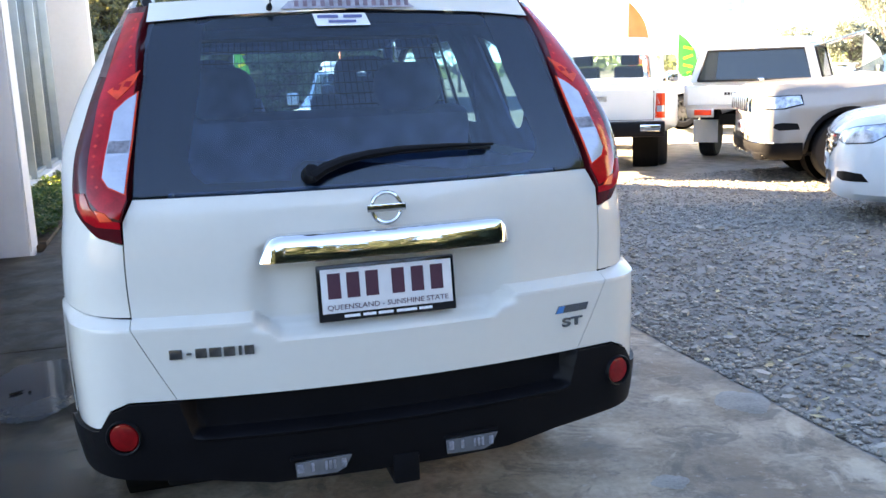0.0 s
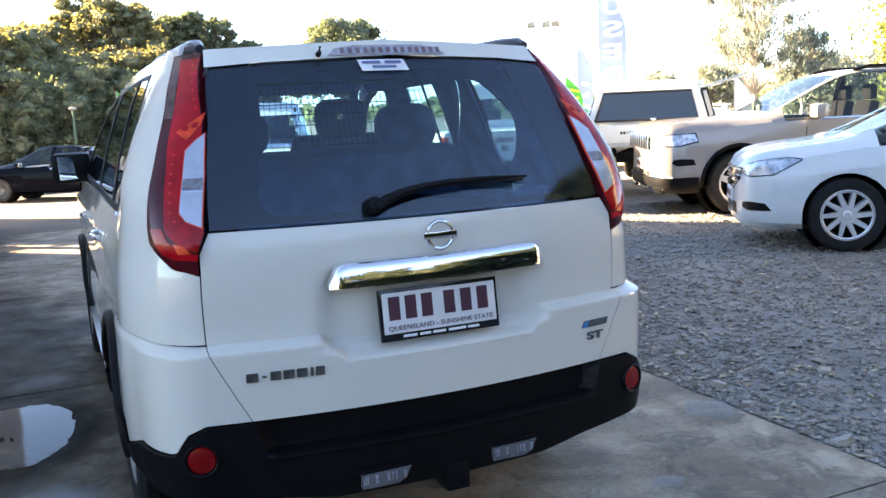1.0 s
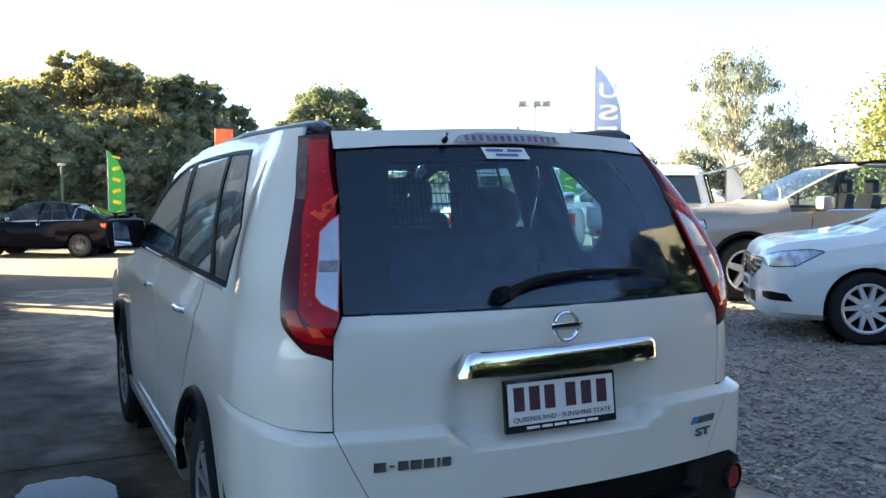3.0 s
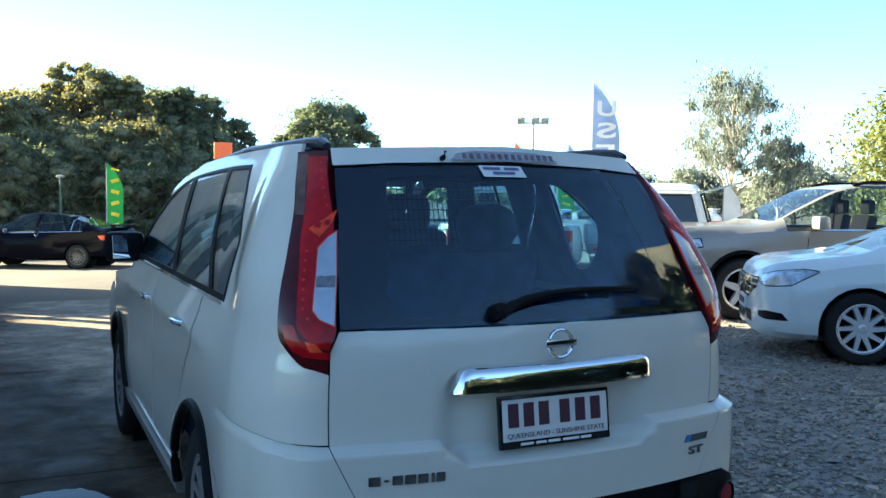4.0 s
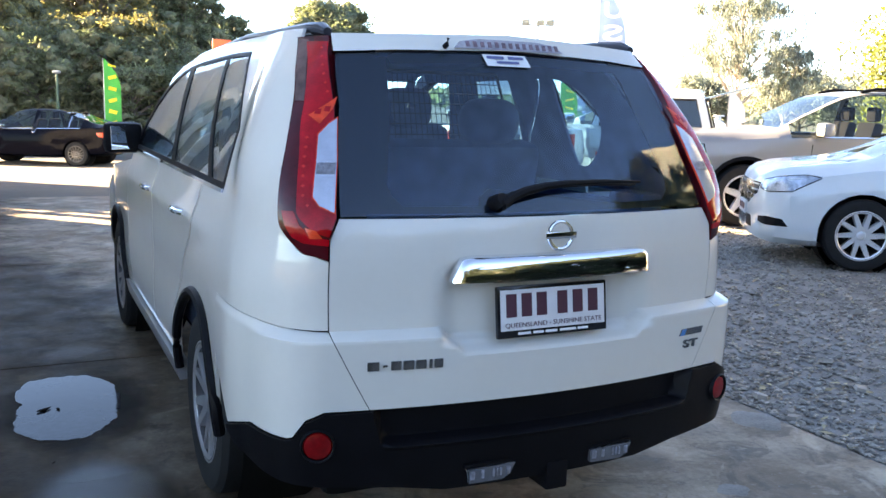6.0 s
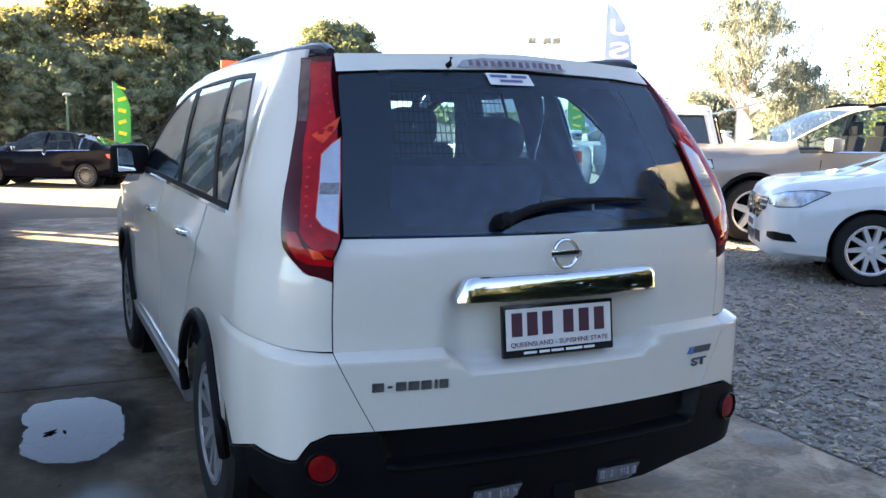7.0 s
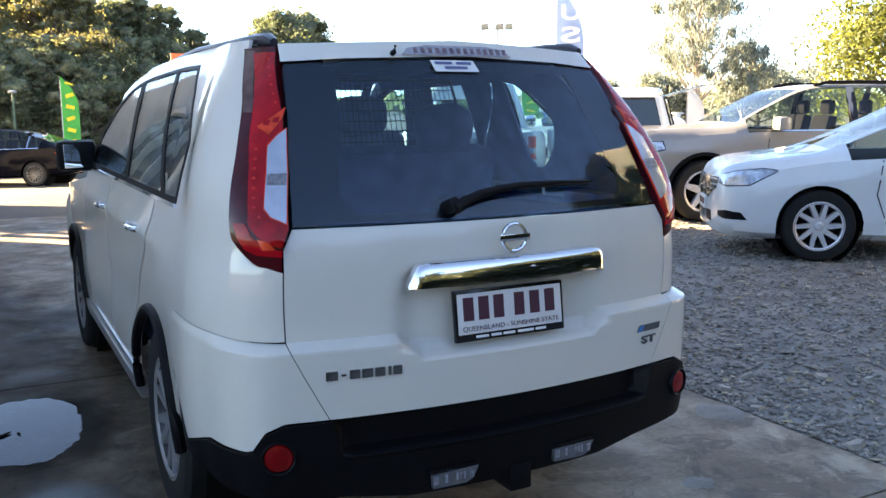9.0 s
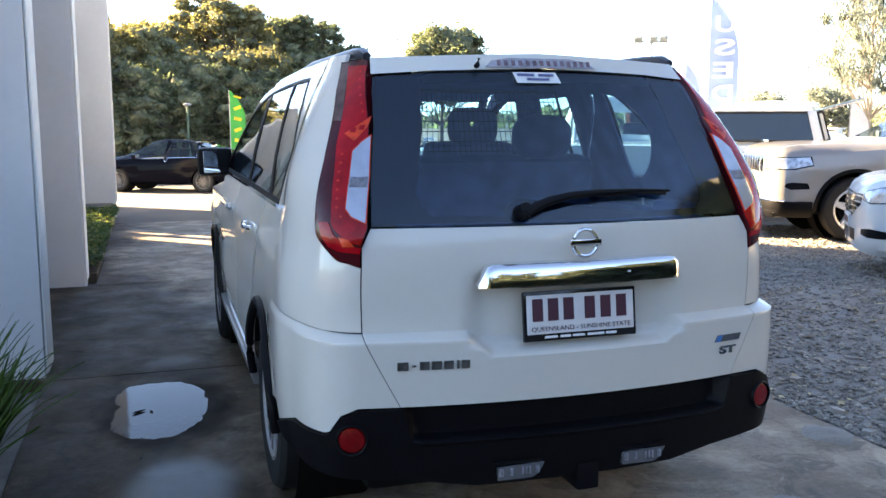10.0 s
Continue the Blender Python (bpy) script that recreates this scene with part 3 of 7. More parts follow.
def glazing(name, a, b, n, z0, z1, rails):
    """A glazed front from a to b with n panes, of posts, rails and glass."""
    a, b = Vector((*a, 0)), Vector((*b, 0))
    d = (b - a) / n
    ang = Matrix.Rotation(math.atan2(d.y, d.x), 3, "Z")
    win = thing(name, "aluminium-framed full-height showroom glazing", "window", kind="structure")
    for k in range(n + 1):
        bm = bmesh.new()
        box(bm, a + d * k + Vector((0, 0, (z0 + z1) / 2)), (0.06, 0.24, z1 - z0), 0.004, ang)
        part("window_post", bm, M_ALU, win)
    for z in rails:
        for k in range(n):
            bm = bmesh.new()
            box(bm, a + d * (k + 0.5) + Vector((0, 0, z)), (d.length - 0.062, 0.09, 0.05), 0.004, ang)
            part("window_rail", bm, M_ALU, win)
    for k in range(n):
        bm = bmesh.new()
        box(bm, a + d * (k + 0.5) + Vector((0, 0, (z0 + z1) / 2)), (d.length - 0.06, 0.008, z1 - z0), 0, ang)
        g = part("pane", bm, M_SHOP, win)
        g.visible_shadow = False
    return win


glazing("window_1", (-2.55, 6.39), (-2.55, 14.27), 5, 0.16, 3.3, (0.19, 3.27))
glazing("window_3", (-2.55, 3.30), (-2.55, 5.95), 2, 0.0, 3.3, (0.03, 2.25, 3.27))
# Unseen north glazing, added and sized so that sun stripes reach the drive.
glazing("window_2", (-2.78, 14.5), (-6.28, 14.5), 3, 0.0, 3.3, (0.03, 2.25, 3.27))
wall("window_sill", (-2.62, 6.37, -0.1), (-2.40, 14.29, 0.16), M_EDGE, "white concrete sill under the showroom glazing")
wall("kerb", (-1.86, 6.38, -0.14), (-1.755, 11.9, 0.035), M_CONC, "low concrete edging of the garden bed", 0.015)


# garden bed between the fins: soil and low groundcover
def tuft_field(name, x0, x1, y0, y1, count, h, material, label, seed):
    r = random.Random(seed)
    vs, fs = [], []
    for _ in range(count):
        x, y = r.uniform(x0, x1), r.uniform(y0, y1)
        hump = 0.5 + 0.5 * noise.noise((x * 2.1, y * 1.3, 4))
        z = ground_z(0, y) + 0.02 + h * (0.35 + 0.65 * hump) * r.uniform(0.3, 1)
        a, l, w = r.uniform(0, math.tau), r.uniform(0.03, 0.075), r.uniform(0.008, 0.02)
        d = Vector((math.cos(a), math.sin(a), r.uniform(-0.4, 0.9))).normalized() * l
        s = Vector((-math.sin(a), math.cos(a), r.uniform(-0.3, 0.3))) * w
        p = Vector((x, y, z))
        i = len(vs)
        vs += [p, p + d * 0.5 + s, p + d, p + d * 0.5 - s]
        fs.append((i, i + 1, i + 2, i + 3))
    return tagged(raw(name, vs, fs, material), label, "groundcover", kind="stuff")


wall("soil_bed", (-2.7, -9.0, -0.12), (-1.885, 2.58, -0.01), M_BARK, "dark mulch beside the fin wall", 0.004)
wall("soil", (-2.42, 6.38, -0.12), (-1.86, 14.2, 0.012), M_BARK, "dark mulch of the garden bed", 0.004)
tuft_field("groundcover", -2.44, -1.74, 6.5, 13.4, 15000, 0.26, M_STRAP, "low green groundcover plants spilling over the garden edge", 3)
tuft_field("groundcover", -2.44, -1.78, 6.6, 12.8, 4000, 0.30, M_LIME, "sunlit yellow-green groundcover plants in the garden bed", 4)


def strap_plant(m, seed, n=70, k_=1.0):
    """A clump of arching strap leaves."""
    r = random.Random(seed)
    root = thing("strap_leaf_plant", "clump of dark green strap-leaved plants beside the fin wall", "plant", m, "strap-leaved plants by the wall")
    for _ in range(n):
        a, l, w = r.uniform(0, math.tau), k_ * r.uniform(0.34, 0.60), r.uniform(0.011, 0.019)
        lean = r.uniform(0.1, 0.7)
        vs, fs = [], []
        k = 6
        for i in range(k + 1):
            t = i / k
            out = lean * l * t ** 1.5 + 0.04
            z = l * (t - 0.42 * lean * t * t)
            c = Vector((math.cos(a) * out, math.sin(a) * out, z))
            s = Vector((-math.sin(a), math.cos(a), 0)) * w * (1 - t ** 2.5 * 0.92)
            vs += [c - s, c + Vector((0, 0, -0.004)), c + s]
        for i in range(k):
            j = 3 * i
            fs += [(j, j + 1, j + 4, j + 3), (j + 1, j + 2, j + 5, j + 4)]
        raw("leaf", vs, fs, M_STRAP, root)
    return root


strap_plant(pose(-2.14, 2.0, -0.012), 1, 60, 1.2)
strap_plant(pose(-2.16, 1.55, -0.012, 0, 0, 40), 2, 70, 1.25)
strap_plant(pose(-2.00, 1.62, -0.012, 0, 0, 10), 4, 70, 1.15)
strap_plant(pose(-2.02, 1.15, -0.012, 0, 0, 130), 5, 70, 1.15)


# ---- the white wagon in front ----
# Skin: plan curve (u runs from the tail's middle round the corner and forward), width and tail line by height.
ZW = [0.25, 0.36, 0.5, 0.7, 0.95, 1.05, 1.13, 1.3, 1.5, 1.62, 1.70]
WW = [0.84, 0.875, 0.888, 0.893, 0.885, 0.872, 0.858, 0.805, 0.725, 0.665, 0.60]
ZY = [0.25, 0.36, 0.5, 0.7, 0.84, 1.0, 1.13, 1.40, 1.62, 1.70]
YY = [0.06, 0.01, 0.0, -0.003, -0.006, -0.012, -0.004, 0.140, 0.27, 0.36]


def plan_curve():
    pts = [(0.70 * i / 35, 0.16 * (0.70 * i / 35) ** 2) for i in range(36)]
    a, d = np.array([0.70, 0.0784]), np.array([0.89, 0.46])
    b, c = a + np.array([0.11, 0.0246]), d - np.array([0, 0.20])
    for i in range(1, 25):
        t = i / 24
        pts.append(tuple((1 - t) ** 3 * a + 3 * (1 - t) ** 2 * t * b + 3 * (1 - t) * t * t * c + t ** 3 * d))
    pts += [(0.89, 0.46 + 4.0 * i / 40) for i in range(1, 41)]
    pts = np.array(pts)
    u = np.concatenate([[0], np.cumsum(np.hypot(*np.diff(pts, axis=0).T))])
    return u, pts[:, 0] / 0.89, pts[:, 1]


PU, PX, PY = plan_curve()
SIDE = float(PU[59])          # u where the flank begins, at y = 0.46


BLUR = [(0.015 * k, math.exp(-(k / 3.4) ** 2 / 2)) for k in range(-8, 9)]
BLUR = [(d, g / sum(q for _, q in BLUR)) for d, g in BLUR]


def smoothed(z, zs, vs):
    """The keyed line at z, softened so that the panels bend evenly."""
    return sum(g * lerp_table(z + d, zs, vs) for d, g in BLUR)


def round_line(pts, n=4):
    """A rounded line through outline points."""
    out = []
    for i in range(len(pts) - 1):
        p0, p1, p2, p3 = pts[max(0, i - 1)], pts[i], pts[i + 1], pts[min(len(pts) - 1, i + 2)]
        for k in range(n):
            t = k / n
            out.append(tuple(0.5 * (2 * p1[c] + (p2[c] - p0[c]) * t + (2 * p0[c] - 5 * p1[c] + 4 * p2[c] - p3[c]) * t * t + (3 * p1[c] - p0[c] - 3 * p2[c] + p3[c]) * t ** 3) for c in (0, 1)))
    return out + [pts[-1]]


def ledge(x, u, z):
    """How far the bumper shelf stands out of the tail."""
    edge = 0.826 - 0.056 * (1 - min(1.0, max(0.0, (abs(x) - 0.300) / 0.07))) + 0.014 * step(0.75, 1.1, abs(u))
    out = 0.052 * min(1.0, max(0.0, (edge - z) / 0.017)) ** 0.7
    return out * (1 - 0.85 * step(0.74, 1.0, abs(u))) * (1 - step(SIDE - 0.02, SIDE + 0.35, abs(u)))


def bulge(a, z):
    """How far the tail's upper corners, where the lamps sit, stand out."""
    return 0.050 * step(1.06, 1.30, z) * (1 - 0.5 * step(1.36, 1.66, z)) * step(0.68, 0.84, a) * (1 - step(0.95, 1.32, a))


def skin(u, z, off=0.0):
    s = 1 if u >= 0 else -1
    a = abs(u)
    w = smoothed(z, ZW, WW)
    fade = 1 - step(SIDE + 0.1, SIDE + 1.0, a)
    x, y = w * lerp_table(a, PU, PX), lerp_table(a, PU, PY) + smoothed(z, ZY, YY) * fade
    x *= 1 - 0.011 * max(0.0, y - 0.46) - 0.22 * max(0.0, (y - 3.75) / 0.7) ** 2
    e = 0.01
    tx = lerp_table(a + e, PU, PX) - lerp_table(max(0, a - e), PU, PX)
    ty = lerp_table(a + e, PU, PY) - lerp_table(max(0, a - e), PU, PY)
    tn = math.hypot(tx * w, ty) or 1
    nx, ny = ty / tn, -tx * w / tn
    off += ledge(x, u, z) + bulge(a, z)
    # flank: a shoulder crease under the windows and a soft waist
    flank = step(SIDE + 0.1, SIDE + 0.5, a)
    off += flank * (0.012 * math.exp(-((z - 1.02) / 0.045) ** 2) - 0.010 * math.exp(-((z - 0.72) / 0.10) ** 2))
    return Vector((s * (x + nx * off), y + ny * off, z))


def ux(x, z):
    """u of the tail's point at x."""
    return math.copysign(lerp_table(abs(x) / smoothed(z, ZW, WW), PX[:60], PU[:60]), x)


def uy(y, z):
    """u of the left flank's point at y."""
    return -(SIDE + y - 0.46)


def panel(name, polys, material, parent, off=0.0, thick=0.012, du=0.05, dz=0.035, zs=(), us=(), label="", cut=None, shape=None, angle=40, surf=skin):
    """Sheet panels on the skin from outlines in (u, z): cut to a grid, bent, and given thickness."""
    bm = bmesh.new()
    for poly in polys:
        bm.faces.new([bm.verts.new((u, z, 0)) for u, z in poly])
    bmesh.ops.triangulate(bm, faces=bm.faces[:])
    lo = [min(v.co[k] for v in bm.verts) for k in (0, 1)]
    hi = [max(v.co[k] for v in bm.verts) for k in (0, 1)]
    lines = [((k * du, 0, 0), (1, 0, 0)) for k in range(math.ceil(lo[0] / du), math.floor(hi[0] / du) + 1)]
    lines += [((0, k * dz, 0), (0, 1, 0)) for k in range(math.ceil(lo[1] / dz), math.floor(hi[1] / dz) + 1)]
    lines += [((0, z, 0), (0, 1, 0)) for z in zs if lo[1] < z < hi[1]] + [((u, 0, 0), (1, 0, 0)) for u in us if lo[0] < u < hi[0]]
    if cut:
        cu, cz, cr = cut
        lines += [((cu + cr * math.cos(a), cz + cr * math.sin(a), 0), (math.cos(a), math.sin(a), 0)) for a in (k * math.pi / 12 for k in range(24))]
    for co, no in lines:
        bmesh.ops.bisect_plane(bm, geom=bm.verts[:] + bm.edges[:] + bm.faces[:], dist=1e-5, plane_co=co, plane_no=no)
    if cut:
        dead = [f for f in bm.faces if (f.calc_center_median() - Vector((cu, cz, 0))).length < cr * 1.005]
        bmesh.ops.delete(bm, geom=dead, context="FACES")
    bmesh.ops.remove_doubles(bm, verts=bm.verts[:], dist=2e-4)
    bm.verts.ensure_lookup_table()
    bm.verts.index_update()
    flat = [(v.co.x, v.co.y) for v in bm.verts]
    faces = [[v.index for v in (f.verts if f.normal.z > 0 else reversed(f.verts))] for f in bm.faces]
    rim = {}
    for f in faces:
        for i in range(len(f)):
            a, b = f[i], f[(i + 1) % len(f)]
            if (b, a) in rim:
                rim.pop((b, a))
            else:
                rim[(a, b)] = 1
    bm.free()
    extra = shape or (lambda u, z: 0.0)
    outer = [surf(u, z, off + extra(u, z)) for u, z in flat]
    inner = [surf(u, z, off + extra(u, z) - thick) for u, z in flat]
    n = len(flat)
    allf = [tuple(f) for f in faces] + [tuple(i + n for i in reversed(f)) for f in faces] + [(b, a, a + n, b + n) for a, b in rim]
    return raw(name, outer + inner, allf, material, parent, label, angle)


def mirror(poly):
    return [(-u, z) for u, z in reversed(poly)]


def xz(pts):
    return [(ux(x, z), z) for x, z in pts]


def wheel(parent, x, y, z, r, width, rim_r, spokes, material=M_ALLOY, side=-1, twin=True, wide=0.045, skew=0.0):
    """A tyre and a spoked alloy rim; side -1 faces -x."""
    w = new("wheel")
    w.parent = parent
    w.matrix_basis = Matrix.Translation((x, y, z)) @ (Matrix() if side < 0 else Matrix.Rotation(math.pi, 4, "Z"))
    h = width / 2
    bm = bmesh.new()
    prof = [(h, rim_r), (h, r * 0.93), (h * 0.8, r * 0.985), (h * 0.3, r), (-h * 0.3, r), (-h * 0.8, r * 0.985), (-h, r * 0.93), (-h * 1.05, (r + rim_r) / 2), (-h * 0.98, rim_r + 0.006), (-h * 0.8, rim_r - 0.004), (h * 0.9, rim_r - 0.006)]
    lathe(bm, prof, sides=40)
    part("tyre", bm, M_RUBBER, w)
    bm = bmesh.new()
    prof = [(-h * 0.96, rim_r + 0.004), (-h * 1.0, rim_r - 0.004), (-h * 0.9, rim_r - 0.016), (-h * 0.2, rim_r - 0.03), (h * 0.5, rim_r - 0.035)]
    o = []
    sides = 40
    for a, rr in prof:
        o.append([bm.verts.new((a, math.cos(k * math.tau / sides) * rr, math.sin(k * math.tau / sides) * rr)) for k in range(sides)])
    for r0, r1 in zip(o, o[1:]):
        for k in range(sides):
            bm.faces.new((r0[k], r0[(k + 1) % sides], r1[(k + 1) % sides], r1[k]))
    bmesh.ops.recalc_face_normals(bm, faces=bm.faces[:])
    rim = part("rim", bm, M_DARKALLOY, w)
    bm = bmesh.new()
    lip = [[bm.verts.new((a, math.cos(k * math.tau / sides) * rr, math.sin(k * math.tau / sides) * rr)) for k in range(sides)] for a, rr in ((-h * 0.97, rim_r + 0.006), (-h * 0.99, rim_r - 0.002), (-h * 0.97, rim_r - 0.012), (-h * 0.90, rim_r - 0.020))]
    for r0, r1 in zip(lip, lip[1:]):
        for k in range(sides):
            bm.faces.new((r0[k], r0[(k + 1) % sides], r1[(k + 1) % sides], r1[k]))
    bmesh.ops.recalc_face_normals(bm, faces=bm.faces[:])
    part("rim_lip", bm, material, rim)
    for k in range(spokes):
        a = k * math.tau / spokes
        for da in ((-0.16, 0.16) if twin else (0.0,)):
            bm = bmesh.new()
            wd = 0.028 if twin else wide
            p0, p1 = 0.03, rim_r - 0.012
            m = Matrix.Rotation(a, 4, "X")
            out = [(p0, -wd * 0.8), (p1, -wd * 0.5 + da * 0.30 + skew), (p1, wd * 0.5 + da * 0.30 + skew), (p0, wd * 0.8)]
            top = [bm.verts.new(m @ Vector((-h * (0.80 if q < 0.1 else 0.93), s, q))) for q, s in out]
            bot = [bm.verts.new(m @ Vector((-h * 0.45, s * 1.1, q))) for q, s in out]
            bm.faces.new(top)
            for i in range(4):
                bm.faces.new((top[i], bot[i], bot[(i + 1) % 4], top[(i + 1) % 4]))
            bmesh.ops.recalc_face_normals(bm, faces=bm.faces[:])
            part("spoke", bm, material, rim)
    bm = bmesh.new()
    lathe(bm, [(-h * 0.9, 0.02), (-h * 0.88, 0.032), (-h * 0.8, 0.042), (-h * 0.3, 0.06)], sides=20)
    part("hub_cap", bm, material, rim)
    bm = bmesh.new()
    lathe(bm, [(-h * 0.25, rim_r * 0.72), (h * 0.1, rim_r * 0.72)], sides=24)
    part("brake_disc", bm, M_UNDER, rim)
    return w


wagon = thing("station_wagon", "pearl-white compact four-wheel-drive wagon parked on the concrete", "car")

# tailgate
LAMP_IN = [(0.686, 1.032), (0.684, 1.085), (0.658, 1.146), (0.602, 1.454), (0.568, 1.615), (0.548, 1.664)]
gate = xz([(-0.6848, 0.826), (-0.5755, 0.608), (0.5755, 0.608), (0.6848, 0.826), (0.6845, 1.032), (0.6825, 1.088), (0.653, 1.144), (-0.653, 1.144), (-0.6825, 1.088), (-0.6845, 1.032)])
dip = lambda u, z: -0.028 * step(0.40, 0.30, abs(u)) * step(0.775, 0.80, z) * step(1.03, 0.97, z)
tailgate = panel("tailgate", [gate], M_WHITE, wagon, du=0.025, dz=0.04, zs=[0.72 + 0.006 * k for k in range(20)] + [0.95 + 0.012 * k for k in range(8)], us=[s_ * (0.29 + 0.01 * k) for k in range(11) for s_ in (-1, 1)], shape=dip)
rg = xz([(-0.650, 1.151), (0.650, 1.151), (0.597, 1.454), (0.564, 1.608), (0.40, 1.622), (0.0, 1.634), (-0.40, 1.622), (-0.564, 1.608), (-0.597, 1.454)])
panel("rear_glass", [rg], M_TINT, tailgate, off=0.004, thick=0.004, du=0.06, dz=0.06, label="dark tinted rear window").visible_shadow = False
# black ceramic border, behind the glass
frit = [xz([(-0.645, 1.156), (-0.592, 1.454), (-0.56, 1.603), (-0.425, 1.606), (-0.452, 1.44), (-0.503, 1.24), (-0.495, 1.205), (-0.465, 1.178), (-0.24, 1.176), (-0.24, 1.156)])]
frit += [mirror(p) for p in frit]
frit.append(xz([(-0.24, 1.156), (0.24, 1.156), (0.24, 1.176), (0.02, 1.190), (-0.06, 1.215), (-0.20, 1.225), (-0.235, 1.20), (-0.24, 1.176)]))
frit.append(xz([(-0.425, 1.606), (-0.40, 1.617), (0.0, 1.629), (0.40, 1.617), (0.425, 1.606), (0.42, 1.585), (0.0, 1.600), (-0.42, 1.585)]))
panel("glass_border", frit, M_BORDER, tailgate, off=-0.004, thick=0.002, du=0.06, dz=0.06)
roof_tail = xz([(-0.562, 1.616), (-0.40, 1.628), (0.0, 1.640), (0.40, 1.628), (0.562, 1.616), (0.545, 1.672), (0.0, 1.692), (-0.545, 1.672)])
spoiler = panel("spoiler", [roof_tail], M_WHITE, wagon, off=0.012, thick=0.03, dz=0.02)
brake = panel("brake_lamp", [xz([(-0.205, 1.642), (0.19, 1.642), (0.165, 1.664), (0.10, 1.674), (-0.12, 1.674), (-0.180, 1.664)])], M_SMOKE, spoiler, off=0.020, thick=0.012, dz=0.012, label="smoked high brake lamp")
for k in range(14):
    x = -0.165 + 0.025 * k
    panel("brake_cell", [xz([(x, 1.648), (x + 0.012, 1.648), (x + 0.014, 1.666), (x + 0.002, 1.666)])], M_CELL, brake, off=0.0225, thick=0.004)
bm = bmesh.new()
p = skin(ux(-0.236, 1.645), 1.645, 0.02)
tube(bm, [p, p + Vector((0, -0.012, 0.004)), p + Vector((0.004, -0.016, 0.024))], [0.009, 0.009, 0.006], 10)
part("washer_nozzle", bm, M_BLACK, spoiler)

# dark frame behind the lamps and corner panels
for p in ([(-0.60, 0.42), (-0.60, 1.05), (-0.61, 1.672), (-1.0, 1.672), (-1.0, 1.62), (-1.22, 1.36), (-1.25, 1.10), (-1.05, 0.42)],):
    for q in (p, mirror(p)):
        panel("body_frame", [q], M_UNDER, wagon, off=-0.035, thick=0.01, du=0.08, dz=0.08)

# tail lamps
M_LED = mat("lamp_cell_red", (0.72, 0.020, 0.016), 0.15, vary=0.2, scale=60, coat=0.1)
M_SMOKED = mat("smoked_lamp_plastic", (0.14, 0.075, 0.070), 0.12, vary=0.3, scale=20, spec=0.3)
M_BULB = mat("shaded_bulb_recess", (0.22, 0.22, 0.25), 0.3, vary=0.4, scale=60)
out_edge = [(-0.918, 1.660), (-0.898, 1.62), (-0.877, 1.569), (-0.842, 1.466), (-0.836, 1.305), (-0.857, 1.151), (-0.838, 1.100), (-0.787, 1.052), (-0.745, 1.041)]
in_edge = [(ux(-x, z), z) for x, z in LAMP_IN]
out_edge = round_line(out_edge)
lamp_poly = out_edge + [(u - 0.004, z) for u, z in in_edge]
puff = lambda u, z: 0.016 * step(1.03, 1.12, z)
red_inner = round_line([(-0.862, 1.645), (-0.827, 1.567), (-0.809, 1.476), (-0.805, 1.40), (-0.796, 1.297), (-0.798, 1.20), (-0.799, 1.165), (-0.785, 1.139), (-0.748, 1.108)])
red_inner += [(-0.714, 1.098), (in_edge[2][0] - 0.006, 1.15), (in_edge[3][0] - 0.006, 1.454), (in_edge[4][0] - 0.006, 1.615), (in_edge[4][0] - 0.01, 1.645)]
lens = [(-0.759, 1.206), (-0.757, 1.298), (-0.760, 1.374), (-0.741, 1.403), (-0.722, 1.420), (-0.710, 1.30), (-0.706, 1.164), (-0.744, 1.183)]
arrow = [(-0.790, 1.427), (-0.761, 1.404), (-0.735, 1.447), (-0.728, 1.482)]
glow = [(-0.776, 1.123), (-0.762, 1.093), (-0.730, 1.094), (-0.748, 1.115)]
lower_band = [(-0.842, 1.165), (-0.834, 1.125), (-0.812, 1.092), (-0.780, 1.078), (-0.712, 1.072), (-0.712, 1.090), (-0.755, 1.098), (-0.792, 1.128), (-0.808, 1.165)]
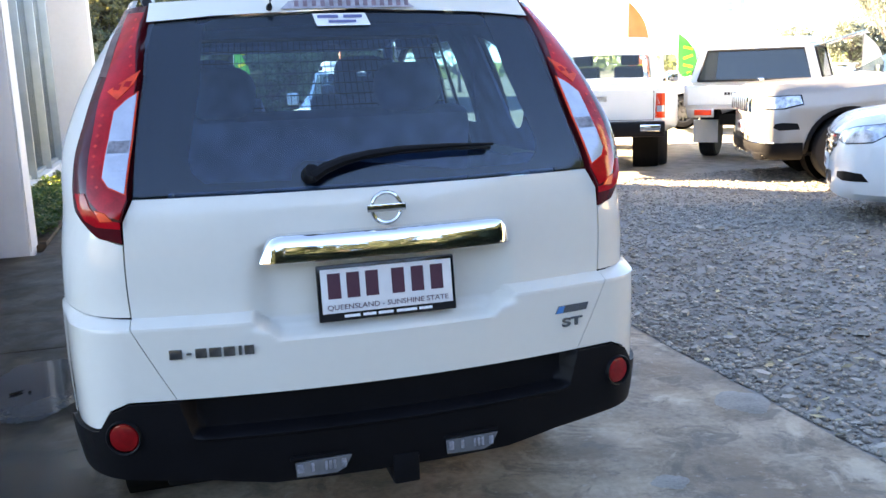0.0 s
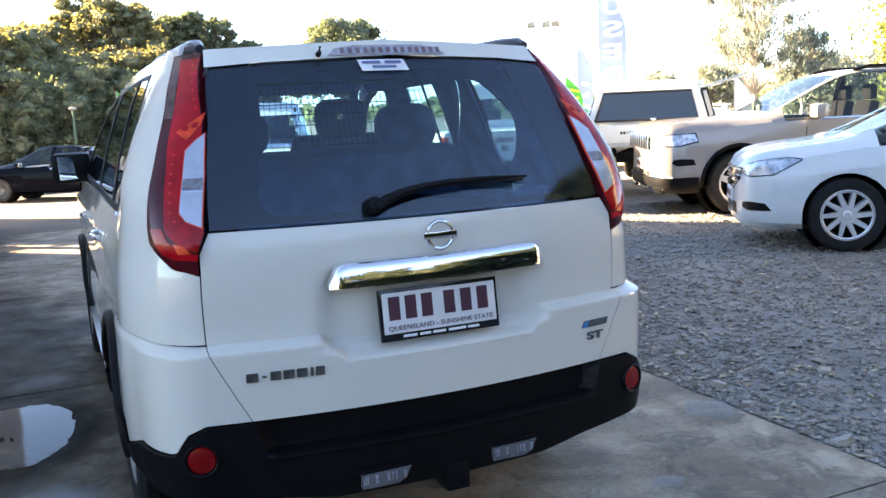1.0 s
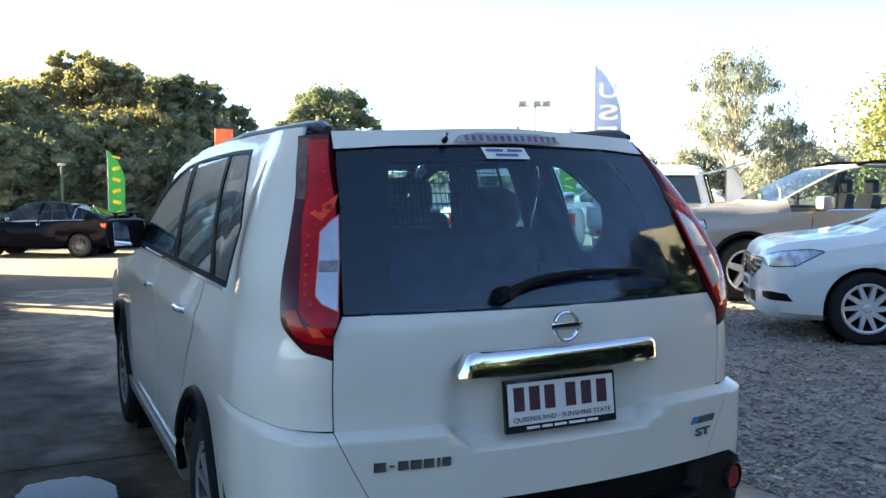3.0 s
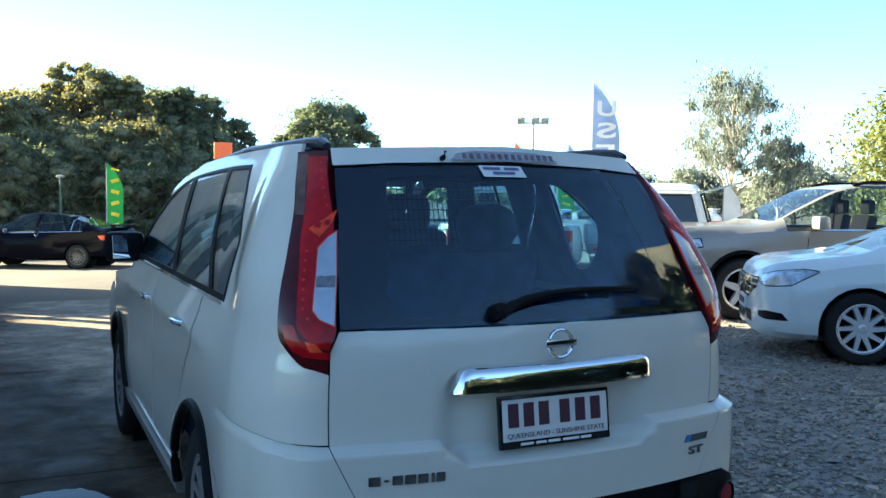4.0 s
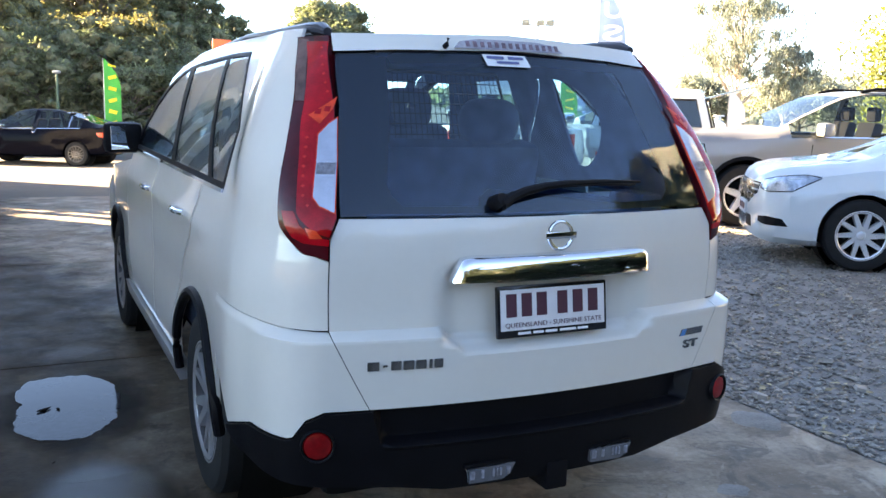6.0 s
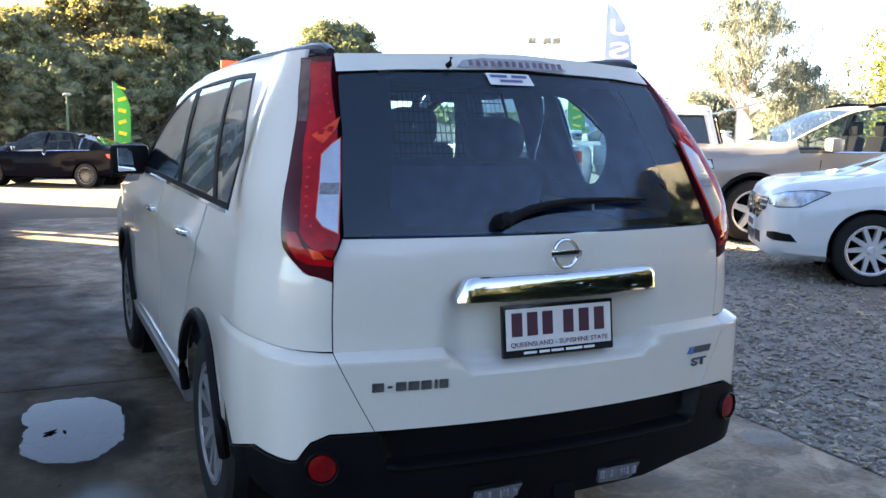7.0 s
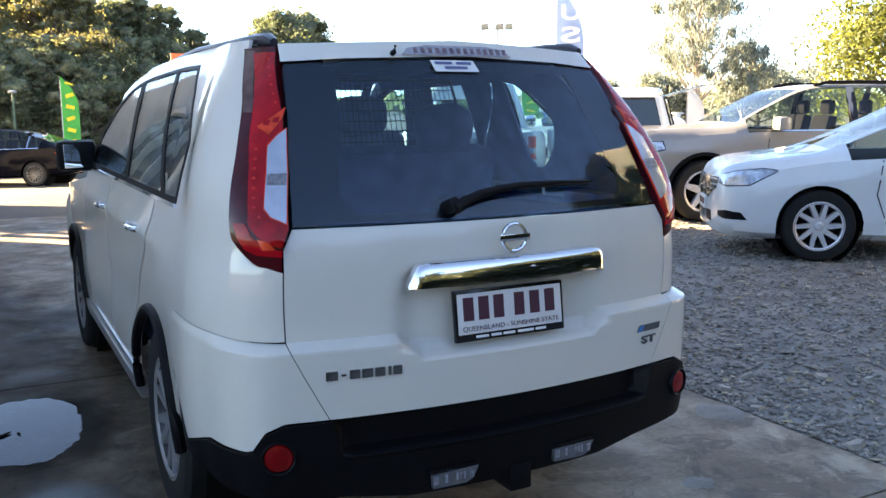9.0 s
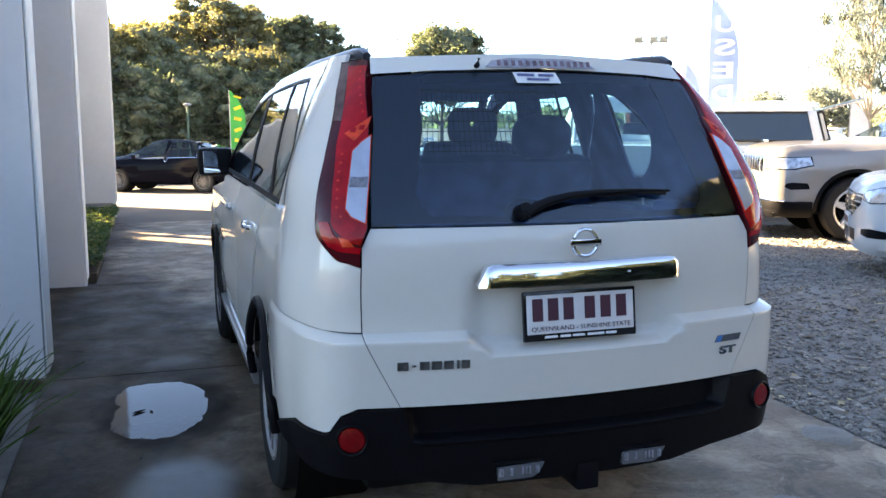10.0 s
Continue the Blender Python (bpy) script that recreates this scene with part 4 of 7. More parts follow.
for sgn in (1, -1):
    f = (lambda p: p) if sgn > 0 else mirror
    lamp = panel("tail_lamp", [f(lamp_poly)], M_DARKRED, wagon, thick=0.05, du=0.02, dz=0.02, shape=puff, label="tall red tail lamp with clear reversing lens")
    panel("red_lens", [f(red_inner)], M_RED, lamp, off=0.003, thick=0.006, du=0.02, dz=0.02, shape=puff)
    rev = panel("reversing_lens", [f(lens)], M_LENS, lamp, off=0.007, thick=0.006, shape=puff, label="clear ribbed reversing lens")
    cu, cz = sum(u for u, z in lens) / len(lens), sum(z for u, z in lens) / len(lens)
    big = [(cu + (u - cu) * 1.12, cz + (z - cz) * 1.035) for u, z in lens]
    panel("lens_surround", [f(big)], M_RED2, lamp, off=0.0045, thick=0.005, shape=puff)
    for k in range(17):
        z = 1.186 + 0.012 * k
        ua = lerp_table(z, [1.164, 1.183, 1.206, 1.30, 1.374, 1.403, 1.42], [-0.706, -0.744, -0.757, -0.755, -0.757, -0.741, -0.722])
        ub = lerp_table(z, [1.164, 1.30, 1.42], [-0.708, -0.711, -0.722])
        if ub - ua > 0.012:
            panel("lens_rib", [f([(ua + 0.003, z), (ub - 0.003, z), (ub - 0.003, z + 0.004), (ua + 0.003, z + 0.004)])], M_LENS, rev, off=0.0078, thick=0.003, shape=puff, du=0.08)
    smoke = [(u + 0.006, z) for u, z in out_edge if 1.43 < z < 1.655]
    panel("smoked_edge", [f(smoke + [(u + 0.022 + 0.12 * (z - 1.43), z) for u, z in reversed(smoke)])], M_SMOKED, lamp, off=0.0025, thick=0.004, du=0.02, shape=puff, label="smoked grey upper edge")
    panel("lower_lens", [f(lower_band)], M_RED, lamp, off=0.0025, thick=0.004, du=0.02, dz=0.02, shape=puff)
    panel("reversing_bulb", [f([(-0.755, 1.268), (-0.712, 1.268), (-0.712, 1.298), (-0.755, 1.298)])], M_BULB, rev, off=0.0085, thick=0.003, du=0.02, shape=puff)
    # The arrow's brighter red carries the sunlight caught in the lamp.
    panel("arrow_lens", [f(arrow)], M_RED2, lamp, off=0.006, thick=0.004, shape=puff)
    for q in (0.28, 0.66):
        c0 = [arrow[0][k] + (arrow[2][k] - arrow[0][k]) * q for k in (0, 1)]
        panel("arrow_cell", [f([(c0[0] - 0.002, c0[1] - 0.001), (c0[0] + 0.011, c0[1] - 0.003), (c0[0] + 0.013, c0[1] + 0.013), (c0[0] + 0.0, c0[1] + 0.012)])], M_RED, lamp, off=0.0075, thick=0.003, shape=puff)
    # Small bright patch: the sun's glow low in the lamp, put into colour.
    panel("sun_glow", [f(glow)], M_RED2, lamp, off=0.006, thick=0.004, shape=puff)
    for k in range(20):
        z = 1.625 - 0.026 * k
        if 1.39 < z < 1.49 or z < 1.18:
            continue
        c = lerp_table(z, [1.17, 1.207, 1.395, 1.49, 1.62], [-0.766, -0.783, -0.786, in_edge[3][0] - 0.026, in_edge[4][0] - 0.024])
        panel("led", [f([(c - 0.0048, z), (c, z - 0.0048), (c + 0.0048, z), (c, z + 0.0048)])], M_LED, lamp, off=0.0042, thick=0.003, shape=puff)
    bm = bmesh.new()
    o = [skin(sgn * u, z, 0.002) for u, z in [(q - 0.003, z_) for q, z_ in out_edge if 1.50 < z_ < 1.657]]
    tube(bm, o, 0.004, 6)
    part("lamp_edge_strip", bm, M_CHROME, lamp)

# chrome handle bar, badge, wiper, plate and lettering
bm = bmesh.new()
n = 44
rows = []
for k in range(n + 1):
    x = 0.011 - 0.355 * math.cos(math.pi * k / n)
    top = lerp_table(x, [-0.346, -0.325, -0.312, -0.29, 0.31, 0.340, 0.356, 0.366], [-0.030, 0.022, 0.034, 0.040, 0.040, 0.037, 0.028, -0.028])
    end = step(0.366, 0.322, abs(x - 0.010))
    yb = 0.16 * x * x - 0.020
    prof = [(0.012, -0.036), (-0.034, -0.036), (-0.0385, -0.0335), (-0.0380, -0.026), (-0.0350, -0.010), (-0.0315, 0.006), (-0.0285, 0.018), (-0.0250, 0.026), (-0.0185, 0.033), (-0.008, 0.038), (0.006, 0.040)]
    rows.append([bm.verts.new((x, yb + (a if a > 0 else a * (0.35 + 0.65 * end)), 0.998 + h * (top + 0.036) / 0.076 - 0.036 * (1 - (top + 0.036) / 0.076))) for a, h in prof])
for r0, r1 in zip(rows, rows[1:]):
    for k in range(len(r0) - 1):
        bm.faces.new((r0[k], r0[k + 1], r1[k + 1], r1[k]))
bm.faces.new(rows[0])
bm.faces.new(rows[-1][::-1])
bmesh.ops.recalc_face_normals(bm, faces=bm.faces[:])
part("chrome_bar", bm, M_CHROME, tailgate, "polished chrome garnish bar over the number plate", 50)

badge = new("badge")
badge.parent = tailgate
badge.matrix_basis = Matrix.Translation((0.004, -0.030, 1.091)) @ Matrix.Rotation(radians(86), 4, "X")
bm = bmesh.new()
ring = []
for k in range(40):
    a = k * math.tau / 40
    ring.append([bm.verts.new(((0.041 + 0.006 * math.cos(b)) * math.cos(a), (0.041 + 0.006 * math.cos(b)) * math.sin(a), 0.004 + 0.006 * math.sin(b))) for b in (j * math.tau / 8 for j in range(8))])
for k in range(40):
    for j in range(8):
        bm.faces.new((ring[k][j], ring[(k + 1) % 40][j], ring[(k + 1) % 40][(j + 1) % 8], ring[k][(j + 1) % 8]))
part("ring", bm, M_CHROME, badge)
bm = bmesh.new()
box(bm, (0, 0, 0.007), (0.108, 0.020, 0.008), 0.002)
part("bar", bm, M_CHROME, badge)

bm = bmesh.new()
wp = [(-0.186, 1.186), (-0.15, 1.205), (-0.10, 1.222), (-0.03, 1.235), (0.06, 1.243), (0.2, 1.245), (0.335, 1.241)]
tube(bm, [skin(ux(x, z), z, 0.045) for x, z in wp], [0.018, 0.016, 0.014, 0.012, 0.010, 0.007, 0.004], 8)
wiper = part("rear_wiper", bm, M_BLACK, tailgate)
bm = bmesh.new()
p = skin(ux(-0.19, 1.184), 1.184, 0.0)
tube(bm, [p, p + Vector((0, -0.05, 0.02))], [0.024, 0.018], 14)
part("wiper_pivot", bm, M_BLACK, wiper)
bm = bmesh.new()
tube(bm, [skin(ux(x, z), z - 0.010, 0.018) for x, z in wp[2:]], 0.006, 6)
part("wiper_blade", bm, M_RUBBER, wiper)

tilt = math.atan2(0.02, 0.15)
PM = Matrix.Translation((0, -0.018, 0.8625)) @ Matrix.Rotation(radians(90) - tilt, 4, "X")
bm = bmesh.new()
box(bm, (0, 0, -0.002), (0.392, 0.156, 0.016), 0.004)
bm.transform(PM)
pf = part("number_plate", bm, M_TRIM, tailgate, "white number plate in a black surround")
bm = bmesh.new()
box(bm, (0, 0.006, 0.007), (0.372, 0.122, 0.004), 0.001)
bm.transform(PM)
part("plate_face", bm, M_PLATE, pf)
for k, x in enumerate((-0.150, -0.097, -0.044, 0.030, 0.086, 0.142)):
    bm = bmesh.new()
    box(bm, (x, 0.020, 0.0095), (0.036, 0.070, 0.002), 0)
    bm.transform(PM)
    part("plate_bar", bm, M_MAROON, pf)
words("plate_words", "QUEENSLAND - SUNSHINE STATE", 0.020, PM @ Matrix.Translation((0, -0.040, 0.0098)), M_MAROON, pf, 0.0005, 0.345)
for x, w_ in ((-0.105, 0.044), (-0.056, 0.036), (-0.010, 0.042), (0.050, 0.058), (0.105, 0.038)):
    bm = bmesh.new()
    box(bm, (x, -0.0655, 0.0068), (w_, 0.0075, 0.002), 0)
    bm.transform(PM)
    part("surround_bar", bm, M_PRINT, pf)


def on_tail(x, z, off):
    """The pose on the tail's skin, its z outward."""
    a, b = skin(ux(x, z), z, off), skin(ux(x + 0.01, z), z, off)
    c = skin(ux(x, z), z + 0.01, off)
    ex = (b - a).normalized()
    ez = ex.cross(c - a).normalized()
    ey = ez.cross(ex)
    return Matrix.Translation(a) @ Matrix((ex, ey, ez)).transposed().to_4x4()


M_RAIL = mat("dark_grey_rail", (0.05, 0.055, 0.07), 0.3, metal=0.4, vary=0.1)
M_BADGE = mat("dark_chrome", (0.22, 0.23, 0.24), 0.22, metal=0.9, vary=0.1, scale=30)
for x, w_ in ((-0.570, 0.034), (-0.537, 0.014), (-0.506, 0.030), (-0.470, 0.032), (-0.434, 0.030), (-0.406, 0.009), (-0.383, 0.026)):
    bm = bmesh.new()
    box(bm, (0, 0, 0), (w_, 0.026 if w_ > 0.02 else (0.006 if w_ > 0.01 else 0.026), 0.006), 0.0015)
    bm.transform(on_tail(x, 0.736, 0.003))
    part("badge_bar", bm, M_BADGE, tailgate)
bm = bmesh.new()
prism(bm, [(-0.060, -0.011), (0.050, -0.011), (0.058, 0.011), (-0.048, 0.011)], 0.004, on_tail(0.557, 0.740, 0.0))
eco = part("badge_plaque", bm, M_BADGE, tailgate)
bm = bmesh.new()
prism(bm, [(-0.059, -0.010), (-0.036, -0.010), (-0.028, 0.010), (-0.048, 0.010)], 0.005, on_tail(0.557, 0.740, 0.0))
part("badge_tip", bm, mat("blue_enamel", (0.02, 0.18, 0.45), 0.3), eco)
words("badge_letters", "ST", 0.036, on_tail(0.556, 0.697, 0.002), M_BADGE, tailgate, 0.003, 0.072, bold=0.001)
bm = bmesh.new()
a, b, c, d = [skin(ux(x, z), z, 0.010) for x, z in ((-0.110, 1.590), (0.046, 1.590), (0.036, 1.626), (-0.118, 1.626))]
f = bm.faces.new([bm.verts.new(v) for v in (a, b, c, d)])
r = bmesh.ops.extrude_face_region(bm, geom=[f])
bmesh.ops.translate(bm, verts=[v for v in r["geom"] if isinstance(v, bmesh.types.BMVert)], vec=(0, -0.001, 0.0005))
bmesh.ops.recalc_face_normals(bm, faces=bm.faces[:])
st = part("sticker", bm, M_PRINT, tailgate, "white dealer sticker with small blue print")
M_INK = mat("blue_ink", (0.12, 0.14, 0.30), 0.6)
for x0, x1, z0, z1 in ((-0.105, -0.045, 1.613, 1.622), (-0.03, 0.025, 1.613, 1.622), (-0.075, 0.005, 1.599, 1.607)):
    bm = bmesh.new()
    fs_ = bm.faces.new([bm.verts.new(skin(ux(x, z), z, 0.0135)) for x, z in ((x0, z0), (x1, z0), (x1, z1), (x0, z1))])
    bmesh.ops.recalc_face_normals(bm, faces=bm.faces[:])
    part("ink_bar", bm, M_INK, st)

# bumper
up = xz([(-0.6875, 0.826), (-0.578, 0.608), (-0.70, 0.608)]) + [(-0.745, 0.585), (-0.775, 0.532), (-0.79, 0.526), (-0.947, 0.527), (-1.131, 0.467), (-1.17, 0.52), (-1.24, 0.60), (-1.30, 0.66), (-1.30, 0.8445), (-1.095, 0.8445), (-0.945, 0.8405), (-0.83, 0.8315)]
for p in (up, mirror(up)):
    panel("bumper_corner", [p], M_WHITE, wagon, du=0.03, zs=[0.77 + 0.01 * k for k in range(8)])
low = xz([(-0.573, 0.604), (-0.70, 0.603)]) + [(-0.743, 0.580), (-0.773, 0.527), (-0.79, 0.522), (-0.947, 0.522), (-1.125, 0.462), (-1.06, 0.43), (-0.90, 0.405), (-0.80, 0.392)] + xz([(-0.62, 0.376), (-0.50, 0.366), (-0.34, 0.338), (0.34, 0.338), (0.50, 0.366), (0.62, 0.376)]) + [(0.80, 0.392), (0.90, 0.405), (1.06, 0.43), (1.125, 0.462), (0.947, 0.522), (0.79, 0.522), (0.773, 0.527), (0.743, 0.580)] + xz([(0.70, 0.603), (0.573, 0.604)])
inset = lambda u, z: 0.012 + 0.010 * math.exp(-((z - 0.497) / 0.008) ** 2) * step(0.56, 0.50, abs(u)) - 0.05 * step(0.562 - 0.25 * (0.60 - z) + 0.007, 0.562 - 0.25 * (0.60 - z) - 0.007, abs(u)) * step(0.498, 0.512, z)
bumper = panel("rear_bumper", [low], M_BLACK, wagon, du=0.02, zs=[0.476 + 0.005 * k for k in range(9)], shape=inset, label="matt black plastic lower bumper")
for s in (-1, 1):
    bm = bmesh.new()
    lathe(bm, [(0.01, 0.042), (-0.004, 0.042), (-0.009, 0.038), (-0.011, 0.03), (-0.012, 0.004)], axis="y", sides=28)
    q = skin(ux(0.712 * s, 0.514), 0.514, 0.007)
    bm.transform(Matrix.Translation(q) @ Matrix.Rotation(radians(18 * s), 4, "Z"))
    refl = part("round_reflector", bm, M_REFLECT, bumper, "round red bumper reflector")
    bm = bmesh.new()
    lathe(bm, [(0.012, 0.050), (-0.010, 0.049), (-0.014, 0.046), (-0.012, 0.0425), (0.010, 0.0425)], axis="y", sides=28)
    bm.transform(Matrix.Translation(q) @ Matrix.Rotation(radians(18 * s), 4, "Z"))
    part("reflector_ring", bm, M_BLACK, refl)
    bm = bmesh.new()
    poly = [(0.085, 0.024), (-0.075, 0.020), (-0.072, -0.022), (0.040, -0.024), (0.066, -0.012)]
    prism(bm, poly, 0.016, Matrix.Translation(skin(ux(0.213 * s, 0.382), 0.382, 0.012)) @ Matrix.Rotation(radians(90), 4, "X"))
    lampb = part("bumper_lamp", bm, M_FOGLENS, bumper, "clear bumper lamp")
    q = skin(ux(0.213 * s, 0.382), 0.382, 0.03)
    for dx, w_ in ((-0.060, 0.016), (-0.026, 0.010), (0.012, 0.008), (0.024, 0.008), (0.036, 0.008), (0.062, 0.014)):
        bm = bmesh.new()
        box(bm, (q.x + dx, q.y + 0.004, q.z + 0.002), (w_, 0.010, 0.026), 0.003)
        part("lamp_rib", bm, M_BULB, lampb)
    bm = bmesh.new()
    box(bm, (q.x + 0.004 * s, q.y + 0.012, q.z + 0.030), (0.165, 0.012, 0.010), 0.003)
    part("lamp_hood", bm, M_BLACK, lampb)
bm = bmesh.new()
box(bm, (0.025, 0.03, 0.335), (0.078, 0.17, 0.092), 0.008)
tow = part("tow_bar", bm, M_BLACK, wagon)
bm = bmesh.new()
box(bm, (0.135, 0.02, 0.345), (0.078, 0.05, 0.05), 0.010)
part("tow_socket", bm, M_BLACK, tow)

panel("bumper_liner", [[(-0.78, 0.40), (0.78, 0.40), (0.78, 0.66), (-0.78, 0.66)]], M_UNDER, wagon, off=-0.075, thick=0.01, du=0.1, dz=0.1)

# flanks
ARCH = 0.40
for s in (1, -1):
    f = (lambda p: p) if s > 0 else mirror
    cut = (s * uy(1.0, 0), 0.345, ARCH)
    edge = [(u - 0.006, z) for u, z in out_edge]
    quarter = [f([(ux(-0.6885, 0.831), 0.831), (-0.83, 0.834), (-0.945, 0.843), (-1.095, 0.847), (-1.30, 0.847), (-1.30, 0.36), (uy(1.50, 0), 0.36), (uy(1.50, 0), 0.56), (uy(1.20, 0), 0.86), (uy(1.05, 0), 1.0), (uy(1.0, 0), 1.17), (-1.356, 1.172), (-1.18, 1.172), *edge[20:33], (ux(-0.6885, 1.027), 1.027)]),
               f([(-1.356, 1.172), (-1.305, 1.364), (-1.43, 1.536), (-1.56, 1.634), (-1.56, 1.69), (edge[0][0], 1.69), *edge[0:19], (edge[19][0], 1.172)]),
               f([(edge[19][0], 1.172), edge[20], (-1.18, 1.172)]),
               f([(-1.56, 1.69), (-1.56, 1.634)] + round_line([(uy(1.4, 0), 1.634), (uy(2.0, 0), 1.610), (uy(2.3, 0), 1.575), (uy(2.55, 0), 1.505)]) + round_line([(uy(2.56, 0), 1.545), (uy(2.4, 0), 1.604), (uy(2.2, 0), 1.645), (uy(2.0, 0), 1.668), (uy(1.5, 0), 1.686)]))]
    panel("quarter_panel", quarter, M_WHITE, wagon, cut=cut, du=0.04, dz=0.03, angle=60)
    # doors, below the windows
    rd = [f([(uy(1.07, 0), 1.0), (uy(1.22, 0), 0.86), (uy(1.516, 0), 0.56), (uy(1.516, 0), 0.40), (uy(2.08, 0), 0.40), (uy(2.08, 0), 1.17), (uy(1.02, 0), 1.17)])]
    fd = [f([(uy(2.092, 0), 0.40), (uy(3.05, 0), 0.40), (uy(3.10, 0), 0.75), (uy(3.02, 0), 1.13), (uy(2.95, 0), 1.17), (uy(2.092, 0), 1.17)])]
    d1 = panel("rear_door", rd, M_WHITE, wagon, cut=cut)
    d2 = panel("front_door", fd, M_WHITE, wagon)
    panel("front_wing", [f([(uy(3.062, 0), 0.36), (uy(4.3, 0), 0.36), (uy(4.3, 0), 0.90), (uy(3.9, 0), 1.0), (uy(3.03, 0), 1.10), (uy(3.112, 0), 0.75)])], M_WHITE, wagon, cut=(s * uy(3.62, 0), 0.345, ARCH))
    # black window surround, then the panes
    slim = [[(-1.356, 1.172), (uy(2.98, 0), 1.172), (uy(2.955, 0), 1.190), (-1.358, 1.190)],
            round_line([(uy(2.98, 0), 1.172), (uy(2.75, 0), 1.38), (uy(2.55, 0), 1.50), (uy(2.3, 0), 1.575), (uy(2.0, 0), 1.610), (uy(1.4, 0), 1.634), (-1.56, 1.634)]) + round_line([(-1.56, 1.618), (uy(1.4, 0), 1.618), (uy(2.0, 0), 1.594), (uy(2.28, 0), 1.559), (uy(2.51, 0), 1.486), (uy(2.70, 0), 1.374), (uy(2.925, 0), 1.186)]),
            [(-1.372, 1.186), (-1.324, 1.364), (-1.447, 1.529), (-1.568, 1.612), (-1.56, 1.634), (-1.43, 1.536), (-1.305, 1.364), (-1.356, 1.172)]]
    if s > 0:
        bars = slim + [[(uy(0.865, 0), 1.188), (uy(0.930, 0), 1.188), (uy(1.435, 0), 1.618), (uy(1.375, 0), 1.618)],
                       [(uy(1.675, 0), 1.188), (uy(1.745, 0), 1.188), (uy(2.125, 0), 1.580), (uy(2.04, 0), 1.592)]]
    else:
        bars = slim + [[(uy(1.15, 0), 1.188), (uy(1.23, 0), 1.188), (uy(0.99, 0), 1.618), (uy(0.92, 0), 1.618)],
                       [(uy(2.03, 0), 1.188), (uy(2.20, 0), 1.188), (uy(1.95, 0), 1.594), (uy(1.80, 0), 1.602)]]
    panel("window_surround", [f(b) for b in bars], M_BLACK, wagon, off=0.003, thick=0.02, label="gloss black window surround")
    panel("belt_moulding", [f([(-1.36, 1.160), (uy(2.98, 0), 1.160), (uy(2.98, 0), 1.172), (-1.36, 1.172)])], M_CHROME, wagon, off=0.008, thick=0.02)
    q0, q1, w0, w1 = (0.90, 1.40, 1.71, 2.08) if s > 0 else (1.19, 0.955, 2.12, 1.88)
    for nm, pg in (("quarter_window", [(-1.362, 1.182), (uy(q0, 0), 1.182), (uy(q1, 0), 1.614), (-1.56, 1.614), (-1.45, 1.530), (-1.318, 1.364)]),
                   ("rear_side_window", [(uy(q0, 0), 1.182), (uy(w0, 0), 1.182), (uy(w1, 0), 1.588), (uy(q1, 0), 1.614)]),
                   ("front_side_window", [(uy(w0, 0), 1.182), (uy(2.92, 0), 1.182), (uy(2.69, 0), 1.37), (uy(2.50, 0), 1.48), (uy(2.28, 0), 1.555), (uy(w1, 0), 1.588)])):
        panel(nm, [f(pg)], M_GLASS, wagon, off=0.0, thick=0.004, du=0.15, dz=0.12).visible_shadow = False
    for door, y0_, y1_ in ((d1, 1.20, 1.40), (d2, 2.10, 2.30)):
        bm = bmesh.new()
        pts = [skin(s * uy(y0_ + (y1_ - y0_) * t, 0), 1.028, 0.004 + 0.024 * math.sin(math.pi * t) ** 0.5) for t in (0, 0.08, 0.25, 0.5, 0.75, 0.92, 1)]
        tube(bm, pts, 0.011, 8)
        part("door_handle", bm, M_CHROME, door, "chrome pull handle")
    bm = bmesh.new()
    arcp = [skin(s * uy(1.0 + (ARCH + 0.012) * math.cos(a), 0), 0.345 + (ARCH + 0.012) * math.sin(a), 0.006) for a in (radians(2 + 176 * k / 26) for k in range(27))]
    tube(bm, arcp, 0.020, 8)
    part("wheel_arch_moulding", bm, M_BLACK, wagon)
    bm = bmesh.new()
    tube(bm, [skin(s * uy(3.62 + (ARCH + 0.012) * math.cos(a), 0), 0.345 + (ARCH + 0.012) * math.sin(a), 0.006) for a in (radians(2 + 176 * k / 26) for k in range(27))], 0.020, 8)
    part("wheel_arch_moulding", bm, M_BLACK, wagon)
    panel("sill_moulding", [f([(uy(1.42, 0), 0.30), (uy(3.22, 0), 0.30), (uy(3.22, 0), 0.385), (uy(1.42, 0), 0.385)])], M_ALLOY, wagon, off=0.02, thick=0.05, label="silver side step moulding")
    # inner trim: wide tail pillar round the quarter window, centre pillar, roof rail and belt
    hole = round_line([(0.862, 1.585), (0.71, 1.562), (0.630, 1.506), (0.628, 1.416), (0.742, 1.31), (0.90, 1.222), (0.989, 1.218)], 3)
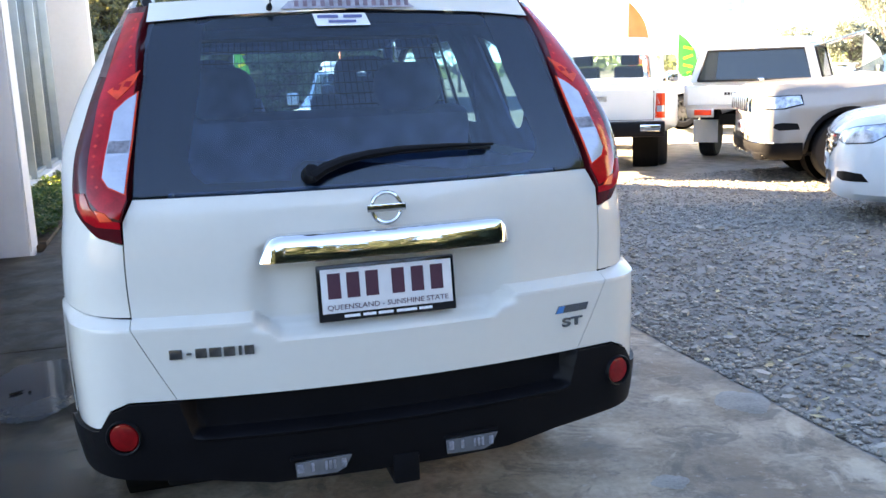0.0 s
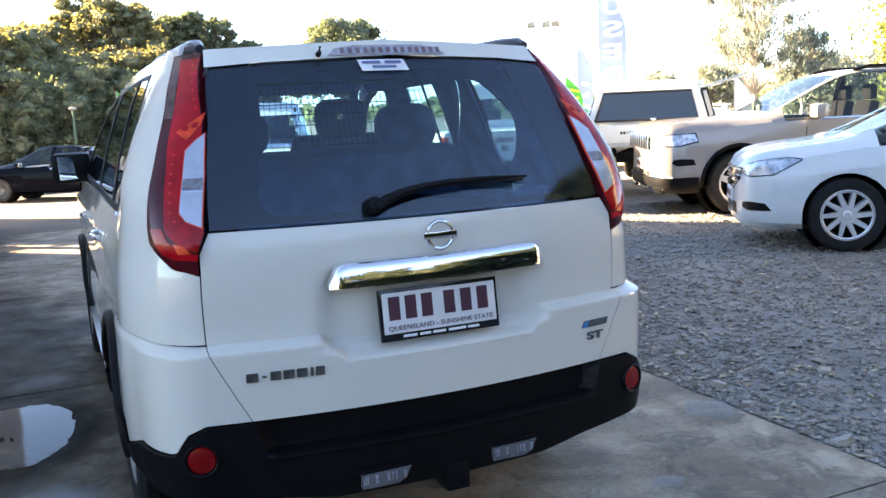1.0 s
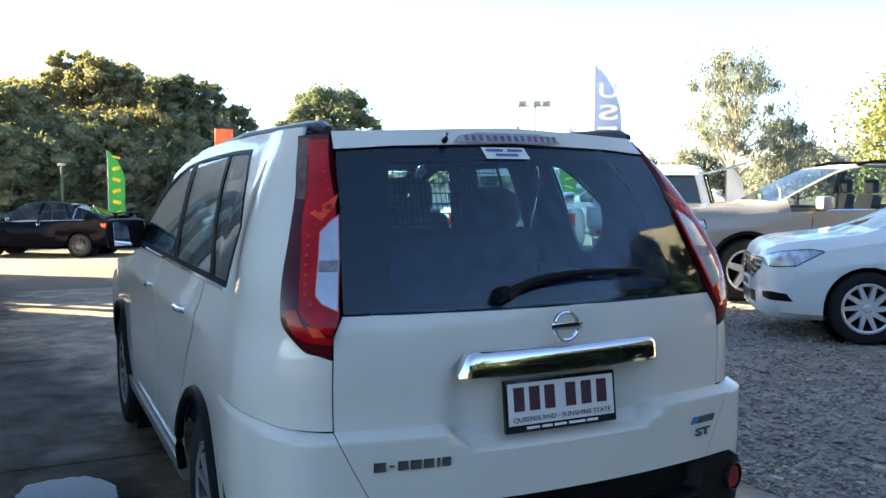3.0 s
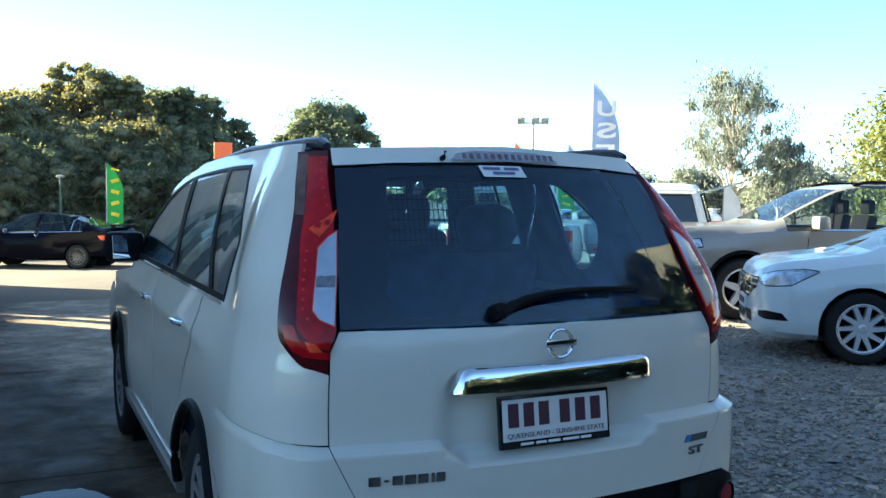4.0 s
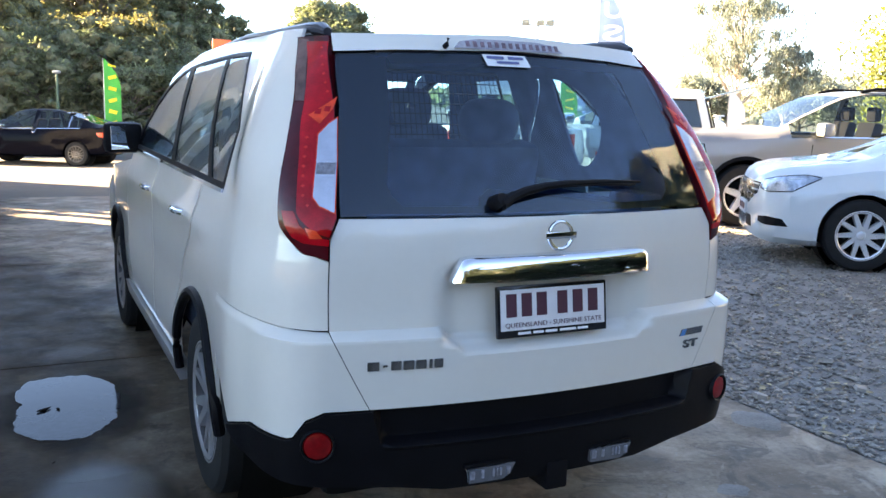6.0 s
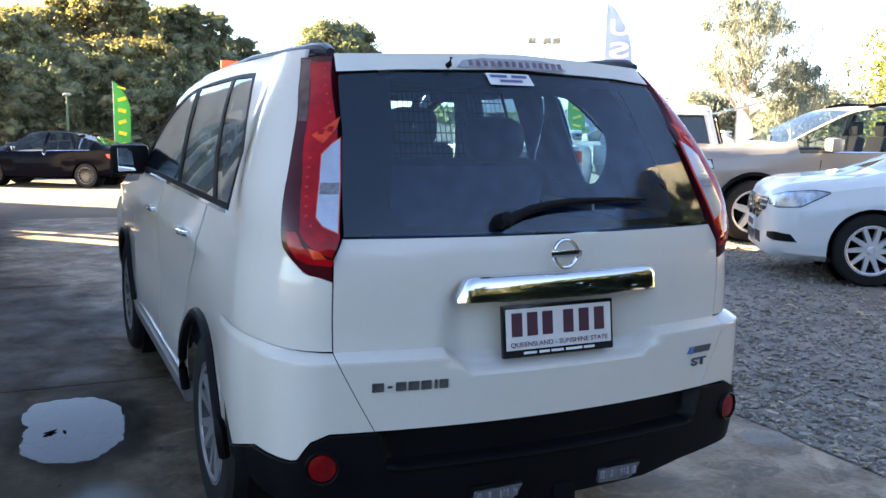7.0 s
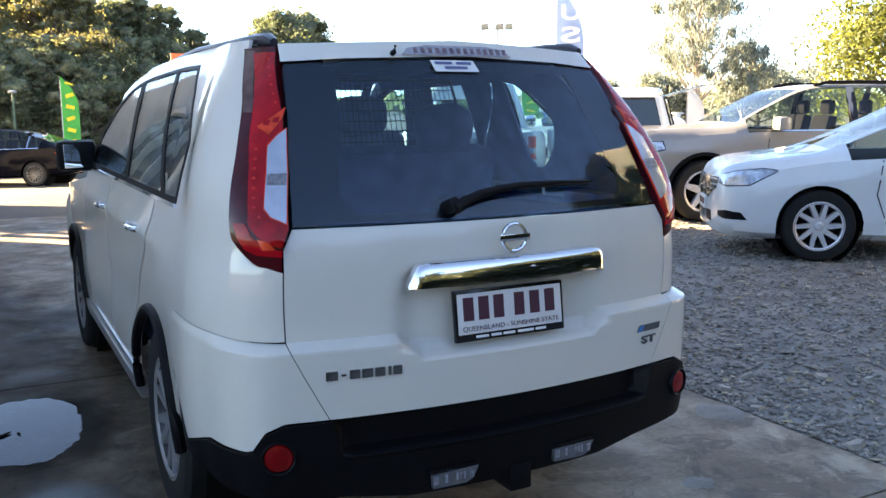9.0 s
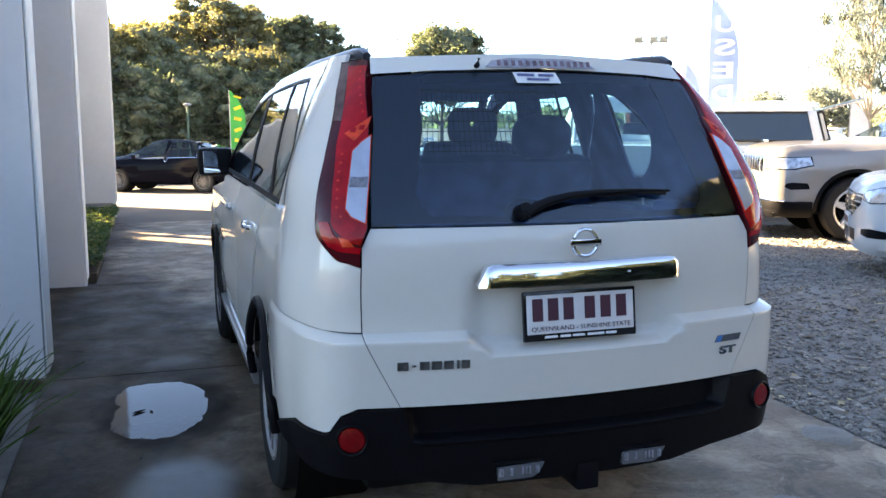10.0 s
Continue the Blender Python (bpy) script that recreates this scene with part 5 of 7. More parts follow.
    trims = [[(0.40, 1.13)] + [(y_, z_) for y_, z_ in reversed(hole)] + [(0.862, 1.66), (0.40, 1.66)],
             [(0.40, 1.13), (0.989, 1.218), (0.998, 1.261), (0.988, 1.334), (0.968, 1.419), (0.94, 1.491), (0.862, 1.585), (0.95, 1.62), (1.033, 1.562), (1.197, 1.451), (1.346, 1.332), (1.402, 1.245), (1.43, 1.13)],
             [(1.46, 1.13), (1.52, 1.13), (1.446, 1.261), (1.348, 1.449), (1.34, 1.513), (1.40, 1.576), (1.02, 1.62), (1.078, 1.562), (1.235, 1.451), (1.374, 1.331), (1.428, 1.243)],
             [(1.95, 1.13), (2.32, 1.13), (2.269, 1.227), (2.024, 1.565), (2.0, 1.60), (1.715, 1.60), (1.73, 1.57), (1.93, 1.228)],
             [(0.862, 1.585), (2.30, 1.565), (2.25, 1.66), (0.862, 1.66)],
             [(1.40, 1.10), (2.95, 1.10), (2.95, 1.20), (1.40, 1.22)]]
    panel("pillar_trim", [f([(uy(y_, 0), z_) for y_, z_ in reversed(t_)]) for t_ in trims], M_INT, wagon, off=-0.035, thick=0.012, du=0.06, dz=0.06)
    # roof rail
    bm = bmesh.new()
    rr = [(0.43, 1.676), (0.48, 1.688), (0.60, 1.694), (1.4, 1.700), (2.1, 1.664), (2.35, 1.61)]
    tube(bm, [(-s * 0.575, y, z) for y, z in rr], [0.014, 0.021, 0.021, 0.017, 0.016, 0.010], 10)
    part("roof_rail", bm, M_RAIL, wagon)
    # door mirror
    bm = bmesh.new()
    box(bm, (-s * 0.895, 2.92, 1.225), (0.20, 0.10, 0.165), 0.035)
    mir = part("door_mirror", bm, M_BLACK, wagon, "black door mirror")
    bm = bmesh.new()
    box(bm, (-s * 0.895, 2.868, 1.225), (0.155, 0.006, 0.125), 0.002, Matrix.Rotation(radians(s * 25), 3, "Z") @ Matrix.Rotation(radians(-3), 3, "X"))
    part("mirror_glass", bm, M_CHROME, mir)
    bm = bmesh.new()
    tube(bm, [(-s * 0.78, 2.92, 1.17), (-s * 0.88, 2.92, 1.19)], 0.025, 8)
    part("mirror_arm", bm, M_BLACK, mir)
    wheel(wagon, -s * 0.748, 1.0, 0.342, 0.345, 0.215, 0.222, 6, side=-s)
    wheel(wagon, -s * 0.745, 3.62, 0.342, 0.345, 0.215, 0.222, 6, side=-s)
    for yy in (1.0, 3.62):
        bm = bmesh.new()
        lathe(bm, [(-s * 0.50, 0.39), (-s * 0.52, 0.40), (-s * 0.80, 0.40)], origin=(0, yy, 0.345), sides=24)
        bmesh.ops.delete(bm, geom=[max(bm.faces, key=lambda q: -s * q.calc_center_median().x)], context="FACES")
        part("wheel_well", bm, M_UNDER, wagon)

# roof, bonnet, windscreen, underside
vs, fs = [], []
rows_ = [0.40, 0.6, 1.0, 1.5, 2.0, 2.3, 2.5]
tops = [1.672, 1.690, 1.702, 1.705, 1.690, 1.660, 1.625]
for y, zt in zip(rows_, tops):
    for k in range(9):
        x = -0.60 + 1.20 * k / 8
        vs.append((x, y, zt - 0.055 * abs(x / 0.6) ** 2.6))
fs = [(j * 9 + i, j * 9 + i + 1, (j + 1) * 9 + i + 1, (j + 1) * 9 + i) for j in range(6) for i in range(8)]
raw("roof_skin", vs, fs, M_WHITE, wagon)
vs, fs = [], []
for t in range(7):
    y, z = 2.5 + 0.85 * t / 6, 1.60 - 0.53 * (t / 6) ** 1.1
    for k in range(9):
        q = -1 + 2 * k / 8
        vs.append((q * (0.60 + 0.20 * t / 6), y - 0.14 * q * q, z))
fs = [(j * 9 + i, j * 9 + i + 1, (j + 1) * 9 + i + 1, (j + 1) * 9 + i) for j in range(6) for i in range(8)]
raw("windscreen", vs, fs, M_GLASS, wagon).visible_shadow = False
vs, fs = [], []
for t in range(7):
    y = 3.25 + 1.25 * t / 6
    for k in range(9):
        q = -1 + 2 * k / 8
        vs.append((q * (0.84 - 0.10 * (t / 6) ** 3), y - 0.12 * q * q, 1.09 - 0.17 * (t / 6) ** 1.8 - 0.05 * q ** 4))
fs = [(j * 9 + i, j * 9 + i + 1, (j + 1) * 9 + i + 1, (j + 1) * 9 + i) for j in range(6) for i in range(8)]
raw("bonnet", vs, fs, M_WHITE, wagon)
bm = bmesh.new()
box(bm, (0, 4.35, 0.64), (1.66, 0.22, 0.56), 0.10)
part("front_bumper", bm, M_WHITE, wagon)
bm = bmesh.new()
box(bm, (0, 2.25, 0.36), (1.30, 4.1, 0.20), 0.04)
part("underbody", bm, M_UNDER, wagon)
bm = bmesh.new()
box(bm, (0, 0.135, 0.53), (1.22, 0.10, 0.34), 0.02)
part("bumper_beam", bm, M_UNDER, wagon)

# cabin: liner, dash, seats with headrests, cargo barrier
bm = bmesh.new()
for s in (-1, 1):
    box(bm, (s * 0.78, 1.55, 0.80), (0.03, 2.7, 0.60), 0.01)
    box(bm, (s * 0.60, 0.38, 1.02), (0.10, 0.20, 0.30), 0.02)
box(bm, (0, 0.10, 0.85), (1.24, 0.04, 0.50), 0.01)
box(bm, (0, 1.2, 0.66), (1.5, 2.1, 0.04), 0.01)
part("cabin_lining", bm, M_INT, wagon)
bm = bmesh.new()
box(bm, (0, 3.0, 1.02), (1.45, 0.35, 0.22), 0.08)
part("dashboard", bm, M_INT, wagon)
bm = bmesh.new()
vs = []
for y, zt in ((0.50, 1.645), (1.5, 1.672), (2.3, 1.63)):
    for x in (-0.56, 0, 0.56):
        vs.append((x, y, zt - 0.03 * abs(x / 0.56)))
raw("headlining", vs, [(0, 3, 4, 1), (1, 4, 5, 2), (3, 6, 7, 4), (4, 7, 8, 5)], M_INT, wagon)


bm = bmesh.new()
prism(bm, [(2.28, 1.640), (2.52, 1.612), (2.58, 1.578), (2.54, 1.572), (2.28, 1.602)], 1.18, Matrix(((0, 0, 1, -0.59), (1, 0, 0, 0), (0, 1, 0, 0), (0, 0, 0, 1))))
part("windscreen_header", bm, M_INT, wagon)
for s in (-1, 1):
    bm = bmesh.new()
    tube(bm, [(s * 0.60, 2.40, 1.60), (s * 0.66, 2.66, 1.47), (s * 0.75, 3.06, 1.20), (s * 0.79, 3.20, 1.08)], [0.025, 0.028, 0.032, 0.036], 8)
    part("front_pillar_trim", bm, M_INT, wagon)


def slotted_pad(bm, c, w, h, d):
    """A rounded headrest with a grip slot through it."""
    n = 28
    loops = []
    for sx, sz, yy, zo in ((0.80, 0.80, -0.5, 0), (1.0, 1.0, -0.2, 0), (1.0, 1.0, 0.2, 0), (0.80, 0.80, 0.5, 0), (0.26, 0.14, 0.42, 0.012), (0.26, 0.14, -0.42, 0.012)):
        ring = []
        for k in range(n):
            a = k * math.tau / n
            ca, sa = math.cos(a), math.sin(a)
            ring.append(bm.verts.new((c[0] + math.copysign(abs(ca) ** 0.6, ca) * w / 2 * sx, c[1] + yy * d, c[2] + zo + math.copysign(abs(sa) ** 0.6, sa) * h / 2 * sz)))
        loops.append(ring)
    for r0, r1 in zip(loops, loops[1:] + loops[:1]):
        for k in range(n):
            bm.faces.new((r0[k], r0[(k + 1) % n], r1[(k + 1) % n], r1[k]))
    bmesh.ops.recalc_face_normals(bm, faces=bm.faces[:])


def seat(x, y, w, hz, head=True):
    bm = bmesh.new()
    box(bm, (x, y + 0.25, 0.80), (w, 0.55, 0.22), 0.06)
    box(bm, (x, y, 1.07), (w, 0.16, hz), 0.06, Matrix.Rotation(radians(12), 3, "X"))
    st_ = part("seat", bm, M_INT, wagon)
    if head:
        for dx in ((0,) if w < 0.7 else (-0.36, 0.36)):
            bm = bmesh.new()
            if w < 0.7:
                slotted_pad(bm, (x + dx, y - 0.10, 1.07 + hz / 2 + 0.075), 0.265, 0.20, 0.12)
            else:
                box(bm, (x + dx, y - 0.10, 1.07 + hz / 2 + 0.075), (0.265, 0.17, 0.19), 0.08, None, 5)
            hr = part("headrest", bm, M_INT, st_)
            for e in (-0.06, 0.06):
                bm = bmesh.new()
                tube(bm, [(x + dx + e, y - 0.08, 1.0 + hz / 2), (x + dx + e, y - 0.09, 1.07 + hz / 2)], 0.007, 6)
                part("headrest_post", bm, M_ALLOY, hr)


seat(0, 1.18, 1.25, 0.50)
seat(-0.36, 2.05, 0.50, 0.58)
seat(0.36, 2.05, 0.50, 0.58)
barrier = part("cargo_barrier", tube(bmesh.new(), [(-0.72, 1.38, 1.12), (-0.60, 1.46, 1.60), (0.60, 1.46, 1.60), (0.72, 1.38, 1.12)], 0.010, 6), M_WIRE, wagon, "black steel mesh cargo barrier")
bm = bmesh.new()
for k in range(51):
    x = -0.70 + 1.40 * k / 50
    tube(bm, [(x, 1.39, 1.12), (x * 0.86, 1.46, 1.60)], 0.0017, 4, False)
part("upright_wire", bm, M_WIRE, barrier)
bm = bmesh.new()
for k in range(11):
    z = 1.14 + 0.046 * k
    tube(bm, [(-0.70 + (z - 1.12) * 0.22, 1.386 + 0.15 * (z - 1.12), z), (0.70 - (z - 1.12) * 0.22, 1.386 + 0.15 * (z - 1.12), z)], 0.0022, 4, False)
part("cross_wire", bm, M_WIRE, barrier)


# ---- other cars: a lofted body, with lamps, trim and seams pressed onto it ----
from mathutils.bvhtree import BVHTree


def catmull(ts, vs, t):
    """A smooth value between keyed stations."""
    i = max(0, min(len(ts) - 2, int(np.searchsorted(ts, t)) - 1))
    d = (vs[i + 1] - vs[i]) / (ts[i + 1] - ts[i])
    m0 = d if i == 0 else 0.5 * (d + (vs[i] - vs[i - 1]) / (ts[i] - ts[i - 1]))
    m1 = d if i + 2 >= len(ts) else 0.5 * (d + (vs[i + 2] - vs[i + 1]) / (ts[i + 2] - ts[i + 1]))
    if (i > 0 and (vs[i] - vs[i - 1]) * d <= 0):
        m0 = 0
    if (i + 2 < len(ts) and (vs[i + 2] - vs[i + 1]) * d <= 0):
        m1 = 0
    h = ts[i + 1] - ts[i]
    q = (t - ts[i]) / h
    return (2 * q ** 3 - 3 * q * q + 1) * vs[i] + (q ** 3 - 2 * q * q + q) * h * m0 + (3 * q * q - 2 * q ** 3) * vs[i + 1] + (q ** 3 - q * q) * h * m1


def section(st, y):
    """Half a cross-section: under, sill, flank, belt, window top, roof."""
    ts = [s[0] for s in st]
    zl, zb, zt, wl, wb, wt = [catmull(ts, [s[k] for s in st], y) for k in range(1, 7)]
    zm = zl + (zb - zl) * 0.45
    pts = [(0, zl), (wl * 0.86, zl), (wl * 0.975, zl + 0.06), (wl, zl + (zm - zl) * 0.55), (wl * 0.992, zm), (max(wl, wb) * 0.995, zb - (zb - zl) * 0.24), (wb, zb - (zb - zl) * 0.06), (wb * 0.985, zb)]
    pts += [(wb * 0.985 + (wt - wb * 0.985) * q ** 1.25, zb + (zt - zb) * 0.93 * q) for q in (0.5, 1.0)]
    pts += [(wt * 0.93, zb + (zt - zb) * 0.975), (wt * 0.72, zt - 0.008), (wt * 0.38, zt), (0, zt + 0.004)]
    return pts


BELT, TOP = 7, 9          # rows between which the side windows lie


def car_body(root, st, paint, windows, screens, wheels, arch, tint, pillar=M_TRIM, step_y=0.09, inner=True):
    """Body skin with open wheel arches; windows are panes of their own. Returns the body and a tree of its faces."""
    y0, y1 = st[0][0], st[-1][0]
    ys = sorted(set([round(y0 + (y1 - y0) * k / round((y1 - y0) / step_y), 4) for k in range(round((y1 - y0) / step_y) + 1)] + [v for w in windows for v in w[:2]] + [v for w in screens for v in w[:2]] + [s[0] for s in st]))
    ys = [y for i, y in enumerate(ys) if i == 0 or y - ys[i - 1] > 0.004]
    full = []
    for y in ys:
        h = section(st, y)
        full.append([(-x, z) for x, z in h] + [(x, z) for x, z in reversed(h[:-1])])
    n = len(full[0])
    half = n // 2
    groups = {"body": []}
    for i in range(len(ys) - 1):
        ym = (ys[i] + ys[i + 1]) / 2
        for j in range(n - 1):
            r = j if j < half else n - 2 - j
            key = "body"
            for k, w in enumerate(windows):
                if w[0] < ym < w[1] and BELT <= r < TOP:
                    key = ("side_window", k, j < half)
            for k, w in enumerate(screens):
                if w[0] < ym < w[1] and r >= w[2]:
                    key = ("screen", k, True)
            groups.setdefault(key, []).append((i, j))
    V = [[Vector((x, y, z)) for x, z in row] for y, row in zip(ys, full)]

    def mesh(cells, push=0.0):
        bm = bmesh.new()
        vmap = {}
        for i, j in cells:
            q = []
            for a, b in ((i, j), (i, j + 1), (i + 1, j + 1), (i + 1, j)):
                if (a, b) not in vmap:
                    vmap[(a, b)] = bm.verts.new(V[a][b])
                q.append(vmap[(a, b)])
            if len({tuple(round(c, 5) for c in v.co) for v in q}) >= 3:
                bm.faces.new(q)
        bmesh.ops.remove_doubles(bm, verts=bm.verts[:], dist=1e-4)
        bmesh.ops.recalc_face_normals(bm, faces=bm.faces[:])
        return bm

    shell = mesh([(i, j) for c in groups.values() for i, j in c])
    for ends in (0, -1):
        cap = [shell.verts.new(v) for v in V[ends]]
        shell.faces.new(cap if ends else cap[::-1])
    tree = BVHTree.FromBMesh(shell)
    shell.free()
    bm = mesh(groups["body"])
    for ends in (0, len(ys) - 1):
        vs = [bm.verts.new(v) for v in V[ends]]
        bm.faces.new(vs)
    bmesh.ops.remove_doubles(bm, verts=bm.verts[:], dist=1e-4)
    bmesh.ops.recalc_face_normals(bm, faces=bm.faces[:])
    for wy, wz in wheels:
        for k in range(24):
            a = k * math.tau / 24
            near = [f for f in bm.faces if abs(f.calc_center_median().x) > 0.45 and (Vector((f.calc_center_median().y - wy, f.calc_center_median().z - wz))).length < arch + 0.3]
            geom = list({v for f in near for v in f.verts} | {e for f in near for e in f.edges}) + near
            bmesh.ops.bisect_plane(bm, geom=geom, dist=1e-5, plane_co=(0, wy + arch * math.cos(a), wz + arch * math.sin(a)), plane_no=(0, math.cos(a), math.sin(a)))
        dead = [f for f in bm.faces if abs(f.calc_center_median().x) > 0.45 and Vector((f.calc_center_median().y - wy, f.calc_center_median().z - wz)).length < arch * 1.003]
        bmesh.ops.delete(bm, geom=dead, context="FACES")
    body = part("body", bm, paint, root, angle=32)
    for key, cells in groups.items():
        if key != "body":
            g = part(key[0] if key[0] != "screen" else screens[key[1]][3], mesh(cells), tint, root)
            g.visible_shadow = False
    for wy, wz in wheels:
        for s in (-1, 1):
            bm = bmesh.new()
            lathe(bm, [(s * 0.45, arch * 0.98), (s * 0.47, arch), (s * 0.80, arch)], origin=(0, wy, wz), sides=24)
            bmesh.ops.delete(bm, geom=[max(bm.faces, key=lambda q: s * q.calc_center_median().x)], context="FACES")
            part("wheel_well", bm, M_UNDER, root)
    zl = min(s[1] for s in st)
    bm = bmesh.new()
    box(bm, (0, (y0 + y1) / 2, zl + 0.16), (1.15, (y1 - y0) * 0.86, 0.22), 0.05)
    part("underbody", bm, M_UNDER, root)
    bm = bmesh.new()
    ya, yb = min(w[0] for w in windows) - 0.1, max(w[1] for w in windows) - 0.02
    zb = catmull([s[0] for s in st], [s[2] for s in st], (ya + yb) / 2)
    box(bm, (0, (ya + yb) / 2, (zl + zb) / 2 + 0.05), (1.52, yb - ya, zb - zl - 0.16), 0.04)
    part("cabin_lining", bm, M_SEAT, root)
    return body, tree


def press(name, tree, polys, view, material, parent, off=0.004, thick=0.012, du=0.05, label="", tilt=0.0):
    """A piece of trim pressed onto a body. view: the heading in degrees from which it is drawn (0 from the front, 90 from its left, 180 from behind)."""
    a = radians(view)
    d = Vector((math.sin(a), -math.cos(a), 0))            # the way of looking
    right = Vector((-d.y, d.x, 0))                        # across, as the outline's first number
    if view in (90, -90, 270):
        right = Vector((0, 1, 0))
    if view == 180:
        right = Vector((1, 0, 0))
    if view == 0:
        right = Vector((1, 0, 0))
    mid = Vector((0, 2.3, 0))

    def surf(u, z, o):
        base = right * u + Vector((0, 0, z))
        if view in (90, -90, 270, 0, 180):
            start = base - d * 9
        else:
            start = base + mid - right * mid.dot(right) - d * 9
        p, nrm, _, _ = tree.ray_cast(start, d)
        if p is None:
            p, nrm, _, _ = tree.find_nearest(base + (mid if view not in (90, -90, 270) else Vector()) - d * 1.5)
        if nrm.dot(d) > 0:
            nrm = -nrm
        return p + nrm * o

    return panel(name, polys, material, parent, off=off, thick=thick, du=du, dz=du, label=label, surf=surf)


def strip(pts, w):
    """A narrow outline along a line of points."""
    a, b = [], []
    for i, p in enumerate(pts):
        q0, q1 = pts[max(0, i - 1)], pts[min(len(pts) - 1, i + 1)]
        dx, dz = q1[0] - q0[0], q1[1] - q0[1]
        l = math.hypot(dx, dz) or 1
        a.append((p[0] - dz / l * w / 2, p[1] + dx / l * w / 2))
        b.append((p[0] + dz / l * w / 2, p[1] - dx / l * w / 2))
    return a + b[::-1]


def rect(a, b, c, d):
    return [(a, c), (b, c), (b, d), (a, d)]


def car_seats(root, ys, zs, w=0.46):
    for y in ys:
        for x in (-0.36, 0.36):
            bm = bmesh.new()
            box(bm, (x, y + 0.28, zs - 0.22), (w, 0.5, 0.18), 0.05)
            box(bm, (x, y, zs + 0.02), (w, 0.14, 0.56), 0.05, Matrix.Rotation(radians(12), 3, "X"))
            s = part("seat", bm, M_SEAT, root)
            bm = bmesh.new()
            box(bm, (x, y - 0.08, zs + 0.40), (0.25, 0.10, 0.19), 0.04)
            part("headrest", bm, M_SEAT, s)


def car_mirror(root, x, y, z, paint, size=(0.20, 0.13, 0.15)):
    for s in (-1, 1):
        bm = bmesh.new()
        box(bm, (s * (x + 0.10), y, z), size, 0.045)
        m = part("door_mirror", bm, paint, root)
        bm = bmesh.new()
        box(bm, (s * (x + 0.10), y - size[1] / 2 - 0.001, z), (size[0] * 0.84, 0.006, size[2] * 0.78), 0.002)
        part("mirror_glass", bm, M_CHROME, m)
        bm = bmesh.new()
        tube(bm, [(s * (x - 0.06), y, z - 0.05), (s * (x + 0.06), y, z - 0.04)], 0.025, 8)
        part("mirror_arm", bm, M_BLACK, m)


def four_wheels(root, x, ya, yb, r, width, rim, spokes, material=M_ALLOY, twin=True, wide=0.045, skew=0.0):
    for y in (ya, yb):
        for s in (-1, 1):
            wheel(root, s * x, y, r, r, width, rim, spokes, material, side=s, twin=twin, wide=wide, skew=skew)


def door_seams(tree, body, lines, view=90):
    for ln in lines:
        press("door_gap", tree, [strip(ln, 0.010)], view, M_UNDER, body, off=0.0015, thick=0.004, du=0.12)


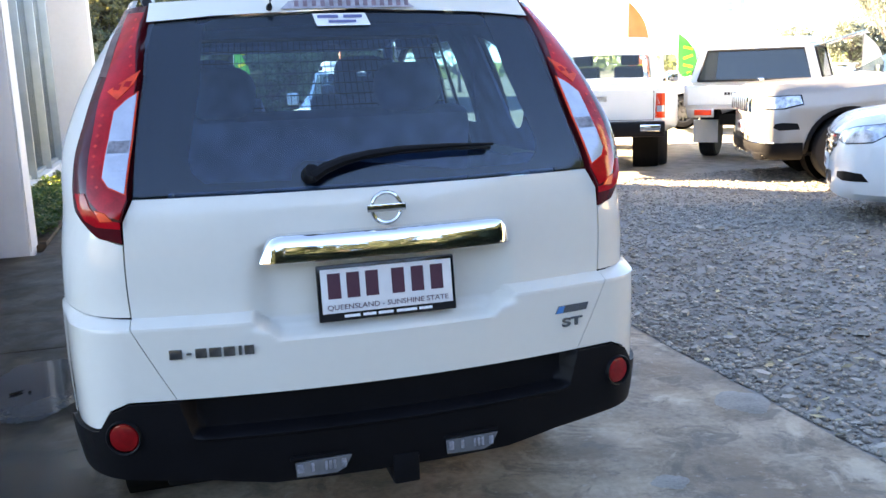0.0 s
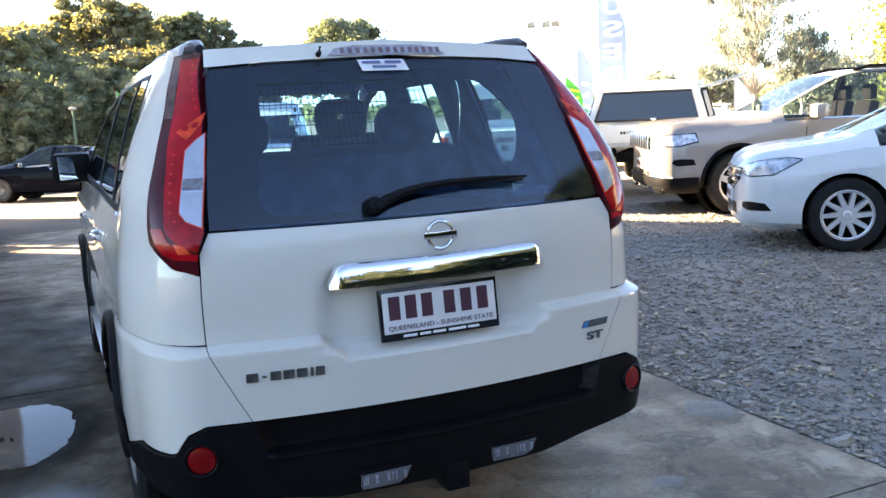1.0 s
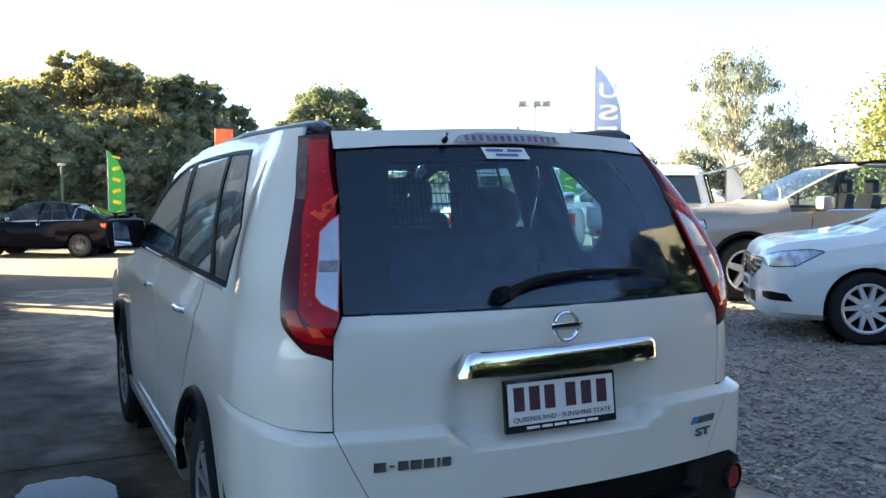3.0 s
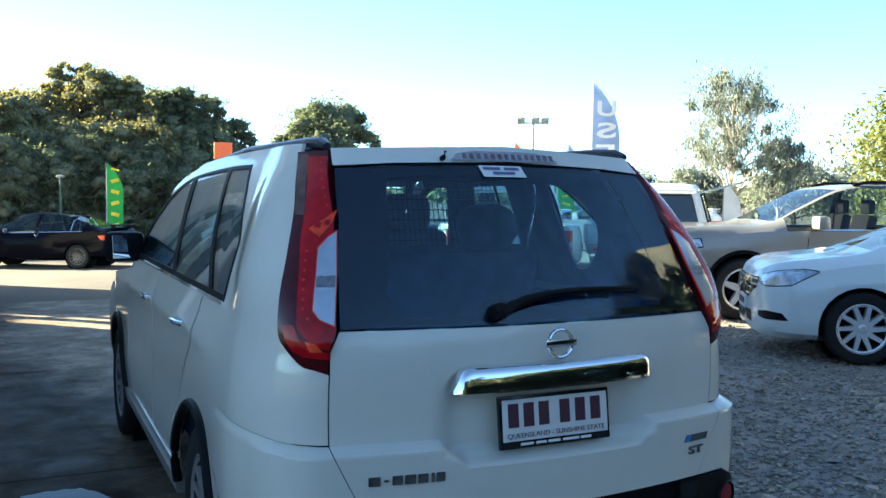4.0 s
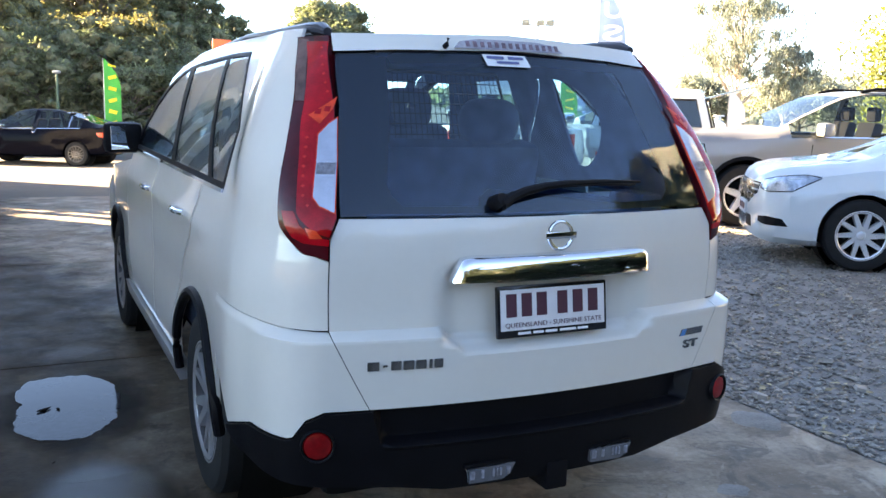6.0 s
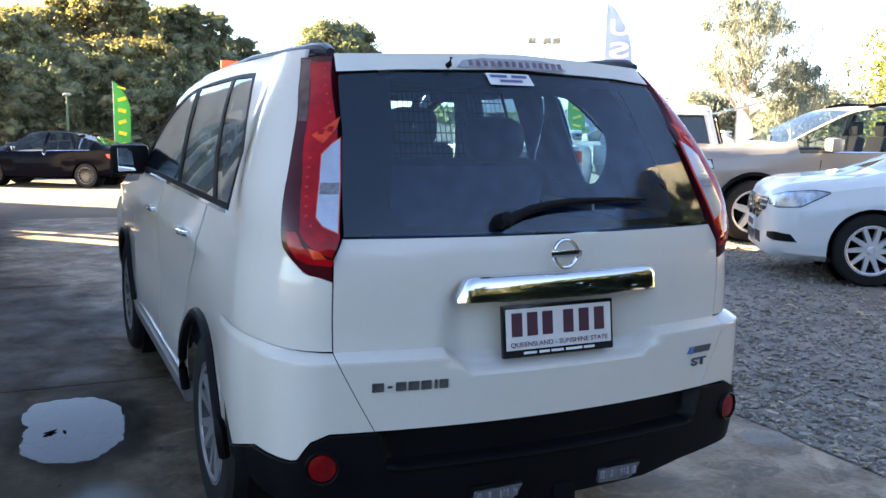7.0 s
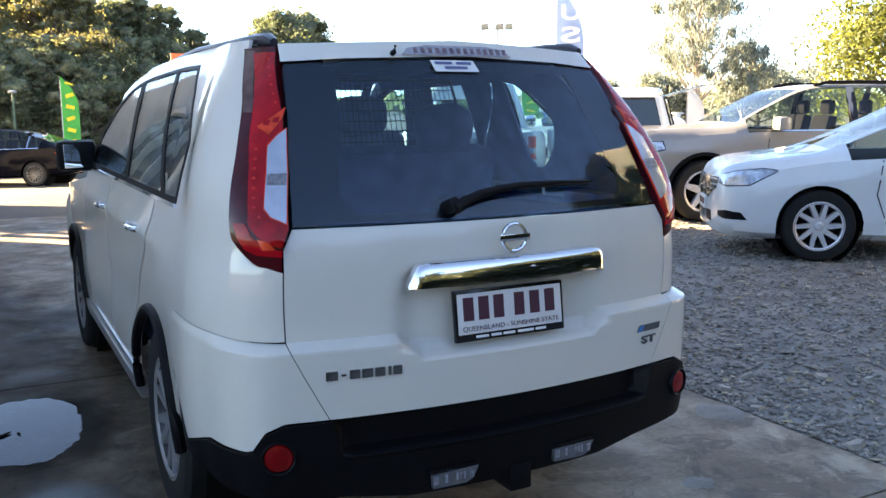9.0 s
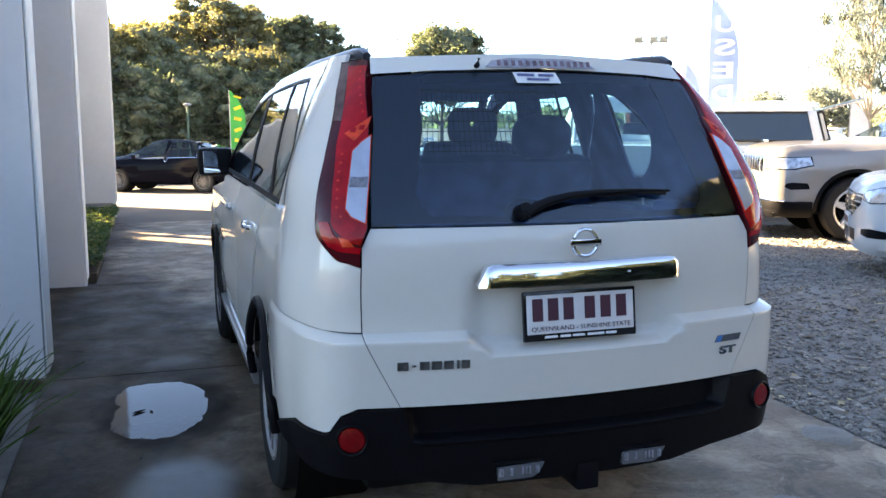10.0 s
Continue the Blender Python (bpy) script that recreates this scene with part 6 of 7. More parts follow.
# champagne four-wheel drive
def big_suv(m):
    r = thing("four_wheel_drive", "champagne-silver large four-wheel drive parked nose-in on the gravel", "car", m)
    st = [(0.0, 0.5, 1.01, 1.07, 0.78, 0.78, 0.6), (0.1, 0.42, 1.08, 1.37, 0.9, 0.88, 0.66), (0.35, 0.38, 1.16, 1.65, 0.94, 0.92, 0.68), (1.2, 0.36, 1.16, 1.73, 0.95, 0.93, 0.69), (2.0, 0.36, 1.15, 1.735, 0.95, 0.93, 0.69), (2.55, 0.36, 1.14, 1.69, 0.95, 0.93, 0.67), (3.1, 0.36, 1.13, 1.435, 0.95, 0.93, 0.72), (3.5, 0.37, 1.12, 1.23, 0.95, 0.92, 0.76), (4.2, 0.36, 1.07, 1.185, 0.95, 0.91, 0.76), (4.55, 0.31, 1.06, 1.165, 0.945, 0.9, 0.78), (4.7, 0.28, 1.05, 1.145, 0.925, 0.88, 0.78), (4.79, 0.27, 1.035, 1.12, 0.87, 0.835, 0.75), (4.85, 0.28, 1.02, 1.095, 0.77, 0.745, 0.68), (4.89, 0.3, 1.005, 1.07, 0.62, 0.6, 0.55), (4.91, 0.33, 0.99, 1.05, 0.5, 0.48, 0.44)]
    fa, ra = 3.89, 0.975
    body, tree = car_body(r, st, M_SILVER, [(0.45, 0.92), (1.00, 1.92), (2.02, 3.34)], [(2.62, 3.44, 10, "windscreen"), (0.12, 0.34, 10, "rear_screen")], [(fa, 0.39), (ra, 0.39)], 0.46, M_GLASS)
    four_wheels(r, 0.82, fa, ra, 0.390, 0.255, 0.258, 5, M_BRIGHTALLOY, twin=False, wide=0.06)
    car_seats(r, (1.25, 2.15), 1.04)
    car_mirror(r, 0.93, 2.98, 1.24, M_SILVER, (0.24, 0.15, 0.17))
    for s, v in ((-1, 90), (1, -90)):
        press("arch_moulding", tree, [strip([(fa + 0.475 * math.cos(a), 0.39 + 0.475 * math.sin(a)) for a in (radians(-8 + 196 * k / 20) for k in range(21))], 0.045)], v, M_BLACK, body, off=0.010, thick=0.03)
        press("arch_moulding", tree, [strip([(ra + 0.475 * math.cos(a), 0.39 + 0.475 * math.sin(a)) for a in (radians(-8 + 196 * k / 20) for k in range(21))], 0.045)], v, M_BLACK, body, off=0.010, thick=0.03)
        door_seams(tree, body, [[(3.08, 1.05), (3.12, 0.7), (3.02, 0.45)], [(1.97, 1.08), (1.97, 0.45)], [(0.95, 1.08), (1.02, 0.95), (1.42, 0.80), (1.50, 0.45)], [(1.5, 0.47), (3.0, 0.47)]], v)
        for y in (2.15, 1.12):
            press("door_handle", tree, [rect(y, y + 0.20, 0.98, 1.015)], v, M_SILVER, body, off=0.03, thick=0.03)
        press("window_chrome", tree, [strip([(0.42, 1.175), (2.95, 1.145)], 0.016)], v, M_CHROME, body, off=0.006)
        press("side_badge", tree, [rect(3.22, 3.28, 0.86, 0.88), rect(3.31, 3.35, 0.86, 0.88)], v, M_CHROME, body, off=0.004)
        press("sill", tree, [rect(1.5, 3.35, 0.37, 0.42)], v, M_BLACK, body, off=0.012)
        for y_a, y_b, z_a, z_b in ((1.91, 2.03, 1.17, 1.63), (0.91, 1.01, 1.18, 1.64)):
            press("pillar", tree, [rect(y_a, y_b, z_a, z_b)], v, M_TRIM, body, off=0.003)
    for s in (-1, 1):
        v = -45 * s
        c45 = math.sqrt(0.5)
        hl = [(2.46, 0.925), (2.50, 1.015), (3.02, 0.995), (3.05, 0.87), (2.62, 0.875)]
        hl = hl if s < 0 else [(-u, z) for u, z in hl]
        press("lamp_bezel", tree, [[(u + (0.012 if (u > 2.7 or -2.7 < u < 0) else -0.012), z + (0.012 if z > 0.93 else -0.012)) for u, z in hl]], v, M_BLACK, body, off=0.003, thick=0.02, du=0.04)
        press("headlamp", tree, [hl], v, M_HEAD, body, off=0.008, thick=0.03, du=0.04, label="clear wraparound headlamp")
        turn = (lambda p: p) if s < 0 else (lambda p: [(-u, z) for u, z in reversed(p)])
        press("fog_lamp", tree, [turn([(2.47, 0.635), (2.64, 0.625), (2.70, 0.66), (2.68, 0.70), (2.62, 0.715), (2.49, 0.705)])], v, M_BLACK, body, off=0.004, thick=0.02, du=0.04)
    nose = [(0.945, 4.40), (0.945, 4.55), (0.925, 4.70), (0.872, 4.79), (0.772, 4.85), (0.622, 4.893), (0.50, 4.913)]
    nose = [(-x, y) for x, y in nose] + [(x, y) for x, y in reversed(nose)]
    bm = bmesh.new()
    rows = []
    for z, grow, back in ((0.485, 1.000, 0.02), (0.475, 1.012, 0.0), (0.40, 1.012, 0.002), (0.32, 0.990, 0.02), (0.285, 0.955, 0.05)):
        rows.append([bm.verts.new((x * grow, 4.40 + (y - 4.40) * grow + (0.014 - back) * min(1, (y - 4.40) * 4), z)) for x, y in nose])
    for r0, r1 in zip(rows, rows[1:]):
        for k in range(len(nose) - 1):
            bm.faces.new((r0[k], r0[k + 1], r1[k + 1], r1[k]))
    bm.faces.new(rows[0])
    bm.faces.new(rows[-1][::-1])
    bmesh.ops.recalc_face_normals(bm, faces=bm.faces[:])
    valance = part("lower_bumper", bm, M_BLACK, r, "black plastic lower bumper")
    for s in (-1, 1):
        bm = bmesh.new()
        tube(bm, [(s * x * 1.016, y + 0.016, 0.487) for x, y in ((0.50, 4.913), (0.622, 4.893), (0.772, 4.85), (0.872, 4.79), (0.92, 4.70))], 0.011, 6)
        part("bumper_trim", bm, M_CHROME, valance)
    bm = bmesh.new()
    box(bm, (0, 4.885, 0.925), (1.04, 0.10, 0.21), 0.03)
    grille = part("grille", bm, M_CHROME, r, "chrome seven-slot grille")
    for k in range(7):
        bm = bmesh.new()
        box(bm, (-0.42 + 0.14 * k, 4.934, 0.925), (0.085, 0.012, 0.165), 0.004)
        part("grille_slot", bm, M_BLACK, grille, "dark grille slot")
    for k in range(8):
        bm = bmesh.new()
        box(bm, (-0.49 + 0.14 * k, 4.948, 0.925), (0.050, 0.034, 0.195), 0.008)
        part("grille_bar", bm, M_CHROME, grille)
    press("lower_intake", tree, [[(-0.50, 0.46), (0.50, 0.46), (0.46, 0.545), (-0.46, 0.545)]], 0, M_BLACK, body, off=0.008, thick=0.03)
    press("lower_valance", tree, [[(-0.88, 0.28), (0.88, 0.28), (0.86, 0.40), (0.45, 0.44), (-0.45, 0.44), (-0.86, 0.40)]], 0, M_BLACK, body, off=0.012, thick=0.03)
    press("skid_plate", tree, [[(-0.62, 0.30), (0.62, 0.30), (0.58, 0.37), (-0.58, 0.37)]], 0, M_CHROME, body, off=0.02, thick=0.02)
    bm = bmesh.new()
    box(bm, (0, 4.925, 0.63), (0.372, 0.02, 0.13), 0.004)
    np_ = part("number_plate", bm, M_PLATE, r)
    bm = bmesh.new()
    box(bm, (0, 4.937, 0.635), (0.30, 0.004, 0.06), 0)
    part("plate_bar", bm, M_MAROON, np_)
    for s in (-1, 1):
        bm = bmesh.new()
        tube(bm, [(s * 0.62, 0.5, 1.72), (s * 0.62, 0.6, 1.760), (s * 0.62, 2.2, 1.760), (s * 0.62, 2.4, 1.715)], 0.02, 8)
        part("roof_rail", bm, M_BLACK, r)
    return r


# white small sedan
def white_sedan(m):
    r = thing("sedan", "white small sedan with silver alloy wheels parked on the gravel", "car", m)
    st = [(0.00, 0.42, 0.84, 0.90, 0.70, 0.70, 0.58), (0.10, 0.34, 0.96, 1.04, 0.82, 0.80, 0.64), (0.55, 0.26, 1.00, 1.10, 0.875, 0.85, 0.66), (0.95, 0.22, 1.00, 1.20, 0.88, 0.86, 0.60), (1.55, 0.20, 0.98, 1.455, 0.88, 0.86, 0.58), (2.1, 0.19, 0.96, 1.49, 0.88, 0.86, 0.59), (2.55, 0.19, 0.94, 1.45, 0.88, 0.86, 0.60), (3.05, 0.19, 0.92, 1.22, 0.88, 0.86, 0.62), (3.62, 0.19, 0.88, 0.975, 0.88, 0.845, 0.64), (4.1, 0.19, 0.80, 0.90, 0.875, 0.82, 0.66), (4.28, 0.195, 0.78, 0.875, 0.84, 0.79, 0.64), (4.40, 0.20, 0.74, 0.84, 0.77, 0.73, 0.58), (4.49, 0.215, 0.68, 0.78, 0.64, 0.60, 0.47), (4.535, 0.23, 0.62, 0.72, 0.45, 0.42, 0.33), (4.555, 0.26, 0.56, 0.66, 0.22, 0.20, 0.15)]
    fa, ra = 3.68, 0.98
    body, tree = car_body(r, st, M_WHITE2, [(0.95, 1.25), (1.30, 2.10), (2.20, 3.44)], [(2.62, 3.56, 10, "windscreen"), (0.66, 1.42, 10, "rear_screen")], [(fa, 0.312), (ra, 0.312)], 0.365, M_GLASS)
    four_wheels(r, 0.765, fa, ra, 0.318, 0.205, 0.214, 10, M_BRIGHTALLOY, twin=False, wide=0.034, skew=0.075)
    car_seats(r, (1.35, 2.2), 0.90)
    car_mirror(r, 0.86, 3.02, 1.0, M_WHITE2, (0.19, 0.13, 0.13))
    for s, v in ((-1, 90), (1, -90)):
        door_seams(tree, body, [[(3.18, 0.90), (3.22, 0.6), (3.10, 0.27)], [(2.15, 0.95), (2.15, 0.27)], [(1.22, 0.98), (1.32, 0.75), (1.40, 0.30)], [(1.40, 0.28), (3.10, 0.28)]], v)
        for y in (2.28, 1.30):
            press("door_handle", tree, [rect(y, y + 0.18, 0.82, 0.85)], v, M_WHITE2, body, off=0.028, thick=0.03)
        press("sill", tree, [rect(1.40, 3.22, 0.20, 0.255)], v, M_WHITE2, body, off=0.012, thick=0.02)
        for y_a, y_b, z_a, z_b in ((2.09, 2.21, 0.98, 1.37), (1.24, 1.31, 0.99, 1.36)):
            press("pillar", tree, [rect(y_a, y_b, z_a, z_b)], v, M_TRIM, body, off=0.003)
    for s in (-1, 1):
        v = -45 * s
        hl = [(2.28, 0.800), (2.40, 0.812), (2.60, 0.785), (2.76, 0.745), (2.80, 0.68), (2.66, 0.655), (2.44, 0.675)]
        hl = hl if s < 0 else [(-u, z) for u, z in hl]
        press("headlamp_edge", tree, [strip(hl + hl[:1], 0.016)], v, M_TRIM, body, off=0.004, thick=0.01, du=0.05)
        press("headlamp", tree, [hl], v, M_HEAD, body, off=0.006, thick=0.02, du=0.05, label="clear swept-back headlamp")
        fr = [(2.44, 0.36), (2.66, 0.355), (2.78, 0.375), (2.78, 0.42), (2.66, 0.435), (2.50, 0.425)]
        fr = fr if s < 0 else [(-u, z) for u, z in fr]
        press("fog_recess", tree, [fr], v, M_BLACK, body, off=0.003, thick=0.02, du=0.04)
    press("grille", tree, [[(-0.50, 0.62), (-0.26, 0.51), (0.26, 0.51), (0.50, 0.62), (0.52, 0.72), (-0.52, 0.72)]], 0, M_TRIM, body, off=0.004, thick=0.02, du=0.03)
    for z in (0.55, 0.60, 0.65, 0.70):
        w = 0.28 + (z - 0.51) * 1.9
        press("grille_bar", tree, [strip([(-min(w, 0.51), z), (min(w, 0.51), z)], 0.014)], 0, M_CHROME, body, off=0.014, thick=0.01, du=0.04)
    press("lower_grille", tree, [[(-0.42, 0.30), (0.42, 0.30), (0.38, 0.40), (-0.38, 0.40)]], 0, M_BLACK, body, off=0.003, thick=0.02, du=0.04)
    bm = bmesh.new()
    box(bm, (0, 4.562, 0.455), (0.372, 0.02, 0.12), 0.004)
    np_ = part("number_plate", bm, M_PLATE, r)
    bm = bmesh.new()
    box(bm, (0, 4.574, 0.46), (0.30, 0.004, 0.055), 0)
    part("plate_bar", bm, M_MAROON, np_)
    return r


# black sedan on the far drive
def black_sedan(m, paint=M_NAVY, label="glossy black sedan with grey alloy wheels on the sunny drive", name="sedan"):
    r = thing(name, label, "car", m)
    st = [(0.00, 0.46, 0.90, 0.96, 0.70, 0.70, 0.58), (0.10, 0.36, 1.00, 1.07, 0.82, 0.80, 0.62), (0.50, 0.28, 1.02, 1.12, 0.87, 0.84, 0.62), (0.90, 0.24, 1.00, 1.24, 0.875, 0.85, 0.57), (1.5, 0.22, 0.97, 1.44, 0.875, 0.85, 0.55), (2.1, 0.21, 0.95, 1.475, 0.875, 0.85, 0.56), (2.55, 0.21, 0.93, 1.43, 0.875, 0.85, 0.57), (3.05, 0.21, 0.92, 1.20, 0.875, 0.85, 0.60), (3.55, 0.22, 0.90, 1.00, 0.875, 0.84, 0.64), (4.15, 0.24, 0.80, 0.92, 0.86, 0.80, 0.62), (4.42, 0.26, 0.68, 0.78, 0.78, 0.72, 0.56), (4.55, 0.32, 0.55, 0.60, 0.60, 0.56, 0.45)]
    fa, ra = 3.62, 0.98
    body, tree = car_body(r, st, paint, [(0.86, 1.15), (1.22, 2.05), (2.15, 3.36)], [(2.62, 3.48, 10, "windscreen"), (0.62, 1.40, 10, "rear_screen")], [(fa, 0.32), (ra, 0.32)], 0.37, M_GLASS)
    four_wheels(r, 0.765, fa, ra, 0.322, 0.205, 0.22, 14, M_DARKALLOY, twin=False, wide=0.022)
    car_seats(r, (1.35, 2.2), 0.90)
    car_mirror(r, 0.86, 2.98, 1.0, paint, (0.19, 0.13, 0.13))
    for s, v in ((-1, 90), (1, -90)):
        press("window_chrome", tree, [strip([(0.86, 1.0), (3.05, 0.935)], 0.014)], v, M_CHROME, body, off=0.004)
        press("pillar", tree, [rect(2.04, 2.16, 0.97, 1.36)], v, M_TRIM, body, off=0.003)
        for y in (2.25, 1.30):
            press("door_handle", tree, [rect(y, y + 0.18, 0.80, 0.83)], v, paint, body, off=0.028, thick=0.03)
        press("tail_lamp", tree, [[(0.02, 0.74), (0.34, 0.80), (0.42, 0.90), (0.04, 0.92)]], v, M_RED2, body, off=0.006, thick=0.02, label="red tail lamp")
        press("quarter_chrome", tree, [strip([(1.18, 1.34), (1.17, 1.02)], 0.03)], v, M_CHROME, body, off=0.004)
    for s in (-1, 1):
        press("tail_lamp", tree, [[(s * 0.42, 0.74), (s * 0.72, 0.74), (s * 0.72, 0.91), (s * 0.46, 0.90)][::s]], 180, M_RED2, body, off=0.006, thick=0.02)
    bm = bmesh.new()
    box(bm, (0, 0.12, 1.17), (1.10, 0.20, 0.03), 0.012)
    box(bm, (-0.5, 0.14, 1.11), (0.03, 0.12, 0.12), 0.008)
    box(bm, (0.5, 0.14, 1.11), (0.03, 0.12, 0.12), 0.008)
    part("boot_spoiler", bm, paint, r)
    return r


# white utility with a dark bumper, seen from behind
def pickup(m):
    r = thing("utility_truck", "white dual-cab utility truck with a dark rear bumper", "pickup truck", m)
    st = [(0.00, 0.62, 1.10, 1.12, 0.84, 0.84, 0.80), (0.04, 0.60, 1.12, 1.14, 0.90, 0.89, 0.84), (1.50, 0.50, 1.12, 1.14, 0.91, 0.90, 0.84), (1.58, 0.48, 1.12, 1.16, 0.91, 0.90, 0.72), (1.66, 0.48, 1.12, 1.60, 0.91, 0.90, 0.66), (2.2, 0.46, 1.10, 1.67, 0.91, 0.90, 0.66), (2.9, 0.46, 1.10, 1.65, 0.91, 0.90, 0.66), (3.3, 0.46, 1.09, 1.45, 0.91, 0.90, 0.68), (3.85, 0.46, 1.08, 1.15, 0.91, 0.89, 0.72), (4.8, 0.46, 1.02, 1.08, 0.90, 0.87, 0.72), (5.10, 0.48, 0.90, 0.96, 0.82, 0.80, 0.68), (5.20, 0.52, 0.74, 0.80, 0.72, 0.70, 0.6)]
    fa, ra = 4.30, 1.15
    body, tree = car_body(r, st, M_WHITE2, [(1.80, 2.40), (2.50, 3.66)], [(3.0, 3.80, 10, "windscreen"), (1.60, 1.655, 9, "rear_screen")], [(fa, 0.39), (ra, 0.39)], 0.46, M_GLASS)
    four_wheels(r, 0.80, fa, ra, 0.385, 0.25, 0.225, 6)
    car_seats(r, (2.0, 2.75), 1.12)
    car_mirror(r, 0.92, 3.25, 1.22, M_WHITE2, (0.20, 0.13, 0.20))
    bm = bmesh.new()
    box(bm, (0, -0.06, 0.60), (1.78, 0.20, 0.20), 0.04)
    b = part("rear_bumper", bm, M_BLACK, r)
    for s in (-1, 1):
        bm = bmesh.new()
        box(bm, (s * 0.70, -0.150, 0.62), (0.26, 0.03, 0.09), 0.012)
        part("bumper_step", bm, M_CHROME, b)
        press("tail_lamp", tree, [[(s * 0.755, 0.74), (s * 0.88, 0.74), (s * 0.88, 1.06), (s * 0.77, 1.06)][::s]], 180, M_RED2, body, off=0.012, thick=0.03, du=0.06, label="tall red tail lamp")
        press("tail_lamp_white", tree, [[(s * 0.765, 0.82), (s * 0.87, 0.82), (s * 0.87, 0.90), (s * 0.77, 0.90)][::s]], 180, M_LENS, body, off=0.014, thick=0.02, du=0.06)
        bm = bmesh.new()
        tube(bm, [(s * 0.62, 1.5, 1.14), (s * 0.60, 1.35, 1.50), (s * 0.55, 1.30, 1.56)], 0.035, 8)
        part("sports_bar", bm, M_CHROME, r)
    press("tailgate_gap", tree, [strip([(-0.74, 0.72), (-0.74, 1.09)], 0.012), strip([(0.74, 1.09), (0.74, 0.72)], 0.012), strip([(-0.74, 0.715), (0.74, 0.715)], 0.012)], 180, M_UNDER, body, off=0.003, thick=0.006)
    press("tailgate_handle", tree, [rect(-0.13, 0.13, 0.965, 1.035)], 180, M_CHROME, body, off=0.012, thick=0.02)
    press("tailgate_badge", tree, [rect(-0.05, 0.05, 0.84, 0.92)], 180, M_CHROME, body, off=0.008, thick=0.012)
    bm = bmesh.new()
    box(bm, (0, -0.165, 0.60), (0.372, 0.012, 0.12), 0.003)
    np_ = part("number_plate", bm, M_PLATE, r)
    bm = bmesh.new()
    box(bm, (0, -0.173, 0.605), (0.30, 0.004, 0.06), 0)
    part("plate_bar", bm, M_MAROON, np_)
    for k in (0, 1):
        bm = bmesh.new()
        tube(bm, [(-0.62, 1.9 + 0.6 * k, 1.73), (0.62, 1.9 + 0.6 * k, 1.73)], 0.022, 8)
        rb = part("roof_bar", bm, M_ALLOY, r)
        for s in (-1, 1):
            bm = bmesh.new()
            box(bm, (s * 0.6, 1.9 + 0.6 * k, 1.69), (0.05, 0.05, 0.09), 0.008)
            part("roof_bar_foot", bm, M_BLACK, rb)
    return r


# white tray-back utility with a fibreglass canopy
def canopy_truck(m):
    r = thing("tray_truck", "white tray-back utility truck with a fibreglass canopy and dark windows", "pickup truck", m)
    st = [(1.95, 0.52, 1.12, 1.66, 0.86, 0.86, 0.66), (2.05, 0.50, 1.12, 1.74, 0.89, 0.88, 0.66), (2.8, 0.48, 1.10, 1.76, 0.89, 0.88, 0.66), (3.2, 0.48, 1.09, 1.50, 0.89, 0.88, 0.68), (3.75, 0.48, 1.08, 1.15, 0.89, 0.87, 0.72), (4.6, 0.48, 1.0, 1.06, 0.88, 0.84, 0.70), (4.95, 0.5, 0.84, 0.9, 0.76, 0.74, 0.62)]
    fa, ra = 4.1, 1.05
    body, tree = car_body(r, st, M_WHITE2, [(2.2, 3.56)], [(2.95, 3.70, 10, "windscreen")], [(fa, 0.37)], 0.44, M_GLASS)
    four_wheels(r, 0.76, fa, ra, 0.372, 0.24, 0.215, 6)
    bm = bmesh.new()
    box(bm, (0, 0.95, 0.80), (1.84, 1.95, 0.06), 0.01)
    tray = part("tray_floor", bm, M_ALLOY, r)
    for s in (-1, 1):
        bm = bmesh.new()
        box(bm, (s * 0.91, 0.95, 0.97), (0.035, 1.90, 0.27), 0.008)
        part("drop_side", bm, M_WHITE2, tray)
        bm = bmesh.new()
        box(bm, (s * 0.915, -0.01, 0.97), (0.06, 0.06, 0.30), 0.008)
        part("tray_post", bm, M_ALLOY, tray)
        bm = bmesh.new()
        box(bm, (s * 0.70, -0.05, 0.72), (0.38, 0.04, 0.12), 0.008)
        tl = part("lamp_board", bm, M_ALLOY, tray)
        bm = bmesh.new()
        box(bm, (s * 0.66, -0.078, 0.73), (0.24, 0.02, 0.08), 0.006)
        part("tail_lamp", bm, M_RED2, tl, "red tail lamp block")
        bm = bmesh.new()
        box(bm, (s * 0.74, 0.55, 0.42), (0.36, 0.012, 0.34), 0.003)
        part("mud_flap", bm, M_PRINT, tray, "pale mud flap")
    bm = bmesh.new()
    box(bm, (0, -0.015, 0.97), (1.80, 0.035, 0.27), 0.008)
    tg = part("tail_board", bm, M_WHITE2, tray)
    for k, x in enumerate((-0.36, -0.315, -0.275, -0.23, -0.185, -0.14)):
        bm = bmesh.new()
        box(bm, (x, -0.035, 0.99), (0.032 if k != 2 else 0.012, 0.006, 0.042), 0)
        part("badge_bar", bm, M_BLACK, tg)
    bm = bmesh.new()
    box(bm, (0.12, -0.06, 0.72), (0.372, 0.012, 0.12), 0.003)
    np_ = part("number_plate", bm, M_PLATE, r)
    bm = bmesh.new()
    box(bm, (0.12, -0.068, 0.725), (0.30, 0.004, 0.06), 0)
    part("plate_bar", bm, M_MAROON, np_)
    bm = bmesh.new()
    box(bm, (0, 1.0, 0.62), (0.9, 1.9, 0.16), 0.02)
    part("chassis", bm, M_UNDER, r)
    # canopy: a tapered shell
    bm = bmesh.new()
    lo = [(-0.90, 0.02, 1.11), (0.90, 0.02, 1.11), (0.90, 1.90, 1.11), (-0.90, 1.90, 1.11)]
    hi = [(-0.74, 0.14, 1.66), (0.74, 0.14, 1.66), (0.74, 1.86, 1.70), (-0.74, 1.86, 1.70)]
